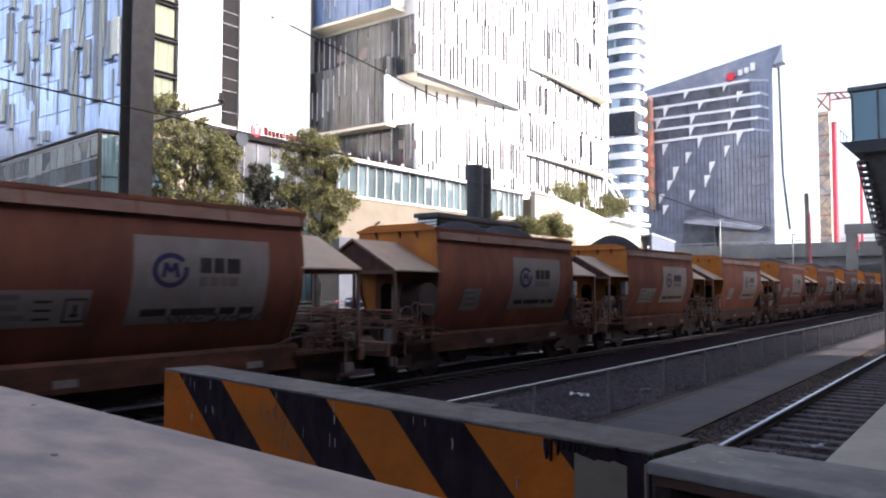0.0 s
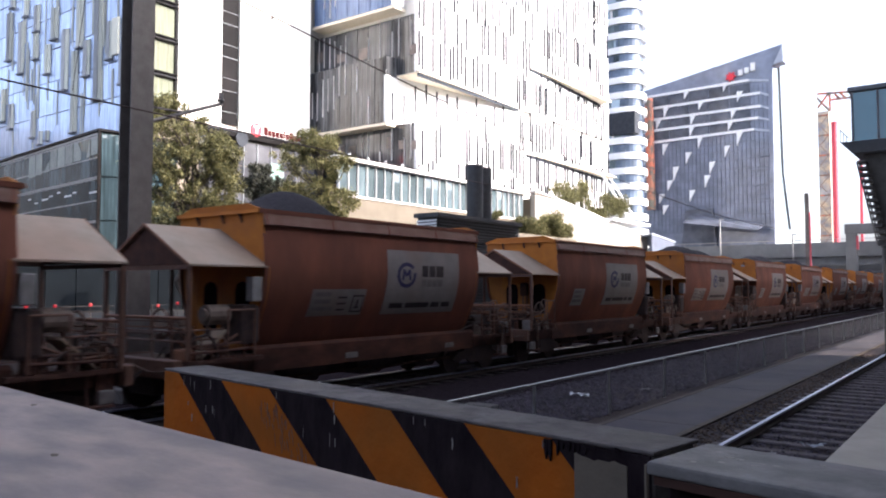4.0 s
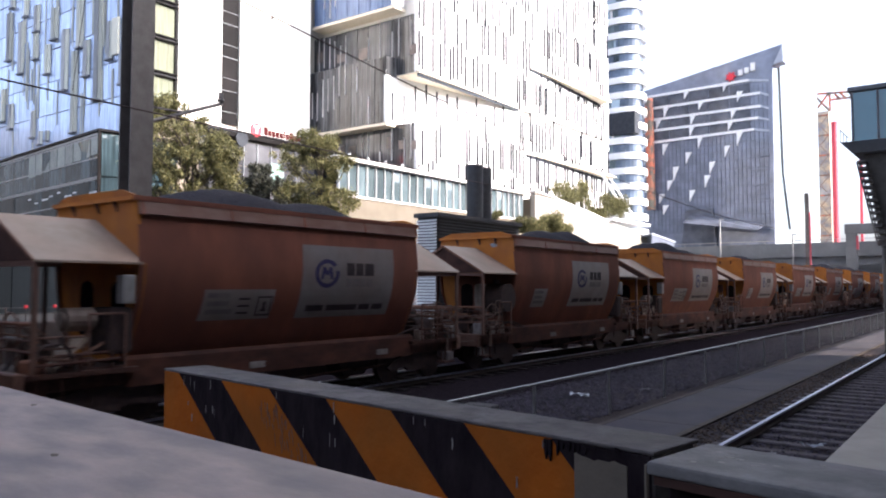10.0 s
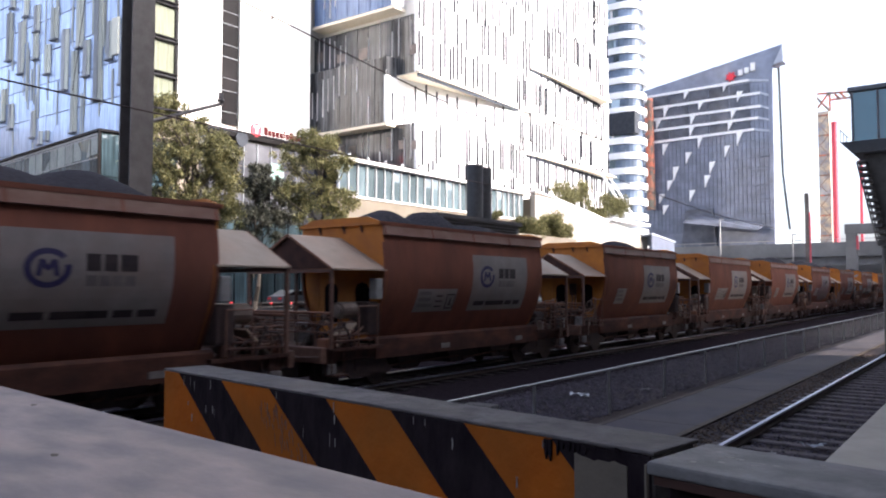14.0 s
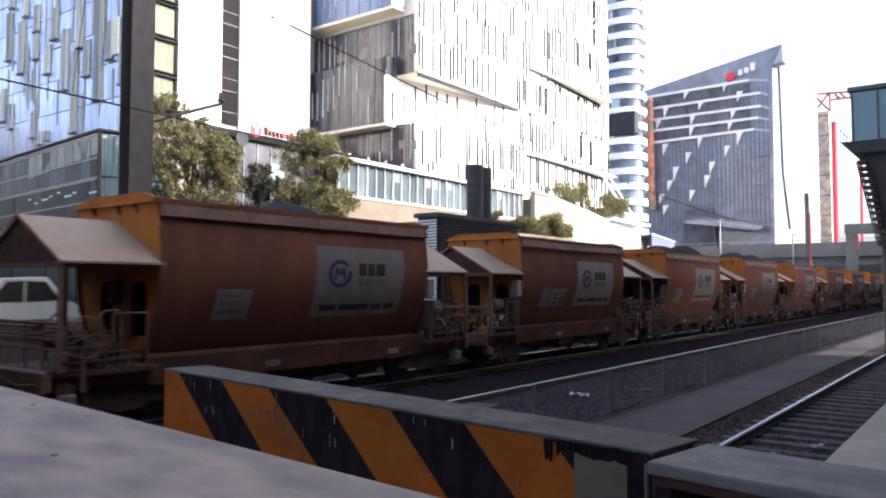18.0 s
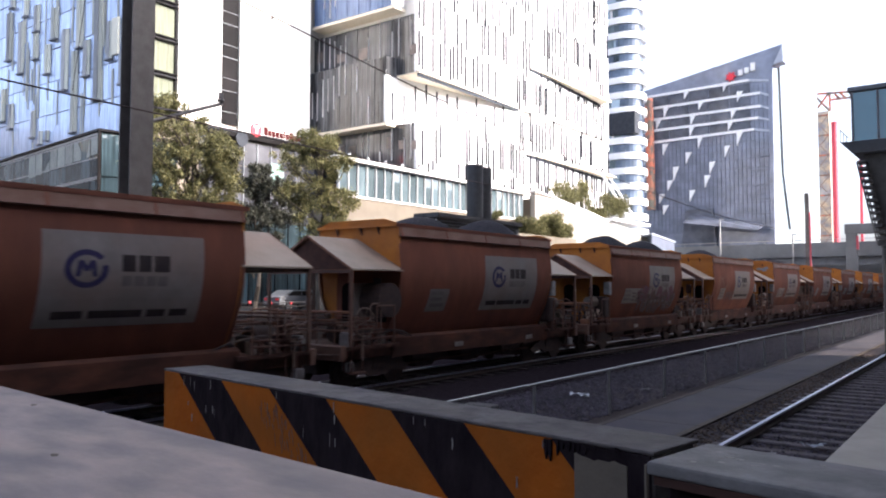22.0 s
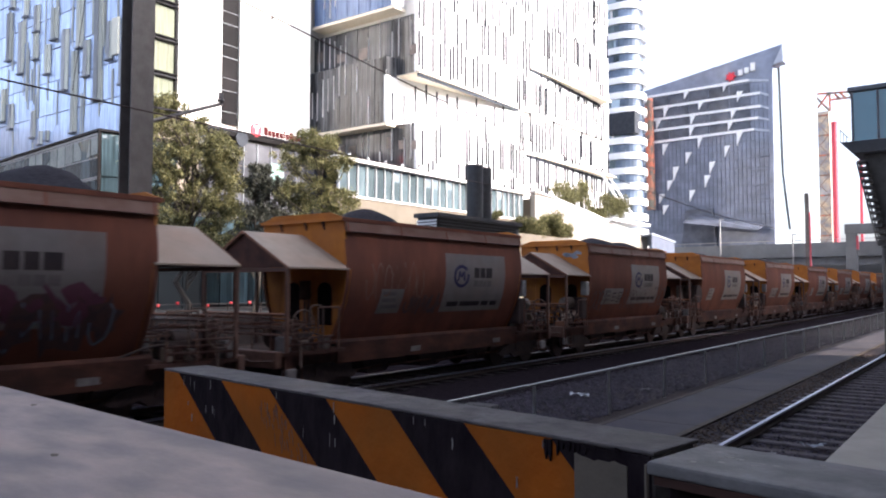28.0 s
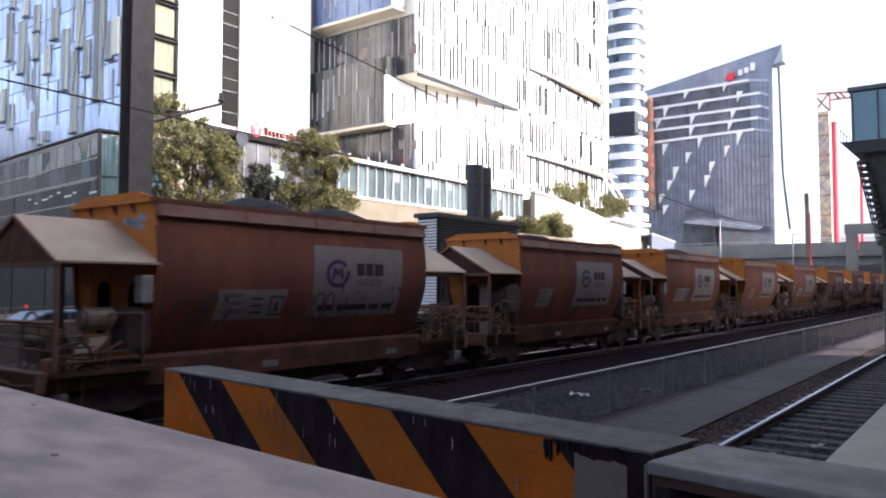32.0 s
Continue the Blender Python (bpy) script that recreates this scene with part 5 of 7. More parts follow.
def tree(x, y, z, lobes, seed, leaves, size, material, label):
    """A street tree: tapered trunk, limbs, and a loose crown; lobes are (sideways, height, radius) of its main boughs."""
    rng = random.Random(seed)
    t = thing("tree", label, "tree", pose(x, y, z), group="street trees")
    side = Vector((-y, x, 0)).normalized() * -1
    away = Vector((x, y, 0)).normalized()
    top = max(h for _, h, _ in lobes)
    part("trunk", limb(B(), (0, 0, 0), tuple(side * 0.1 + Vector((0, 0, top * 0.8))), 0.15, 0.05, seed, 8), M["bark"], t)
    blobs = []
    for k, (s, h, r) in enumerate(lobes):
        for i in range(14):
            a, q = rng.uniform(0, 6.28), rng.uniform(0.2, 1.05)
            tip = side * (s + math.cos(a) * r * q) + away * rng.uniform(-1.3, 1.3) * r + Vector((0, 0, h + math.sin(a) * r * q * 0.85))
            if i % 5 == 0:
                fork = Vector((0, 0, max(1.5, h - 1.6 - rng.random())))
                part("limb", limb(B(), fork, tip, 0.045, 0.01, seed + k * 9 + i), M["bark"], t)
            for _ in range(3):
                d = Vector((rng.uniform(-1, 1), rng.uniform(-1, 1), rng.uniform(-0.7, 0.7))) * 0.38
                blobs.append((tip.x + d.x, tip.y + d.y, tip.z + d.z, rng.uniform(0.10, 0.27)))
    ob = new("crown", crown_mesh("crown", blobs, leaves, size, material, seed))
    ob.parent = t
    return t


def shrub(x, y, z, r, h, seed, label):
    rng = random.Random(seed)
    t = thing("shrub", label, "shrub", pose(x, y, z), group="planted shrubs")
    bm = B()
    for k in range(4):
        limb(bm, (0, 0, 0), (rng.uniform(-r, r) * 0.6, rng.uniform(-r, r) * 0.6, h * 0.7), 0.05, 0.015, seed + k, 3)
    part("stems", bm, M["bark"], t)
    blobs = [(rng.uniform(-r, r) * 0.7, rng.uniform(-r, r) * 0.7, h * rng.uniform(0.2, 0.86), r * rng.uniform(0.26, 0.46)) for k in range(34)]
    ob = new("foliage", crown_mesh("foliage", blobs, 9000, 0.10, M["leaf"], seed))
    ob.parent = t


# ---------------------------------------------------------------- hotel
def build_hotel():
    h = thing("hotel_building", "tall hotel with white walls, blue glass front and stepped podium", "building")
    part("core", box(B(), -96, -55.4, 34.4, 52.4, 16.5, 48), M["white_wall"], h)
    # blue glass front, floor by floor
    rng = random.Random(21)
    meshes = {}
    z, fl = 12.4, 0
    while z < 46:
        x = -56.2
        while x > -95:
            wpan = 1.3
            key = "pane"
            if key not in meshes:
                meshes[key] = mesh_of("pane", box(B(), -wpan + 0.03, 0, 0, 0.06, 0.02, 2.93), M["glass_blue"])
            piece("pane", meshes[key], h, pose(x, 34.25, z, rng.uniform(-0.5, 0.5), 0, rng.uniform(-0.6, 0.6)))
            x -= wpan
        part("spandrel", box(B(), -95.5, -56.0, 34.22, 34.32, z + 2.94, z + 2.99), M["grey_steel"], h)
        z += 3.0
        fl += 1
    fins = ((-78.4, -77.4, 24.8, 29.5, 0), (-75.9, -74.9, 23.1, 28.1, 0), (-72.9, -72.0, 26.6, 29.1, 0), (-72.9, -72.1, 24.0, 26.5, 1), (-70.7, -69.8, 22.2, 24.9, 1),
            (-69.6, -68.5, 25.2, 28.1, 1), (-67.6, -66.6, 20.2, 25.7, 0), (-65.8, -64.9, 16.2, 23.4, 1), (-63.9, -62.9, 20.9, 24.0, 0), (-65.1, -64.1, 23.6, 32.0, 1),
            (-62.1, -61.0, 18.5, 32.0, 0), (-60.2, -59.4, 21.7, 24.9, 0), (-58.2, -57.5, 19.3, 22.0, 0), (-77.6, -76.7, 18.0, 20.4, 0), (-73.0, -72.3, 16.6, 19.1, 0),
            (-71.5, -70.9, 15.8, 17.0, 0), (-70.2, -69.7, 16.0, 16.9, 0), (-77.7, -77.0, 29.9, 32.5, 0), (-74.9, -74.2, 28.5, 31.8, 1), (-79.2, -78.4, 18.9, 22.1, 1))
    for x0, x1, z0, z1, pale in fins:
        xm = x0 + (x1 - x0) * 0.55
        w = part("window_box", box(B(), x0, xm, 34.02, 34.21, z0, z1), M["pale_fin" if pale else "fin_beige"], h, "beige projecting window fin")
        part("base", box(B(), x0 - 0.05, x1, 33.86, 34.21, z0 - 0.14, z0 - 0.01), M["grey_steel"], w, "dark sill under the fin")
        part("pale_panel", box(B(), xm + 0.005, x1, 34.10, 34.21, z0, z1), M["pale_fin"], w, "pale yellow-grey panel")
    # pale strips laid on the panes as painted reflections
    for k in range(46):
        x = -57.0 - rng.random() * 22
        z0 = rng.uniform(13, 30)
        part("pale_strip", box(B(), x, x + rng.uniform(0.12, 0.3), 34.195, 34.212, z0, z0 + rng.uniform(2, 6)), M["pale_fin"], h, "pale upright reflection painted on the glass")
    part("cream_panel", box(B(), -59.3, -58.4, 34.0, 34.21, 21.9, 25.0), M["cream_panel"], h)
    # side wall: window strip, white wall, dark strip, white wall
    for y0, y1 in ((34.4, 34.9), (37.45, 41.8), (43.8, 52.4)):
        part("white_wall", box(B(), -55.39, -54.98, y0, y1, 16.3, 48), M["white_wall"], h)
    z = 17.3
    while z < 46:
        part("window", box(B(), -55.39, -55.25, 34.92, 37.4, z, z + 2.55), M["curtain"], h, "tall window with pale curtains")
        fr = part("mullion", box(B(), -55.25, -55.1, 37.2, 37.4, z, z + 2.55), M["strip"], h)
        part("sill", box(B(), -55.3, -54.95, 34.92, 37.42, z + 2.56, z + 2.66), M["strip"], h)
        part("sill", box(B(), -55.3, -54.95, 34.92, 37.42, z + 2.88, z + 2.98), M["strip"], h)
        part("spandrel_pane", box(B(), -55.39, -55.22, 34.92, 37.4, z + 2.67, z + 2.87), M["glass_lobby"], h)
        part("dark_pane", box(B(), -55.39, -55.2, 41.82, 43.78, z - 0.2, z + 2.72), M["strip"], h)
        part("dark_sill", box(B(), -55.3, -55.12, 41.82, 43.78, z + 2.74, z + 2.78), M["fin_beige"], h)
        part("dark_sill", box(B(), -55.2, -55.14, 41.82, 43.78, z + 0.85, z + 0.89), M["fin_beige"], h)
        z += 3.0
    part("wall_fixture", bevelled(box(B(), -54.97, -54.75, 47.25, 47.45, 27.82, 28.02), 0.03, 1), M["mast"], h, "small dark wall fixture")
    # podium with sign
    part("podium", box(B(), -95, -53.6, 34.5, 52.4, 1.0, 16.3), M["cream"], h)
    part("canopy", box(B(), -54.9, -53.0, 38.5, 52.6, 15.6, 16.0), M["strip"], h, "dark projecting canopy")
    part("canopy_top", box(B(), -55.0, -53.1, 38.5, 52.6, 16.02, 16.22), M["fin_dark"], h)
    part("bright_pane", box(B(), -53.49, -53.42, 46.1, 47.7, 11.9, 13.9), M["glass_mint"], h, "bright mint green pane")
    for k in range(9):
        y0 = 38.6 + k * 1.52
        for z0, z1 in ((8.6, 10.9), (11.0, 13.2), (13.3, 15.4)):
            part("podium_pane", box(B(), -53.6, -53.5, y0, y0 + 1.42, z0, z1), M["glass_lobby"], h)
        part("podium_mullion", box(B(), -53.6, -53.4, y0 + 1.42, y0 + 1.5, 8.6, 15.4), M["fin_beige"], h)
    part("podium_base", box(B(), -53.6, -53.2, 34.4, 52.5, 1.0, 8.5), M["strip"], h)
    for k in range(12):
        y0 = 34.5 + k * 1.5
        for z0, z1 in ((1.2, 4.6), (4.7, 8.4)):
            part("shop_pane", box(B(), -53.19, -53.12, y0 + 0.06, y0 + 1.44, z0, z1), M["glass_low"], h)
        part("shop_mullion", box(B(), -53.19, -53.05, y0 - 0.05, y0 + 0.05, 1.0, 8.45), M["near_black"], h)
    sg = thing("hotel_sign", "red round emblem and red letter bars on a dark band", "sign", pose(-53.1, 44.1, 16.55))
    part("disc", bar(B(), (0, 0, 0), (0.12, 0, 0), 0.62, 24), M["red_sign"], sg)
    part("stroke", box(B(), 0.121, 0.14, -0.12, 0.10, -0.32, 0.2), M["slab_white"], sg, "white emblem stroke")
    part("stroke", box(B(), 0.121, 0.14, -0.3, 0.3, 0.21, 0.36), M["slab_white"], sg, "white emblem stroke")
    part("blade_disc", bar(B(), (0.15, -1.67, -1.07), (0.25, -1.67, -1.07), 0.66, 24), M["fin_dark"], sg, "dark round disc beside the emblem")
    y = 0.9
    for wd, ht in ((0.42, 0.75), (0.28, 0.5), (0.34, 0.5), (0.34, 0.5), (0.34, 0.5), (0.14, 0.75), (0.36, 0.5), (0.36, 0.7), (0.36, 0.5), (0.34, 0.5)):
        part("letter_bar", box(B(), 0.0, 0.1, y, y + wd, -0.3, -0.3 + ht), M["red_letter"], sg)
        y += wd + 0.12
    # corner glass hall
    g = thing("glass_hall", "low glass-walled entrance hall with dark steel frame", "building", pose(-50.2, 28.0, 0, 0, 0, -6.1))
    part("core", box(B(), -45, -0.3, 0.3, 5.5, 1.0, 12.9), M["fin_dark"], g)
    me = mesh_of("glass_pane", box(B(), -1.42, 0, 0, 0.08, 0.02, 2.98), M["glass_podium"])
    # lower panes are darker: the dim reflection is put in their tint
    me_low = mesh_of("glass_pane", box(B(), -1.42, 0, 0, 0.08, 0.02, 2.98), M["glass_low"])
    for k in range(8):
        part("floor_edge", box(B(), -42, -0.3, 0.06, 0.095, 2.6 + k * 1.5, 2.68 + k * 1.5), M["galv"], g)
    for i in range(28):
        for j in range(4):
            piece("glass_pane", me_low if j < 3 else me, g, pose(-0.1 - i * 1.46, 0.1, 1.2 + j * 3.05, rng.uniform(-0.5, 0.5), 0, rng.uniform(-0.8, 0.8)))
    # olive sheets and pale ledges are reflections painted on in colour
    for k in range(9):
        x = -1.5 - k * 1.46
        part("reflecting_pane", box(B(), x + 0.02, x + 1.36, 0.085, 0.092, 11.9 - k * 0.06, 13.2), M["olive_pane"], g, "pane with an olive reflection painted on")
        part("reflecting_pane", box(B(), x + 0.02, x + (0.7 if k % 3 else 1.3), 0.085, 0.092, 9.2 + (k * 5 % 7) * 0.08, 9.2 + (k * 5 % 7) * 0.08 + 0.12), M["fin_pale"], g, "pale ledge reflection painted on the glass")
    for j in range(5):
        part("transom", box(B(), -42, 0, 0.05, 0.2, 1.05 + j * 3.05, 1.18 + j * 3.05), M["galv"], g)
    me2 = mesh_of("glass_pane", box(B(), 0, 0.08, 0, 1.36, 0.02, 2.98), M["glass_low"])
    for i in range(4):
        for j in range(4):
            piece("glass_pane", me2, g, pose(-0.1, 0.25 + i * 1.4, 1.2 + j * 3.05, 0, rng.uniform(-0.5, 0.5), rng.uniform(-0.8, 0.8)))
    part("roof_edge", box(B(), -42, 0.1, -0.05, 5.8, 13.47, 13.62), M["strip"], g)
    part("corner_post", box(B(), -0.12, 0.06, 0, 0.18, 1.0, 13.46), M["strip"], g)


# ---------------------------------------------------------------- stacked glass office block
def build_office():
    o = thing("glass_office_building", "stacked glass office block with white fritted side and dark glass front", "building")
    part("core", box(B(), -75, -46.2, 54.7, 97.0, 1.0, 52), M["white_wall"], o)
    part("lower_frame", box(B(), -46.19, -43.4, 54.7, 97.0, 1.0, 17.85), M["white_wall"], o)
    part("upper_frame", box(B(), -46.19, -43.4, 54.7, 97.0, 22.45, 52), M["white_wall"], o)
    part("middle_frame", box(B(), -46.19, -43.4, 72.0, 97.0, 17.86, 22.44), M["white_wall"], o)
    part("overhang_soffit", box(B(), -46.19, -42.98, 54.35, 72.0, 22.33, 22.44), M["soffit"], o, "pale timber soffit")
    rng = random.Random(8)
    # dark front towards the hotel: storeys stacked with set-backs
    levels = ((12.6, 17.84, 54.3, -43.0, -57.0), (17.9, 24.1, 53.0, -45.6, -55.4), (22.46, 28.0, 54.3, -43.0, -57.0),
              (28.7, 36.0, 53.0, -44.7, -55.4), (36.2, 48, 54.3, -43.0, -57.0))
    for i, (z0, z1, y, xr, xl) in enumerate(levels):
        if y < 54:
            part("jutting_block", box(B(), xl, xr - 0.3, y + 0.3, 54.69, z0, z1), M["fin_dark"], o)
            part("soffit", box(B(), xl, xr + 0.02, y + 0.02, 54.69, z0 - 0.3, z0 - 0.02), M["soffit"], o, "pale timber soffit")
            z_top = 22.3 if i == 1 else z1
            for za, zb, mt, lb in ((z0, z_top, "facade_white", "white sunlit block side"), (z_top + 0.01, z1, "glass_dark", "dark glass return of the block")):
                if zb > za:
                    bm = slab(B(), [(xr - 0.29, y, za), (xr, y, za), (xr, y, zb), (xr - 0.29, y, zb)],
                              [(xr - 0.29, 54.3, za), (xr + 0.17, 54.3, za), (xr + 0.17, 54.3, zb), (xr - 0.29, 54.3, zb)])
                    part("block_side", bm, M[mt], o, lb)
            if i == 1:
                bm = slab(B(), [(xr - 0.29, 54.31, z0), (xr + 0.17, 54.31, z0), (xr + 0.17, 54.31, 22.32), (xr - 0.29, 54.31, 22.32)],
                          [(-43.3, 72.0, z0), (-43.02, 72.0, z0), (-43.02, 72.0, 22.32), (-43.3, 72.0, 22.32)])
                part("block_side", bm, M["facade_white"], o, "white sunlit block side")
                for k in range(12):
                    yy = 53.7 + k * 1.45
                    xx = xr + 0.02 + (yy - 53.0) * 0.135
                    zz = z0 + rng.choice((0.2, 1.4, 2.4))
                    part("fin", box(B(), xx - 0.1, xx + 0.14, yy, yy + 0.08, zz, min(22.3, zz + 2.6)), M["fin_dark"], o)
        x = xr - 0.02
        wpan = 1.5
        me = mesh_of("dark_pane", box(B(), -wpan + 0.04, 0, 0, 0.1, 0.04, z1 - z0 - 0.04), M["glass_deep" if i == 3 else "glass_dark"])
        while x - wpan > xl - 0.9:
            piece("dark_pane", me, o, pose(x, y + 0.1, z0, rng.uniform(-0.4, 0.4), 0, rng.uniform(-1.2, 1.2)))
            if i in (0, 2) and rng.random() < 0.65:
                zz = z0 + rng.uniform(0.3, 0.6) * (z1 - z0)
                part("inner_panel", box(B(), x - rng.uniform(0.6, 1.3), x - 0.1, y + 0.02, y + 0.08, zz, zz + rng.uniform(0.7, 1.2)), M["inner"], o, "brownish room wall seen through the glass")
            for q in range(2):
                if rng.random() < 0.6:
                    zz = z0 + rng.uniform(0, 0.55) * (z1 - z0)
                    xx = x - q * 0.7
                    part("fin", box(B(), xx - 0.02, xx + 0.02, y - 0.03, y + 0.1, zz, min(z1, zz + rng.uniform(2.4, 4.2))), M["fin_pale"], o, "pale slim fin")
            x -= wpan
    # white side towards the railway: panels and staggered dark fins
    y, col = 54.32, 0
    panel_w, panel_h = 1.4, 3.7
    pm = mesh_of("white_panel", box(B(), -0.35, 0, 0.015, panel_w - 0.015, 0.015, panel_h - 0.015), M["facade_white"])
    fm = mesh_of("fin", box(B(), 0.0, 0.20, -0.025, 0.025, 0, 3.3), M["fin_grey"])
    while y < 96:
        for r in range(9):
            z = (6.7, 10.4, 14.1, 18.0, 22.5, 26.2, 29.9, 33.6, 37.3)[r]
            recess = r == 3 and y < 71.5
            if not recess:
                piece("white_panel", pm, o, pose(-43.0, y, z))
            for q in range(2):
                if rng.random() < 0.6 and not recess:
                    piece("fin", fm, o, pose(-43.0, y + q * 0.7 + rng.choice((0.0, 0.2)), z + rng.uniform(-0.4, 1.2)))
        y += panel_w
        col += 1
    # slanted ledges
    for (ya, za), (yb, zb), out in (((54.3, 22.35), (72.3, 22.4), 0.35), ((75.0, 27.6), (93.5, 27.0), 1.7), ((74.0, 17.6), (95.5, 17.2), 1.4)):
        flip = ya > 60
        a_out, b_out = (0.08, out) if flip else (out, 0.08)
        bm = slab(B(), [(-43.0, ya, za), (-43.0 + a_out, ya, za), (-43.0 + a_out, ya, za + 0.25), (-43.0, ya, za + 0.25)],
                  [(-43.0, yb, zb), (-43.0 + b_out, yb, zb), (-43.0 + b_out, yb, zb + 0.25), (-43.0, yb, zb + 0.25)])
        part("ledge", bm, M["soffit"], o, "slanted pale timber ledge")
        bm = slab(B(), [(-42.99, ya, za - 0.35), (-42.9, ya, za - 0.35), (-42.9, ya, za - 0.05), (-42.99, ya, za - 0.05)],
                  [(-42.99, yb, zb - 0.35), (-42.9, yb, zb - 0.35), (-42.9, yb, zb - 0.05), (-42.99, yb, zb - 0.05)])
        part("shadow_gap", bm, M["fin_dark"], o)


# ---------------------------------------------------------------- raised glazed walkway and ramp
def build_walkway():
    w = thing("glazed_walkway", "raised glazed walkway on a pale concrete base", "walkway")
    part("base_wall", box(B(), -40.5, -38.0, 39.0, 66.0, 1.0, 9.15), M["cream"], w, "pale sunlit concrete base")
    part("roof", box(B(), -40.5, -37.7, 38.6, 65.8, 11.75, 12.0), M["white_wall"], w)
    y = 39.1
    rng = random.Random(5)
    while y < 65.0:
        part("pane", box(B(), -38.3, -38.15, y + 0.05, y + 0.95, 9.2, 11.7), M["glass_walk"], w)
        part("post", box(B(), -38.2, -38.0, y - 0.035, y + 0.035, 9.16, 11.74), M["fin_pale"], w)
        if rng.random() < 0.25:
            part("blind", box(B(), -38.14, -38.1, y + 0.1, y + 0.9, 11.0 - rng.random() * 0.4, 11.65), M["glass_pale"], w, "pale blind")
        y += 1.0
    part("sill", box(B(), -38.2, -37.9, 39.0, 66.0, 9.151, 9.3), M["white_wall"], w)
    part("inner_wall", box(B(), -40.4, -40.2, 39.0, 65.5, 9.16, 11.74), M["fin_dark"], w)
    for k in range(7):
        part("roof_light", box(B(), -38.0, -37.85, 40.0 + k * 2.0, 40.12 + k * 2.0, 12.0, 12.3), M["slab_white"], w)
    # grey-blue panels paint the shadow that covers the lower base wall
    for k in range(8):
        part("plinth_panel", box(B(), -37.99, -37.85, 39.0 + k * 2.1, 41.06 + k * 2.1, 1.0, 6.2), M["base_shadow"], w, "grey-blue panel painting the shadow on the base")
    lamp = part("wall_lamp", bar(B(), (-37.99, 42.9, 7.3), (-37.6, 43.1, 7.55), 0.09, 8), M["mast"], w, "small dark wall lamp")
    r = thing("ramp_wall", "long white stone ramp wall sloping down beside the road", "ramp")
    ring = [(66.1, 1.0), (66.1, 12.15), (70.6, 11.75), (79.4, 10.85), (85.5, 10.0), (95.5, 9.25), (95.5, 1.0)]
    bm = slab(B(), [(-37.9, y, z) for y, z in ring], [(-37.4, y, z) for y, z in ring])
    part("wall_face", bm, M["ramp_stone"], r)
    ring = ring[1:-1]
    for (ya, za), (yb, zb) in zip(ring, ring[1:]):
        bm = slab(B(), [(-38, ya, za + 0.01), (-37.3, ya, za + 0.01), (-37.3, ya, za + 0.16), (-38, ya, za + 0.16)],
                  [(-38, yb, zb + 0.01), (-37.3, yb, zb + 0.01), (-37.3, yb, zb + 0.16), (-38, yb, zb + 0.16)])
        part("coping", bm, M["slab_white"], r)
    bm = slab(B(), [(-42, 66.5, 1.0), (-37.91, 66.5, 1.0), (-37.91, 66.5, 11.5), (-42, 66.5, 11.5)],
              [(-42, 95.4, 1.0), (-37.91, 95.4, 1.0), (-37.91, 95.4, 9.0), (-42, 95.4, 9.0)])
    part("fill", bm, M["cream"], r)
    part("landing", box(B(), -41.0, -36.8, 83.5, 95.0, 10.45, 10.8), M["slab_white"], r, "white flat landing slab")
    fc = thing("folded_canopy", "small folded white canopy beyond the ramp", "canopy", pose(-36, 93.5, -0.45))
    part("roof_fold", slab(B(), [(-4, -0.4, 9.35), (-4, 8.0, 9.0), (-4, 8.0, 8.8), (-4, -0.4, 9.15)], [(0, 0.0, 10.0), (0, 8.6, 9.35), (0, 8.6, 9.15), (0, 0.0, 9.8)]), M["tower_band"], fc)
    part("side_face", slab(B(), [(-0.3, 0.2, 0.45), (-0.3, 8.3, 0.45), (-0.3, 8.3, 9.12), (-0.3, 0.2, 9.76)], [(-0.1, 0.2, 0.45), (-0.1, 8.3, 0.45), (-0.1, 8.3, 9.12), (-0.1, 0.2, 9.76)]), M["tower_line"], fc, "grey side wall")
    st = thing("raking_strut", "white inclined steel struts beside the office block", "strut")
    for y in (81.0, 83.0):
        part("strut", bar(B(), (-39.5, y + 5.8, 16.2), (-39.5, y + 13.3, 11.9), 0.16, 8), M["slab_white"], st)
    for x, y, z, r_, h_, s in ((-38.4, 76.3, 10.7, 2.2, 3.9, 1), (-38.4, 87.1, 10.5, 1.9, 3.6, 3), (-38.6, 83.0, 10.2, 1.0, 1.7, 4)):
        shrub(x, y, z, r_, h_, s, "green shrub planted on the ramp")
    for x, y, z, r_, h_, s in ((-36.6, 63.7, 7.4, 1.5, 1.9, 5), (-36.6, 67.6, 7.4, 1.7, 2.6, 6), (-36.6, 70.2, 7.4, 1.2, 1.7, 7), (-36.8, 57.6, 7.6, 0.7, 1.9, 8)):
        shrub(x, y, z, r_, h_, s, "sunlit green shrub on the planter bank")
    bm = box(B(), -37.39, -35.6, 56.0, 71.5, 1.0, 7.6)
    solid("planter", bm, M["cream"], "pale planter bank under the ramp", "planter")


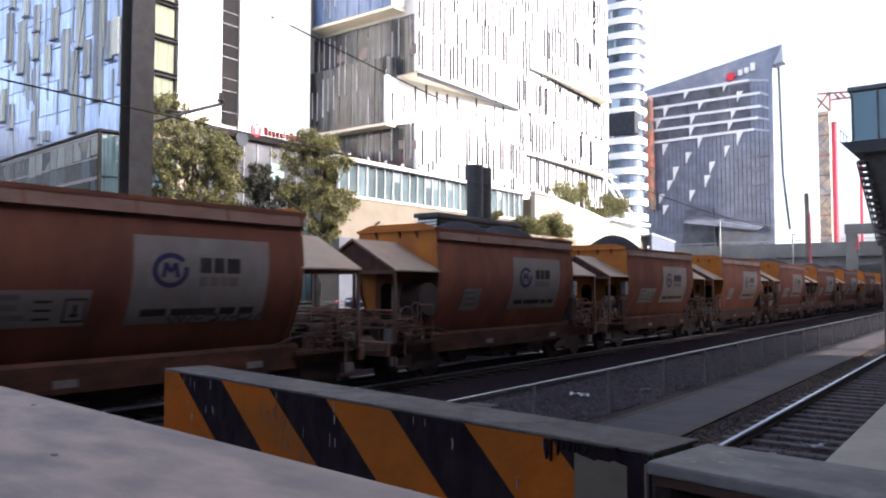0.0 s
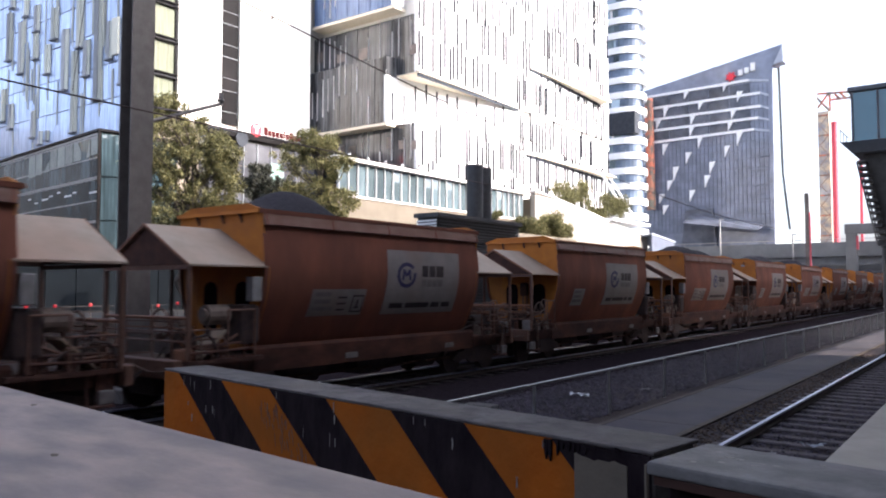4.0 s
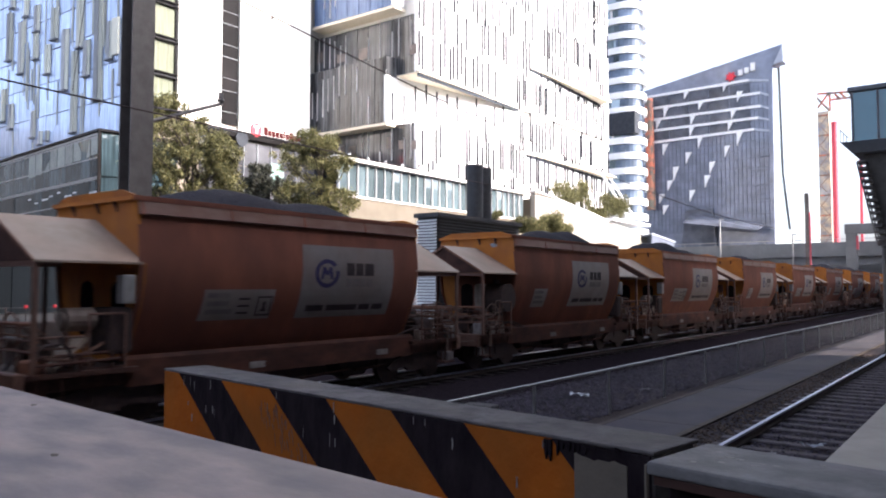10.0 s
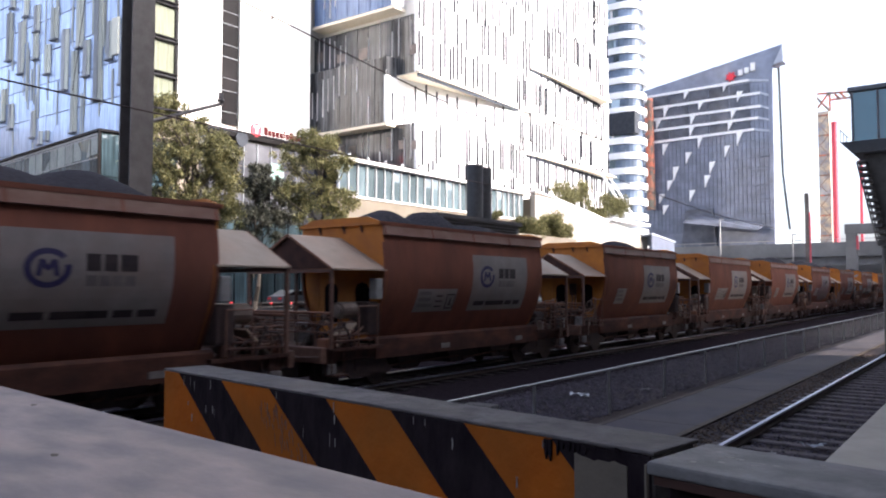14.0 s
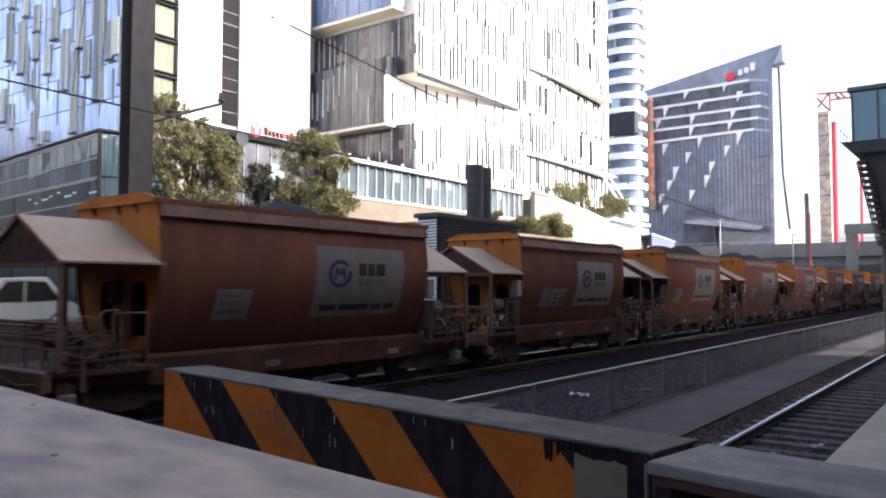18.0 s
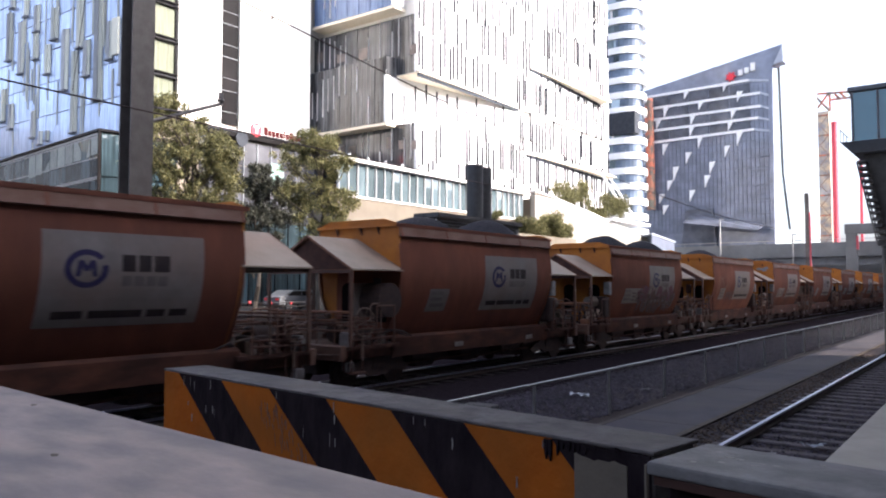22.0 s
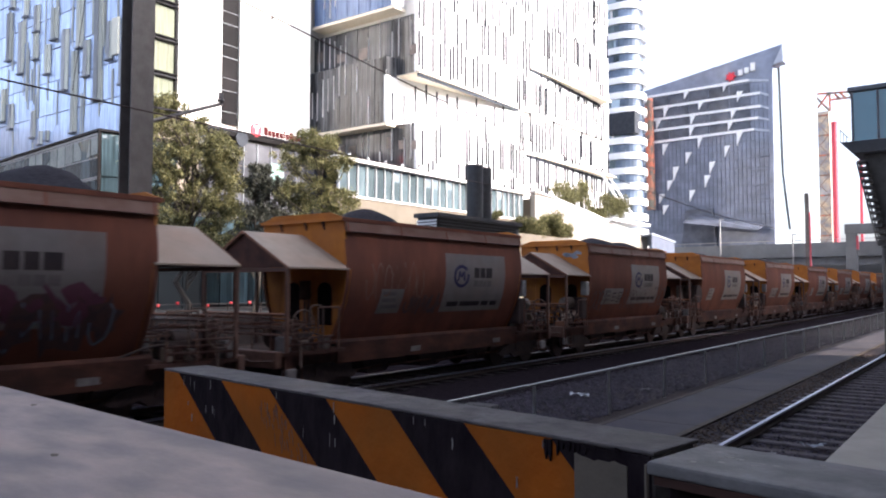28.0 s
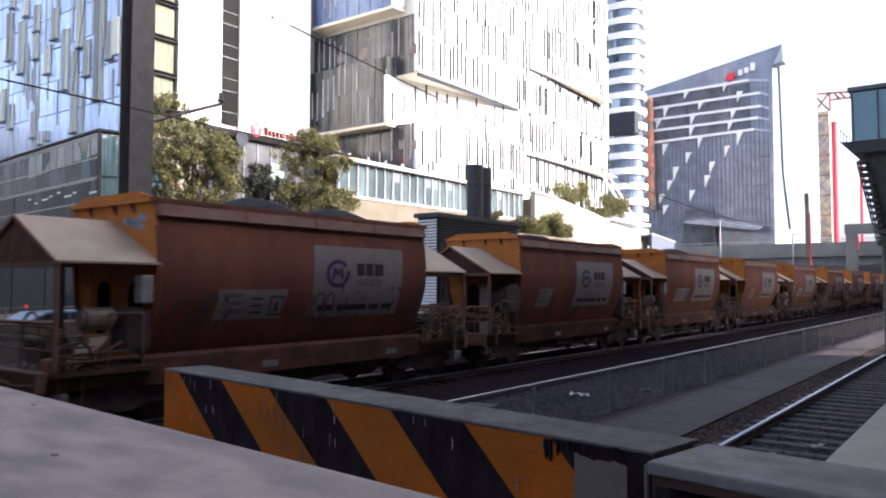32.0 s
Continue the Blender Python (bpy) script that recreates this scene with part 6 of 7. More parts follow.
# ---------------------------------------------------------------- towers behind
def build_towers():
    t = thing("residential_tower", "rounded tower with white slab edges and blue windows", "building")

    def rounded(x0, x1, y0, y1, r, n=6):
        pts = []
        for cx, cy, a0 in ((x1 - r, y0 + r, -90), (x1 - r, y1 - r, 0), (x0 + r, y1 - r, 90), (x0 + r, y0 + r, 180)):
            for k in range(n + 1):
                a = radians(a0 + 90 * k / n)
                pts.append((cx + r * math.cos(a), cy + r * math.sin(a)))
        return pts
    part("base", box(B(), -79, -62, 151, 156, 0, 6), M["overpass"], t)
    z = 5.2
    i = 0
    pick = random.Random(77)
    while z < 76:
        hot = 34.2 < z < 37.0
        ring = rounded(-80, -61.0, 150.0, 157, 3.2)
        bm = slab(B(), [(x, y, z) for x, y in ring], [(x, y, z + 1.85) for x, y in ring])
        part("glazing", bm, M["fin_dark" if hot else "glass_tower"], t, "", False)
        ring = rounded(-81, -60.4, 149.5, 158, 3.8)
        bm = slab(B(), [(x, y, z + 1.86) for x, y in ring], [(x, y, z + 3.19) for x, y in ring])
        part("slab_edge", bm, M["slab_white"], t)
        x = -69.5
        while x < -64.4 and not hot:
            wd = pick.choice((0.5, 0.8, 1.3, 1.9))
            kind = pick.random()
            if kind < 0.62:
                part("pane", box(B(), x + 0.04, min(x + wd, -64.3), 149.9, 149.98, z + 0.03, z + 1.82), M["glass_walk" if kind < 0.3 else "glass_low" if kind < 0.4 else "fin_pale" if kind < 0.48 else "glass_pale"], t)
            x += wd
        z += 3.2
        i += 1
    part("dark_recess", box(B(), -68.2, -60.9, 149.3, 152, 34.6, 39.2), M["fin_dark"], t, "dark recessed balcony level")
    n = thing("office_tower", "dark glass office tower with white bands and a slanted roof", "building")
    ring = [(-90, 0.0), (-42.6, 0.0), (-42.3, 54.0), (-39.9, 54.6), (-39.9, 58.7), (-72.5, 52.9), (-90, 49.0)]
    bm = slab(B(), [(x, 186, z) for x, z in ring], [(x, 189, z) for x, z in ring])
    part("dark_front", bm, M["glass_hazed"], n, "dark glass front")
    part("rear", box(B(), -90, -43.2, 189, 240, 0, 52), M["white_wall"], n)
    bm = slab(B(), [(-43.1, 189.1, 10), (-43.1, 240, 10), (-43.1, 240, 61.0), (-43.1, 196, 56.5), (-43.1, 189.1, 54)],
              [(-42.6, 189.1, 10), (-42.6, 240, 10), (-42.6, 240, 61.0), (-42.6, 196, 56.5), (-42.6, 189.1, 54)])
    part("bright_side", bm, M["glass_pale"], n, "pale sunlit glass side")
    for (ya, za), (yb, zb) in (((193, 55.8), (195, 30)), ((195, 30), (201, 17))):
        part("edge_line", bar(B(), (-42.5, ya, za), (-42.5, yb, zb), 0.35, 6), M["fin_dark"], n)
    # white bands and slanted dividers
    for zl, zr, xr in ((51.0, 51.4, -47.5), (47.9, 48.0, -45.0), (45.0, 44.9, -45.0), (42.2, 42.2, -45.5), (39.2, 39.6, -46.5)):
        bm = slab(B(), [(-72.0, 185.6, zl - 0.3), (xr, 185.6, zr - 0.3), (xr, 185.6, zr + 0.3), (-72.0, 185.6, zl + 0.3)],
                  [(-72.0, 185.99, zl - 0.3), (xr, 185.99, zr - 0.3), (xr, 185.99, zr + 0.3), (-72.0, 185.99, zl + 0.3)])
        part("white_band", bm, M["slab_white"], n)
        bm = slab(B(), [(xr + 0.05, 185.7, zr - 0.3), (-43.2, 185.7, zr - 1.0), (-43.2, 185.7, zr - 0.55), (xr + 0.05, 185.7, zr + 0.25)],
                  [(xr + 0.05, 185.99, zr - 0.3), (-43.2, 185.99, zr - 1.0), (-43.2, 185.99, zr - 0.55), (xr + 0.05, 185.99, zr + 0.25)])
        part("return_band", bm, M["tower_band"], n, "dim grey band round the corner")
    div = ((-62.4, 51.4, 49.0), (-53.0, 51.7, 49.6), (-67.6, 47.7, 45.2), (-58.9, 48.0, 45.9), (-49.8, 49.0, 46.5), (-60.9, 44.9, 42.4),
           (-51.2, 45.0, 42.6), (-61.2, 42.2, 39.6), (-52.0, 42.3, 40.0), (-69.6, 44.9, 42.5),
           (-68.0, 38.5, 35.7), (-59.2, 39.6, 36.5), (-50.0, 39.3, 36.0), (-65.4, 32.5, 29.1), (-62.2, 35.8, 33.0), (-52.9, 36.4, 33.6), (-56.5, 32.9, 30.0),
           (-57.7, 29.7, 26.8), (-61.4, 26.4, 23.7), (-66.9, 29.2, 26.8), (-69.1, 25.9, 23.6), (-68.1, 23.1, 20.8))
    rows = (51.1, 47.95, 45.0, 42.2, 39.4)
    for za, zb in zip(rows, rows[1:]):
        for k in range(5):
            x0 = -71.6 + k * 4.9
            part("dark_window", box(B(), x0, x0 + 4.7, 185.75, 185.9, zb + 0.38, za - 0.42), M["glass_row"], n)
    for x, z1, z0 in div:
        bm = slab(B(), [(x - 0.42, 185.5, z0), (x + 0.95, 185.5, z1), (x - 0.5, 185.5, z1)], [(x - 0.42, 185.98, z0), (x + 0.95, 185.98, z1), (x - 0.5, 185.98, z1)])
        part("white_facet", bm, M["slab_white"], n)
    for k in range(30):
        x = -72 + k * 0.98
        part("mullion", box(B(), x, x + 0.1, 185.8, 185.99, 16, 50), M["tower_line"], n)
    for k in range(11):
        part("floor_line", box(B(), -72, -43.2, 185.85, 185.99, 16 + k * 2.1, 16.12 + k * 2.1), M["tower_line"], n)
    for k in range(5):
        part("corner_line", box(B(), -47.2, -43.2, 185.75, 185.99, 19.5 + k * 3.4, 19.85 + k * 3.4), M["tower_line"], n)
    bm = slab(B(), [(-42.0, 185.7, 54.2), (-39.9, 185.7, 54.6), (-39.9, 185.7, 58.7)], [(-42.0, 185.99, 54.2), (-39.9, 185.99, 54.6), (-39.9, 185.99, 58.7)])
    part("roof_facet", bm, M["tower_band"], n, "paler folded roof facet")
    em = thing("tower_sign", "red star shape and white letter bars on a tower", "sign", pose(0, 0, 0))
    pts = []
    for k in range(14):
        a = 2 * math.pi * k / 14
        rr = 1.3 if k % 2 == 0 else 0.7
        pts.append((-51.6 + rr * math.cos(a), 52.8 + rr * math.sin(a)))
    part("star", slab(B(), [(x, 185.3, z) for x, z in pts], [(x, 185.9, z) for x, z in pts]), M["red_sign"], em)
    for x0, z0, h_ in ((-49.8, 53.2, 1.3), (-48.4, 53.5, 1.3), (-47.0, 53.8, 1.9)):
        part("letter_bar", box(B(), x0, x0 + 1.0, 185.3, 185.9, z0 - 0.4, z0 - 0.4 + h_), M["slab_white"], em)
    part("canopy", slab(B(), [(-61, 178, 17.6), (-44.5, 178, 15.2), (-44.5, 178, 15.5), (-61, 178, 17.9)], [(-61, 185.5, 20.5), (-44.5, 185.5, 17.0), (-44.5, 185.5, 17.3), (-61, 185.5, 20.8)]), M["glass_row"], n)
    bm = slab(B(), [(-64, 184.5, 10), (-55, 184.5, 10), (-56, 184.5, 21.5), (-62.5, 184.5, 21.5)], [(-64, 185.5, 10), (-55, 185.5, 10), (-56, 185.5, 21.5), (-62.5, 185.5, 21.5)])
    part("entrance_panel", bm, M["glass_row"], n)
    mural = thing("mural_column", "tall column covered in an orange pattern", "column")
    ring = rounded(-72.3, -70.2, 183.0, 185.0, 0.9, 4)
    bm = slab(B(), [(x + 0.3, y, 22) for x, y in ring], [(x, y, 50) for x, y in ring])
    part("shaft", bm, M["orange_mural"], mural)
    # lattice tower, red pole and pale block further off
    c = thing("patterned_tower", "slender tan patterned tower with an orange lattice head", "tower")
    bm = slab(B(), [(-48.1, 258, 0), (-42.6, 258, 0), (-42.6, 263, 0), (-48.1, 263, 0)], [(-46.9, 258, 57), (-42.6, 258, 57), (-42.6, 263, 57), (-46.9, 263, 57)])
    part("shaft", bm, M["mural"], c)
    for k in range(9):
        for a, b in (((-47.6, k * 6.2), (-42.9, k * 6.2 + 6.0)), ((-42.9, k * 6.2), (-47.4, k * 6.2 + 6.0))):
            part("brace", bar(B(), (a[0], 257.8, a[1]), (b[0], 257.8, b[1]), 0.13, 5), M["lattice"], c)
        part("band", box(B(), -47.7, -42.7, 257.6, 257.95, k * 6.2 + 5.9, k * 6.2 + 6.3), M["orange_mural"], c)
    bm = B()
    for a, b in (((-47, 57), (-47, 63)), ((-42.4, 57), (-42.4, 63)), ((-47, 57), (-42.4, 63)), ((-42.4, 57), (-47, 63)), ((-47, 63), (-36.5, 62.2)), ((-42.4, 60.5), (-36.5, 60.5)), ((-41, 62), (-39.5, 60.5)), ((-39.5, 62.2), (-38, 60.5)), ((-36.5, 62.2), (-36.5, 59.5))):
        bar(bm, (a[0], 259, a[1]), (b[0], 259, b[1]), 0.35, 5)
    part("lattice_head", bm, M["orange_mural"], c, "orange steel lattice")
    rp = thing("red_pole", "tall red painted steel pole", "pole")
    part("shaft", bar(B(), (-41.4, 258, 0), (-41.2, 258, 52.5), 0.85, 10), M["red_pole"], rp)
    part("cap", bar(B(), (-41.2, 258, 52.5), (-41.2, 258, 53.3), 0.95, 10), M["red_pole"], rp)
    rp2 = thing("red_pole", "tall red painted steel pole", "pole")
    part("shaft", bar(B(), (-35.0, 261, 0), (-34.6, 261, 42), 0.45, 8), M["red_pole"], rp2)


# ---------------------------------------------------------------- overpass, gantry and glass cabin
def build_right():
    o = thing("overpass", "grey concrete road overpass across the tracks", "bridge")
    part("deck", box(B(), -60, 30, 125, 139, 7.6, 8.5), M["overpass"], o)
    part("parapet", box(B(), -60, 30, 124.7, 124.95, 7.2, 9.3), M["overpass"], o)
    part("girder", box(B(), -60, 30, 125.6, 126.4, 6.0, 7.59), M["grey_steel"], o)
    for x in (-50, -30, -10, 8):
        part("pier", bevelled(box(B(), x - 0.7, x + 0.7, 128, 130, 0, 7.59), 0.05, 1), M["overpass"], o)
    part("railing", bar(B(), (-60, 124.8, 9.75), (30, 124.8, 9.75), 0.05, 5), M["galv"], o)
    for k in range(36):
        part("rail_post", bar(B(), (-60 + k * 2.5, 124.8, 9.3), (-60 + k * 2.5, 124.8, 9.75), 0.04, 5), M["galv"], o)
    for x, y, h in ((-36.5, 123.8, 13.4), (-25.8, 123.8, 10.6)):
        l = thing("lamp_post", "slim grey lamp post by the overpass", "lamp post", pose(x, y, 0))
        part("pole", bar(B(), (0, 0, 0), (0, 0, h), 0.12, 8), M["galv"], l)
        part("lamp_head", box(B(), -0.1, 0.6, -0.1, 0.1, h - 0.05, h + 0.08), M["galv"], l)
    solid("abutment", box(B(), -60, 30, 141, 142, 0, 8.4), M["overpass"], "grey concrete retaining wall under the overpass", "wall", "structure")
    p = thing("signal_mast", "dark steel mast beyond the train", "mast", pose(-18.85, 98.5, 0))
    part("pole", box(B(), -0.26, 0.2, -0.2, 0.2, 0, 13.8), M["mast"], p)
    part("stripe", box(B(), 0.202, 0.32, -0.2, 0.2, 4, 11.5), M["red_pole"], p, "red edge")
    g = thing("signal_gantry", "grey concrete portal beam on square columns", "gantry")
    part("beam", bevelled(box(B(), -17.0, 4.0, 112, 113.5, 9.65, 10.95), 0.05, 1), M["overpass"], g)
    for x, w_ in ((-16.9, 1.25), (3.0, 1.0)):
        part("column", bevelled(box(B(), x, x + w_, 112.1, 113.3, 0.0, 9.649), 0.04, 1), M["overpass"], g)
    part("red_mark", box(B(), -15.64, -15.45, 112.0, 113.0, 7.6, 9.4), M["red_pole"], g)
    c = thing("glass_cabin", "teal glass control cabin raised on a dark tapered column", "cabin")
    part("floor_slab", slab(B(), [(-5.1, 36, 8.3), (3, 36, 8.3), (3, 42, 8.3), (-5.1, 42, 8.3)], [(-5.5, 35.7, 8.75), (3, 35.7, 8.75), (3, 42, 8.75), (-5.5, 42, 8.75)]), M["grey_steel"], c)
    for k in range(6):
        x = -5.05 + k * 0.95
        part("pane", box(B(), x + 0.04, x + 0.91, 36, 36.06, 8.8, 10.85), M["glass_teal"], c)
        part("mullion", box(B(), x - 0.04, x + 0.04, 35.96, 36.1, 8.76, 10.9), M["grey_steel"], c)
    for k in range(6):
        y = 36.1 + k * 0.95
        part("pane", box(B(), -5.06, -5.0, y, y + 0.9, 8.8, 10.85), M["glass_teal"], c)
    part("roof", box(B(), -5.2, 3, 35.85, 42, 10.91, 11.08), M["grey_steel"], c)
    part("core", box(B(), -4.0, 3, 37, 41.5, 8.76, 10.9), M["fin_dark"], c)
    part("tapered_column", slab(B(), [(-3.6, 37.2, 0), (-2.6, 37.2, 0), (-2.6, 37.5, 0), (-3.6, 37.5, 0)], [(-4.75, 36.6, 8.29), (-3.2, 36.6, 8.29), (-3.2, 37.2, 8.29), (-4.75, 37.2, 8.29)]), M["mast"], c)
    bm = B()
    for k in range(3):
        bar(bm, (-5.5, 35.8 + k * 0.8, 8.76), (-5.5, 35.8 + k * 0.8, 9.3), 0.02, 5)
    bar(bm, (-5.5, 35.8, 9.3), (-5.5, 38, 9.3), 0.02, 5)
    part("balcony_rail", bm, M["galv"], c)
    s = thing("steel_stair", "steep dark steel stair with open treads beside the cabin", "stair")
    a, b = Vector((-4.75, 36.2, 7.9)), Vector((-4.05, 36.2, 4.4))
    for k in range(14):
        q = a.lerp(b, k / 13)
        part("tread", box(B(), q.x - 0.16, q.x + 0.16, 35.9, 36.7, q.z - 0.05, q.z + 0.05), M["mast"], s)
    for yy in (35.86, 36.74):
        bm = slab(B(), [(a.x - 0.2, yy - 0.02, a.z), (a.x - 0.13, yy - 0.02, a.z), (a.x - 0.13, yy + 0.02, a.z), (a.x - 0.2, yy + 0.02, a.z)],
                  [(b.x - 0.2, yy - 0.02, b.z), (b.x - 0.13, yy - 0.02, b.z), (b.x - 0.13, yy + 0.02, b.z), (b.x - 0.2, yy + 0.02, b.z)])
        part("stringer", bm, M["mast"], s)
    part("support", bar(B(), (-4.05, 36.3, 0), (-4.05, 36.3, 4.4), 0.08, 6), M["mast"], s)


# ---------------------------------------------------------------- plant room, stack, cars, markers
def build_middle():
    p = thing("plant_room", "dark louvred plant room behind the train", "plant room")
    part("body", box(B(), -18.5, -17.55, 23.45, 29.5, 0, 5.35), M["dark_clad"], p)
    part("roof_cap", box(B(), -18.6, -17.4, 23.3, 29.6, 5.351, 5.52), M["dark_clad"], p)
    me = mesh_of("louvre", slab(B(), [(-0.95, 0.0, 0.06), (-0.95, -0.09, 0.0), (-0.95, -0.09, 0.03), (-0.95, 0, 0.095)], [(0, 0, 0.06), (0, -0.09, 0.0), (0, -0.09, 0.03), (0, 0, 0.095)]), M["louvre"])
    for k in range(44):
        piece("louvre", me, p, pose(-17.55, 23.42, 0.1 + k * 0.118))
    me2 = mesh_of("louvre", slab(B(), [(0.0, 0.05, 0.06), (0.09, 0.05, 0.0), (0.09, 0.05, 0.012), (0, 0.05, 0.075)], [(0.0, 6.0, 0.06), (0.09, 6.0, 0.0), (0.09, 6.0, 0.012), (0, 6.0, 0.075)]), M["dark_clad"])
    for k in range(44):
        piece("louvre", me2, p, pose(-17.54, 23.45, 0.1 + k * 0.118))
    f = thing("flue_stack", "pair of dark round flues above the plant room", "flue")
    for y, z1 in ((28.62, 8.15), (29.32, 8.1)):
        fl = part("flue", bar(B(), (-19.3, y, 0), (-19.3, y, z1), 0.38, 18), M["dark_clad"], f)
        part("rim", hoop(B(), (-19.3, y, z1), (0, 0, 1), 0.37, 0.035, 18), M["mast"], fl)
    # roadside barrier with red marker lamps
    b = thing("road_barrier", "low concrete road barrier with red markers", "barrier")
    for k in range(14):
        part("unit", bevelled(box(B(), -20.9, -20.5, -12 + k * 5.0, -7.05 + k * 5.0, 0.45, 1.75), 0.05, 1), M["barrier"], b)
    rng = random.Random(14)
    for k in range(24):
        m_ = thing("marker_post", "short post with a small glowing red lamp", "marker", pose(-37.0, 12 + k * 1.7 + rng.uniform(-0.4, 0.4), 1.0), group="red road markers")
        hh = rng.uniform(0.5, 0.75)
        part("stem", bar(B(), (0, 0, 0), (0, 0, hh), 0.016, 6), M["barrier"], m_)
        part("reflector", bevelled(box(B(), -0.05, 0.05, -0.085, 0.085, hh, hh + 0.15), 0.035, 2), M["red_light"], m_)


def build_guard_rail():
    g = thing("guard_rail", "low pale steel guard rail along the road", "guard rail", pose(-37.3, 0, 1.0))
    for z in (0.42, 0.68):
        part("rail", bar(B(), (0, -6, z), (0, 54, z), 0.028, 6), M["rail_paint"], g)
    for k in range(25):
        part("post", bar(B(), (0.06, -6 + k * 2.5, 0), (0.06, -6 + k * 2.5, 0.72), 0.03, 6), M["barrier"], g)


def build_hoarding():
    # panels stand in for a dark glass ground floor, shade put in the colour
    f = thing("hoarding_fence", "near-black stand-in panels along the far kerb", "fence")
    for k in range(20):
        part("panel", box(B(), -49.0, -48.92, -4 + k * 2.0, -2.04 + k * 2.0, 1.0, 5.2), M["near_black"], f)
        part("post", box(B(), -48.95, -48.85, -4.03 + k * 2.0, -3.97 + k * 2.0, 1.0, 5.3), M["near_black"], f)


def car(colour, label, tall=1.0):
    c = thing("car", label, "car")
    prof = [(a, b if b < 1.0 else 1.0 + (b - 1.0) * (1 + 3 * (tall - 1))) for a, b in ((-2.15, 0.35), (-2.2, 0.75), (-2.05, 0.95), (-1.5, 1.02), (-0.7, 1.42), (0.9, 1.45), (1.75, 1.05), (2.15, 0.95), (2.2, 0.4))]
    bm = slab(B(), [(-0.86, a, b) for a, b in prof], [(0.86, a, b) for a, b in prof])
    paint = shader("car_paint", colour, tuple(v * 0.85 for v in colour), 0.35, 0.0, scale=1, spec=0.3)
    body = part("body", bevelled(bm, 0.05, 2), paint, c)
    for s in (1, -1):
        for ring in ([(-1.25, 1.03), (-0.65, 1.36), (0.0, 1.38), (0.0, 1.03)], [(0.08, 1.03), (0.08, 1.38), (0.85, 1.37), (1.45, 1.05)]):
            ring = [(a, b if b < 1.0 else 1.0 + (b - 1.0) * (1 + 3 * (tall - 1))) for a, b in ring]
            bm = slab(B(), [(s * 0.80, a, b) for a, b in ring], [(s * 0.868, a, b) for a, b in ring])
            part("window", bm, M["strip"], c)
        for yy in (-1.35, 1.35):
            w = part("wheel", bar(B(), (s * 0.68, yy, 0.32), (s * 0.88, yy, 0.32), 0.32, 18), M["tyre"], c)
            part("rim", bar(B(), (s * 0.86, yy, 0.32), (s * 0.89, yy, 0.32), 0.2, 12), M["galv"], w)
    for s in (0.6, -0.6):
        part("tail_lamp", box(B(), s - 0.16, s + 0.16, 2.14, 2.21, 0.72, 0.86), M["red_light"], c)
        part("headlamp", box(B(), s - 0.18, s + 0.18, -2.2, -2.08, 0.68, 0.82), M["slab_white"], c)
    return c


build_ground()
TRACK_NEAR = build_track("siding_track", (-3.66, -1.99), "railway siding with worn rails and concrete sleepers", 3.2, 130, 0.66, 150)
TRACK_MAIN = build_track("main_track", (TRACK_X - 0.755, TRACK_X + 0.755), "main railway track under the stone train", -14, 150, 0.68, 240)
build_stones()
build_fence()
build_foreground()
build_train()
wire = build_overhead()
wire((-16.0, -12.0, 7.2), (-16.0, 30.0, 6.6), 0.15, 0.02)
wire((-13.6, -8.0, 11.6), (-13.6, 70.0, 7.4), 2.1, 0.02)
wire((-16.0, 8.32, 6.86), (-16.0, 8.6, 9.4), 0.0, 0.016)
tree(-28.5, 20.0, 1.0, ((-1.16, 9.4, 0.57), (-1.5, 8.4, 0.77), (-0.34, 8.6, 0.9), (0.72, 8.2, 0.9), (1.45, 7.6, 0.64), (-0.78, 7.2, 1.0), (0.39, 6.9, 1.15),
     (1.34, 6.6, 0.7), (-1.57, 6.7, 0.77), (-0.3, 5.9, 1.0), (1.1, 5.9, 0.9), (-2.1, 6.9, 0.5), (0.4, 4.9, 1.1), (-1.0, 4.9, 0.9), (1.6, 4.9, 0.8), (0.0, 3.8, 1.0), (1.2, 3.7, 0.8)),
     31, 46000, 0.072, M["leaf"], "tall olive-green street tree with dense crown")
tree(-28.8, 28.3, 1.0, ((-0.7, 9.2, 0.7), (0.17, 9.3, 0.66), (-1.4, 8.4, 0.74), (-0.4, 7.8, 0.9), (0.8, 8.15, 0.65), (0.05, 6.8, 0.9), (1.2, 6.2, 0.6), (-1.4, 6.6, 0.74),
     (-0.7, 5.7, 0.74), (0.7, 5.3, 0.7), (-0.2, 4.4, 0.8)), 47, 25000, 0.072, M["leaf_light"], "sunlit olive-green street tree with loose crown")
tree(-36.0, 29.9, 1.0, ((0.27, 8.4, 0.75), (0.94, 7.7, 0.86), (-0.37, 7.7, 0.62), (1.6, 7.2, 0.68), (0.5, 6.6, 1.0), (-0.6, 6.2, 0.9), (1.5, 6.0, 0.9), (0.4, 5.2, 1.1), (-0.7, 4.6, 0.9)), 53, 15000, 0.1, M["leaf_dark"], "tree by the hotel podium, shade put in its leaf colour")
build_hotel()
build_office()
build_walkway()
build_towers()
build_right()
build_middle()
build_guard_rail()
build_hoarding()
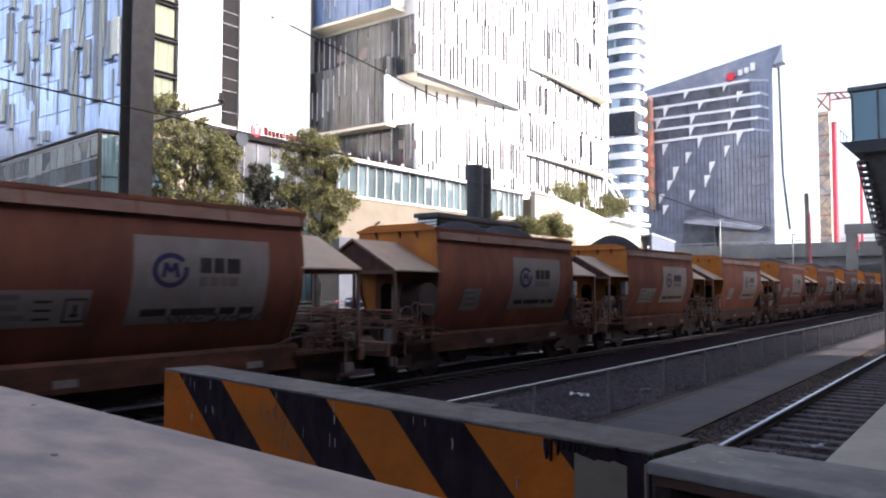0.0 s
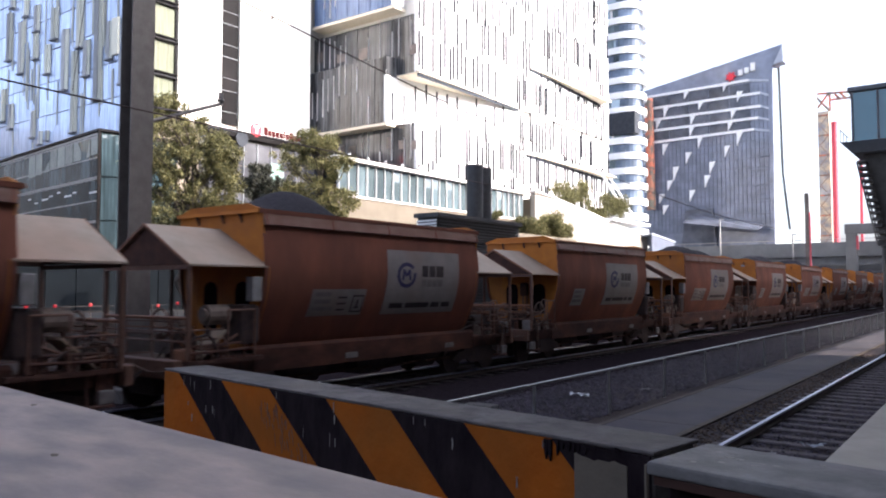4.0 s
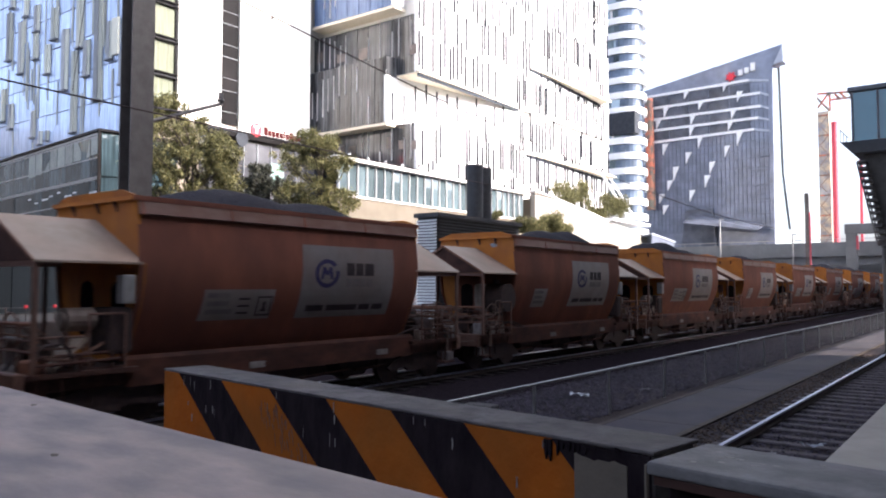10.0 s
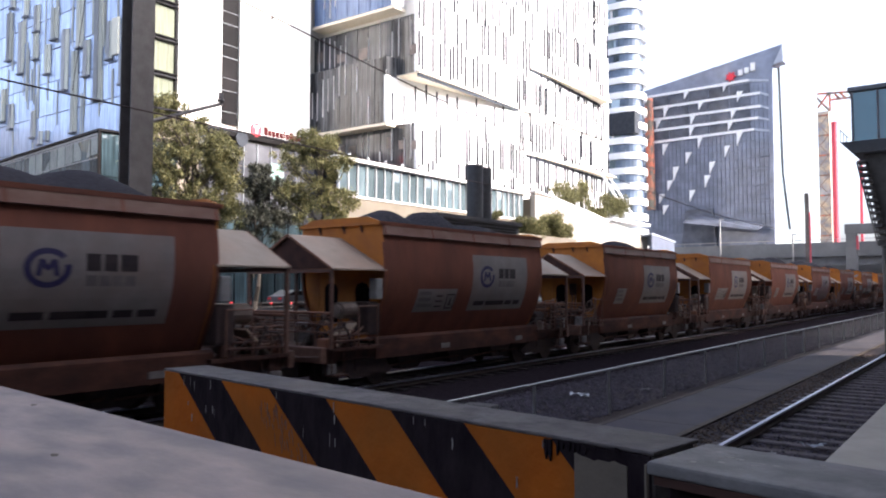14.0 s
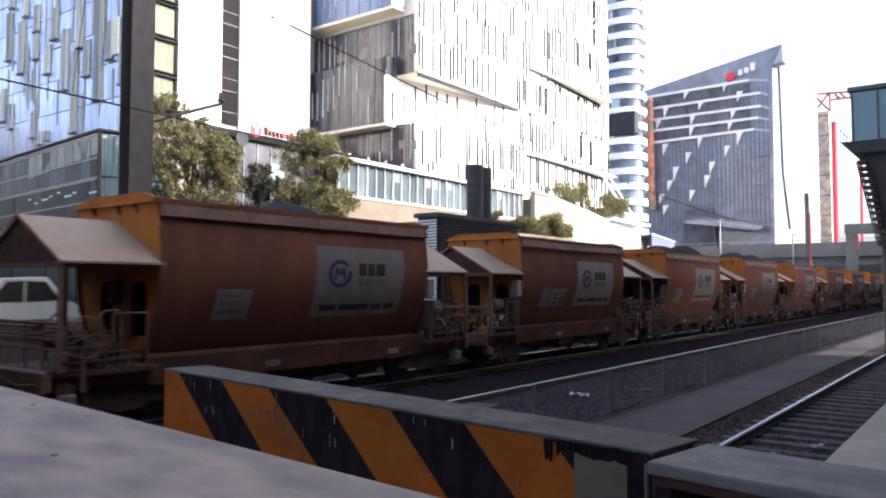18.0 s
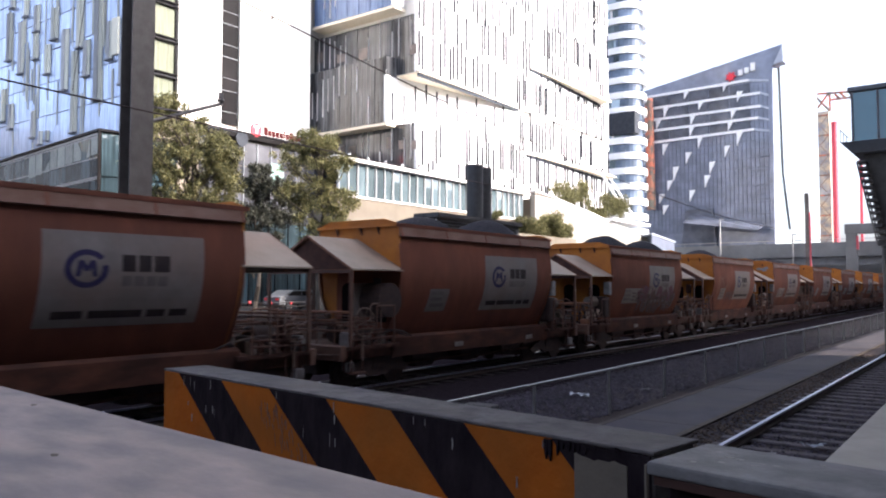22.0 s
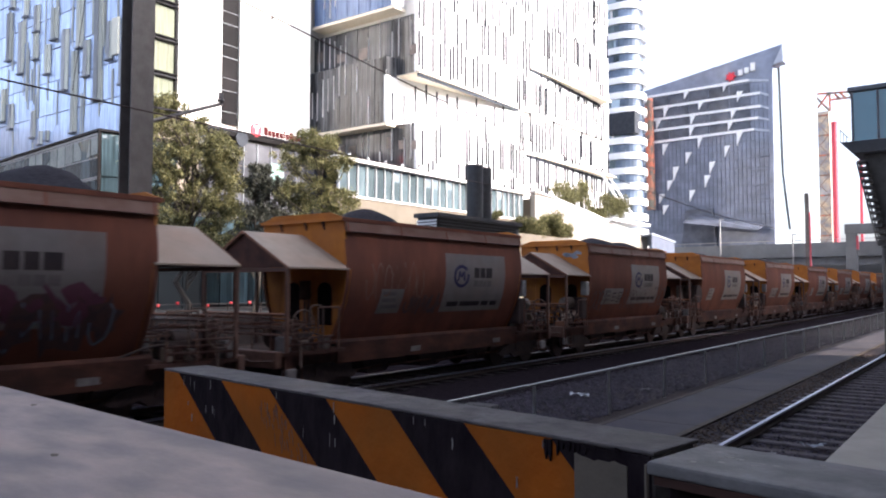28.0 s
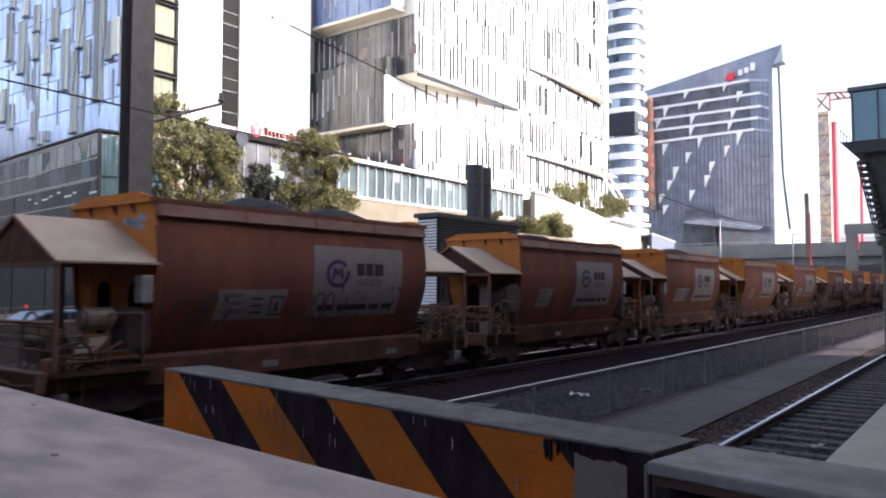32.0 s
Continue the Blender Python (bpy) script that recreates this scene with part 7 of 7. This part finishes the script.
# body colours darkened to carry the street's shade; the second car is white
CARS = (
    (car((0.055, 0.042, 0.085), "dark purple car driving on the road behind the railway"), -34.5, -16.0, 1.2, 20.0),
    (car((0.11, 0.112, 0.12), "white car driving on the road behind the railway, darkened for shade"), -45.5, 17.0, 12.5, 23.1),
    (car((0.17, 0.185, 0.185), "pale van driving on the road behind the railway", 1.45), -31.5, -9.8, 17.4, 20.1),
    (car((0.12, 0.125, 0.135), "silver hatchback driving on the road behind the railway"), -42.8, 15.0, 20.6, 22.0),
    (car((0.03, 0.045, 0.085), "dark blue car driving on the road behind the railway"), -25.0, -10.4, 20.2, 13.3),
    (car((0.035, 0.055, 0.10), "blue car driving on the road behind the railway"), -25.0, -8.0, 31.8, 14.2),
)


# ---------------------------------------------------------------- what moves
PASSED = ((0, -0.9115), (1, -0.546), (2, -0.1796), (3.5, 0.3715), (5.5, 1.1089), (8, 2.0341), (11, 3.1477), (14.5, 4.4478),
          (16.5, 5.1893), (19, 6.1126), (22, 7.2122), (25.5, 8.4776), (27.5, 9.1892), (30, 10.0638), (32, 10.7495))
END_Y = HALF + 0.1          # rim corner at the far end of a wagon
OFFSET = 0.0               # along-track place of the rim corner when the count of passed wagons equals its number


def passed_at(t):
    for (t0, p0), (t1, p1) in zip(PASSED, PASSED[1:]):
        if t <= t1:
            return p0 + (p1 - p0) * (t - t0) / (t1 - t0)
    return PASSED[-1][1]


TURNS = [(k / 10, passed_at(k / 10)) for k in range(321)]


def motions():
    for c, x, speed, t_seen, y_seen in CARS:
        if speed < 0:
            walk(c, [(t, pose(x, y_seen + speed * (t - t_seen), 0.45 if x > -27 else 1.0)) for t in (0.0, 16.0, 32.0)])
        else:                       # drives away from the camera and halts before the office block
            t_slow = t_seen + (33.0 - y_seen) / speed
            rows = [(t, pose(x, y_seen + speed * (t - t_seen), 1.0, 0, 0, 180)) for t in (0.0, t_seen - 4, t_seen - 2, t_seen - 1, t_seen, t_slow)]
            rows += [(t_slow + 1.0, pose(x, 33.0 + speed * 0.55, 1.0, 0, 0, 180)), (t_slow + 2.0, pose(x, 33.0 + speed * 0.7, 1.0, 0, 0, 180)),
                     (32.0, pose(x, 33.0 + speed * 0.7, 1.0, 0, 0, 180))]
            walk(c, rows)
    for n, w in enumerate(WAGONS):
        walk(w, [(t, pose(TRACK_X, OFFSET + (n - p) * LEN - END_Y, 0.2)) for t, p in PASSED])
        for b in w.children:
            for ws in b.children:
                if ws.name.startswith("wheelset"):
                    y = ws.location.y
                    walk(ws, [(t, pose(0, y, 0.43, math.degrees(run * LEN / 0.425), 0, 0)) for t, run in TURNS])


motions()
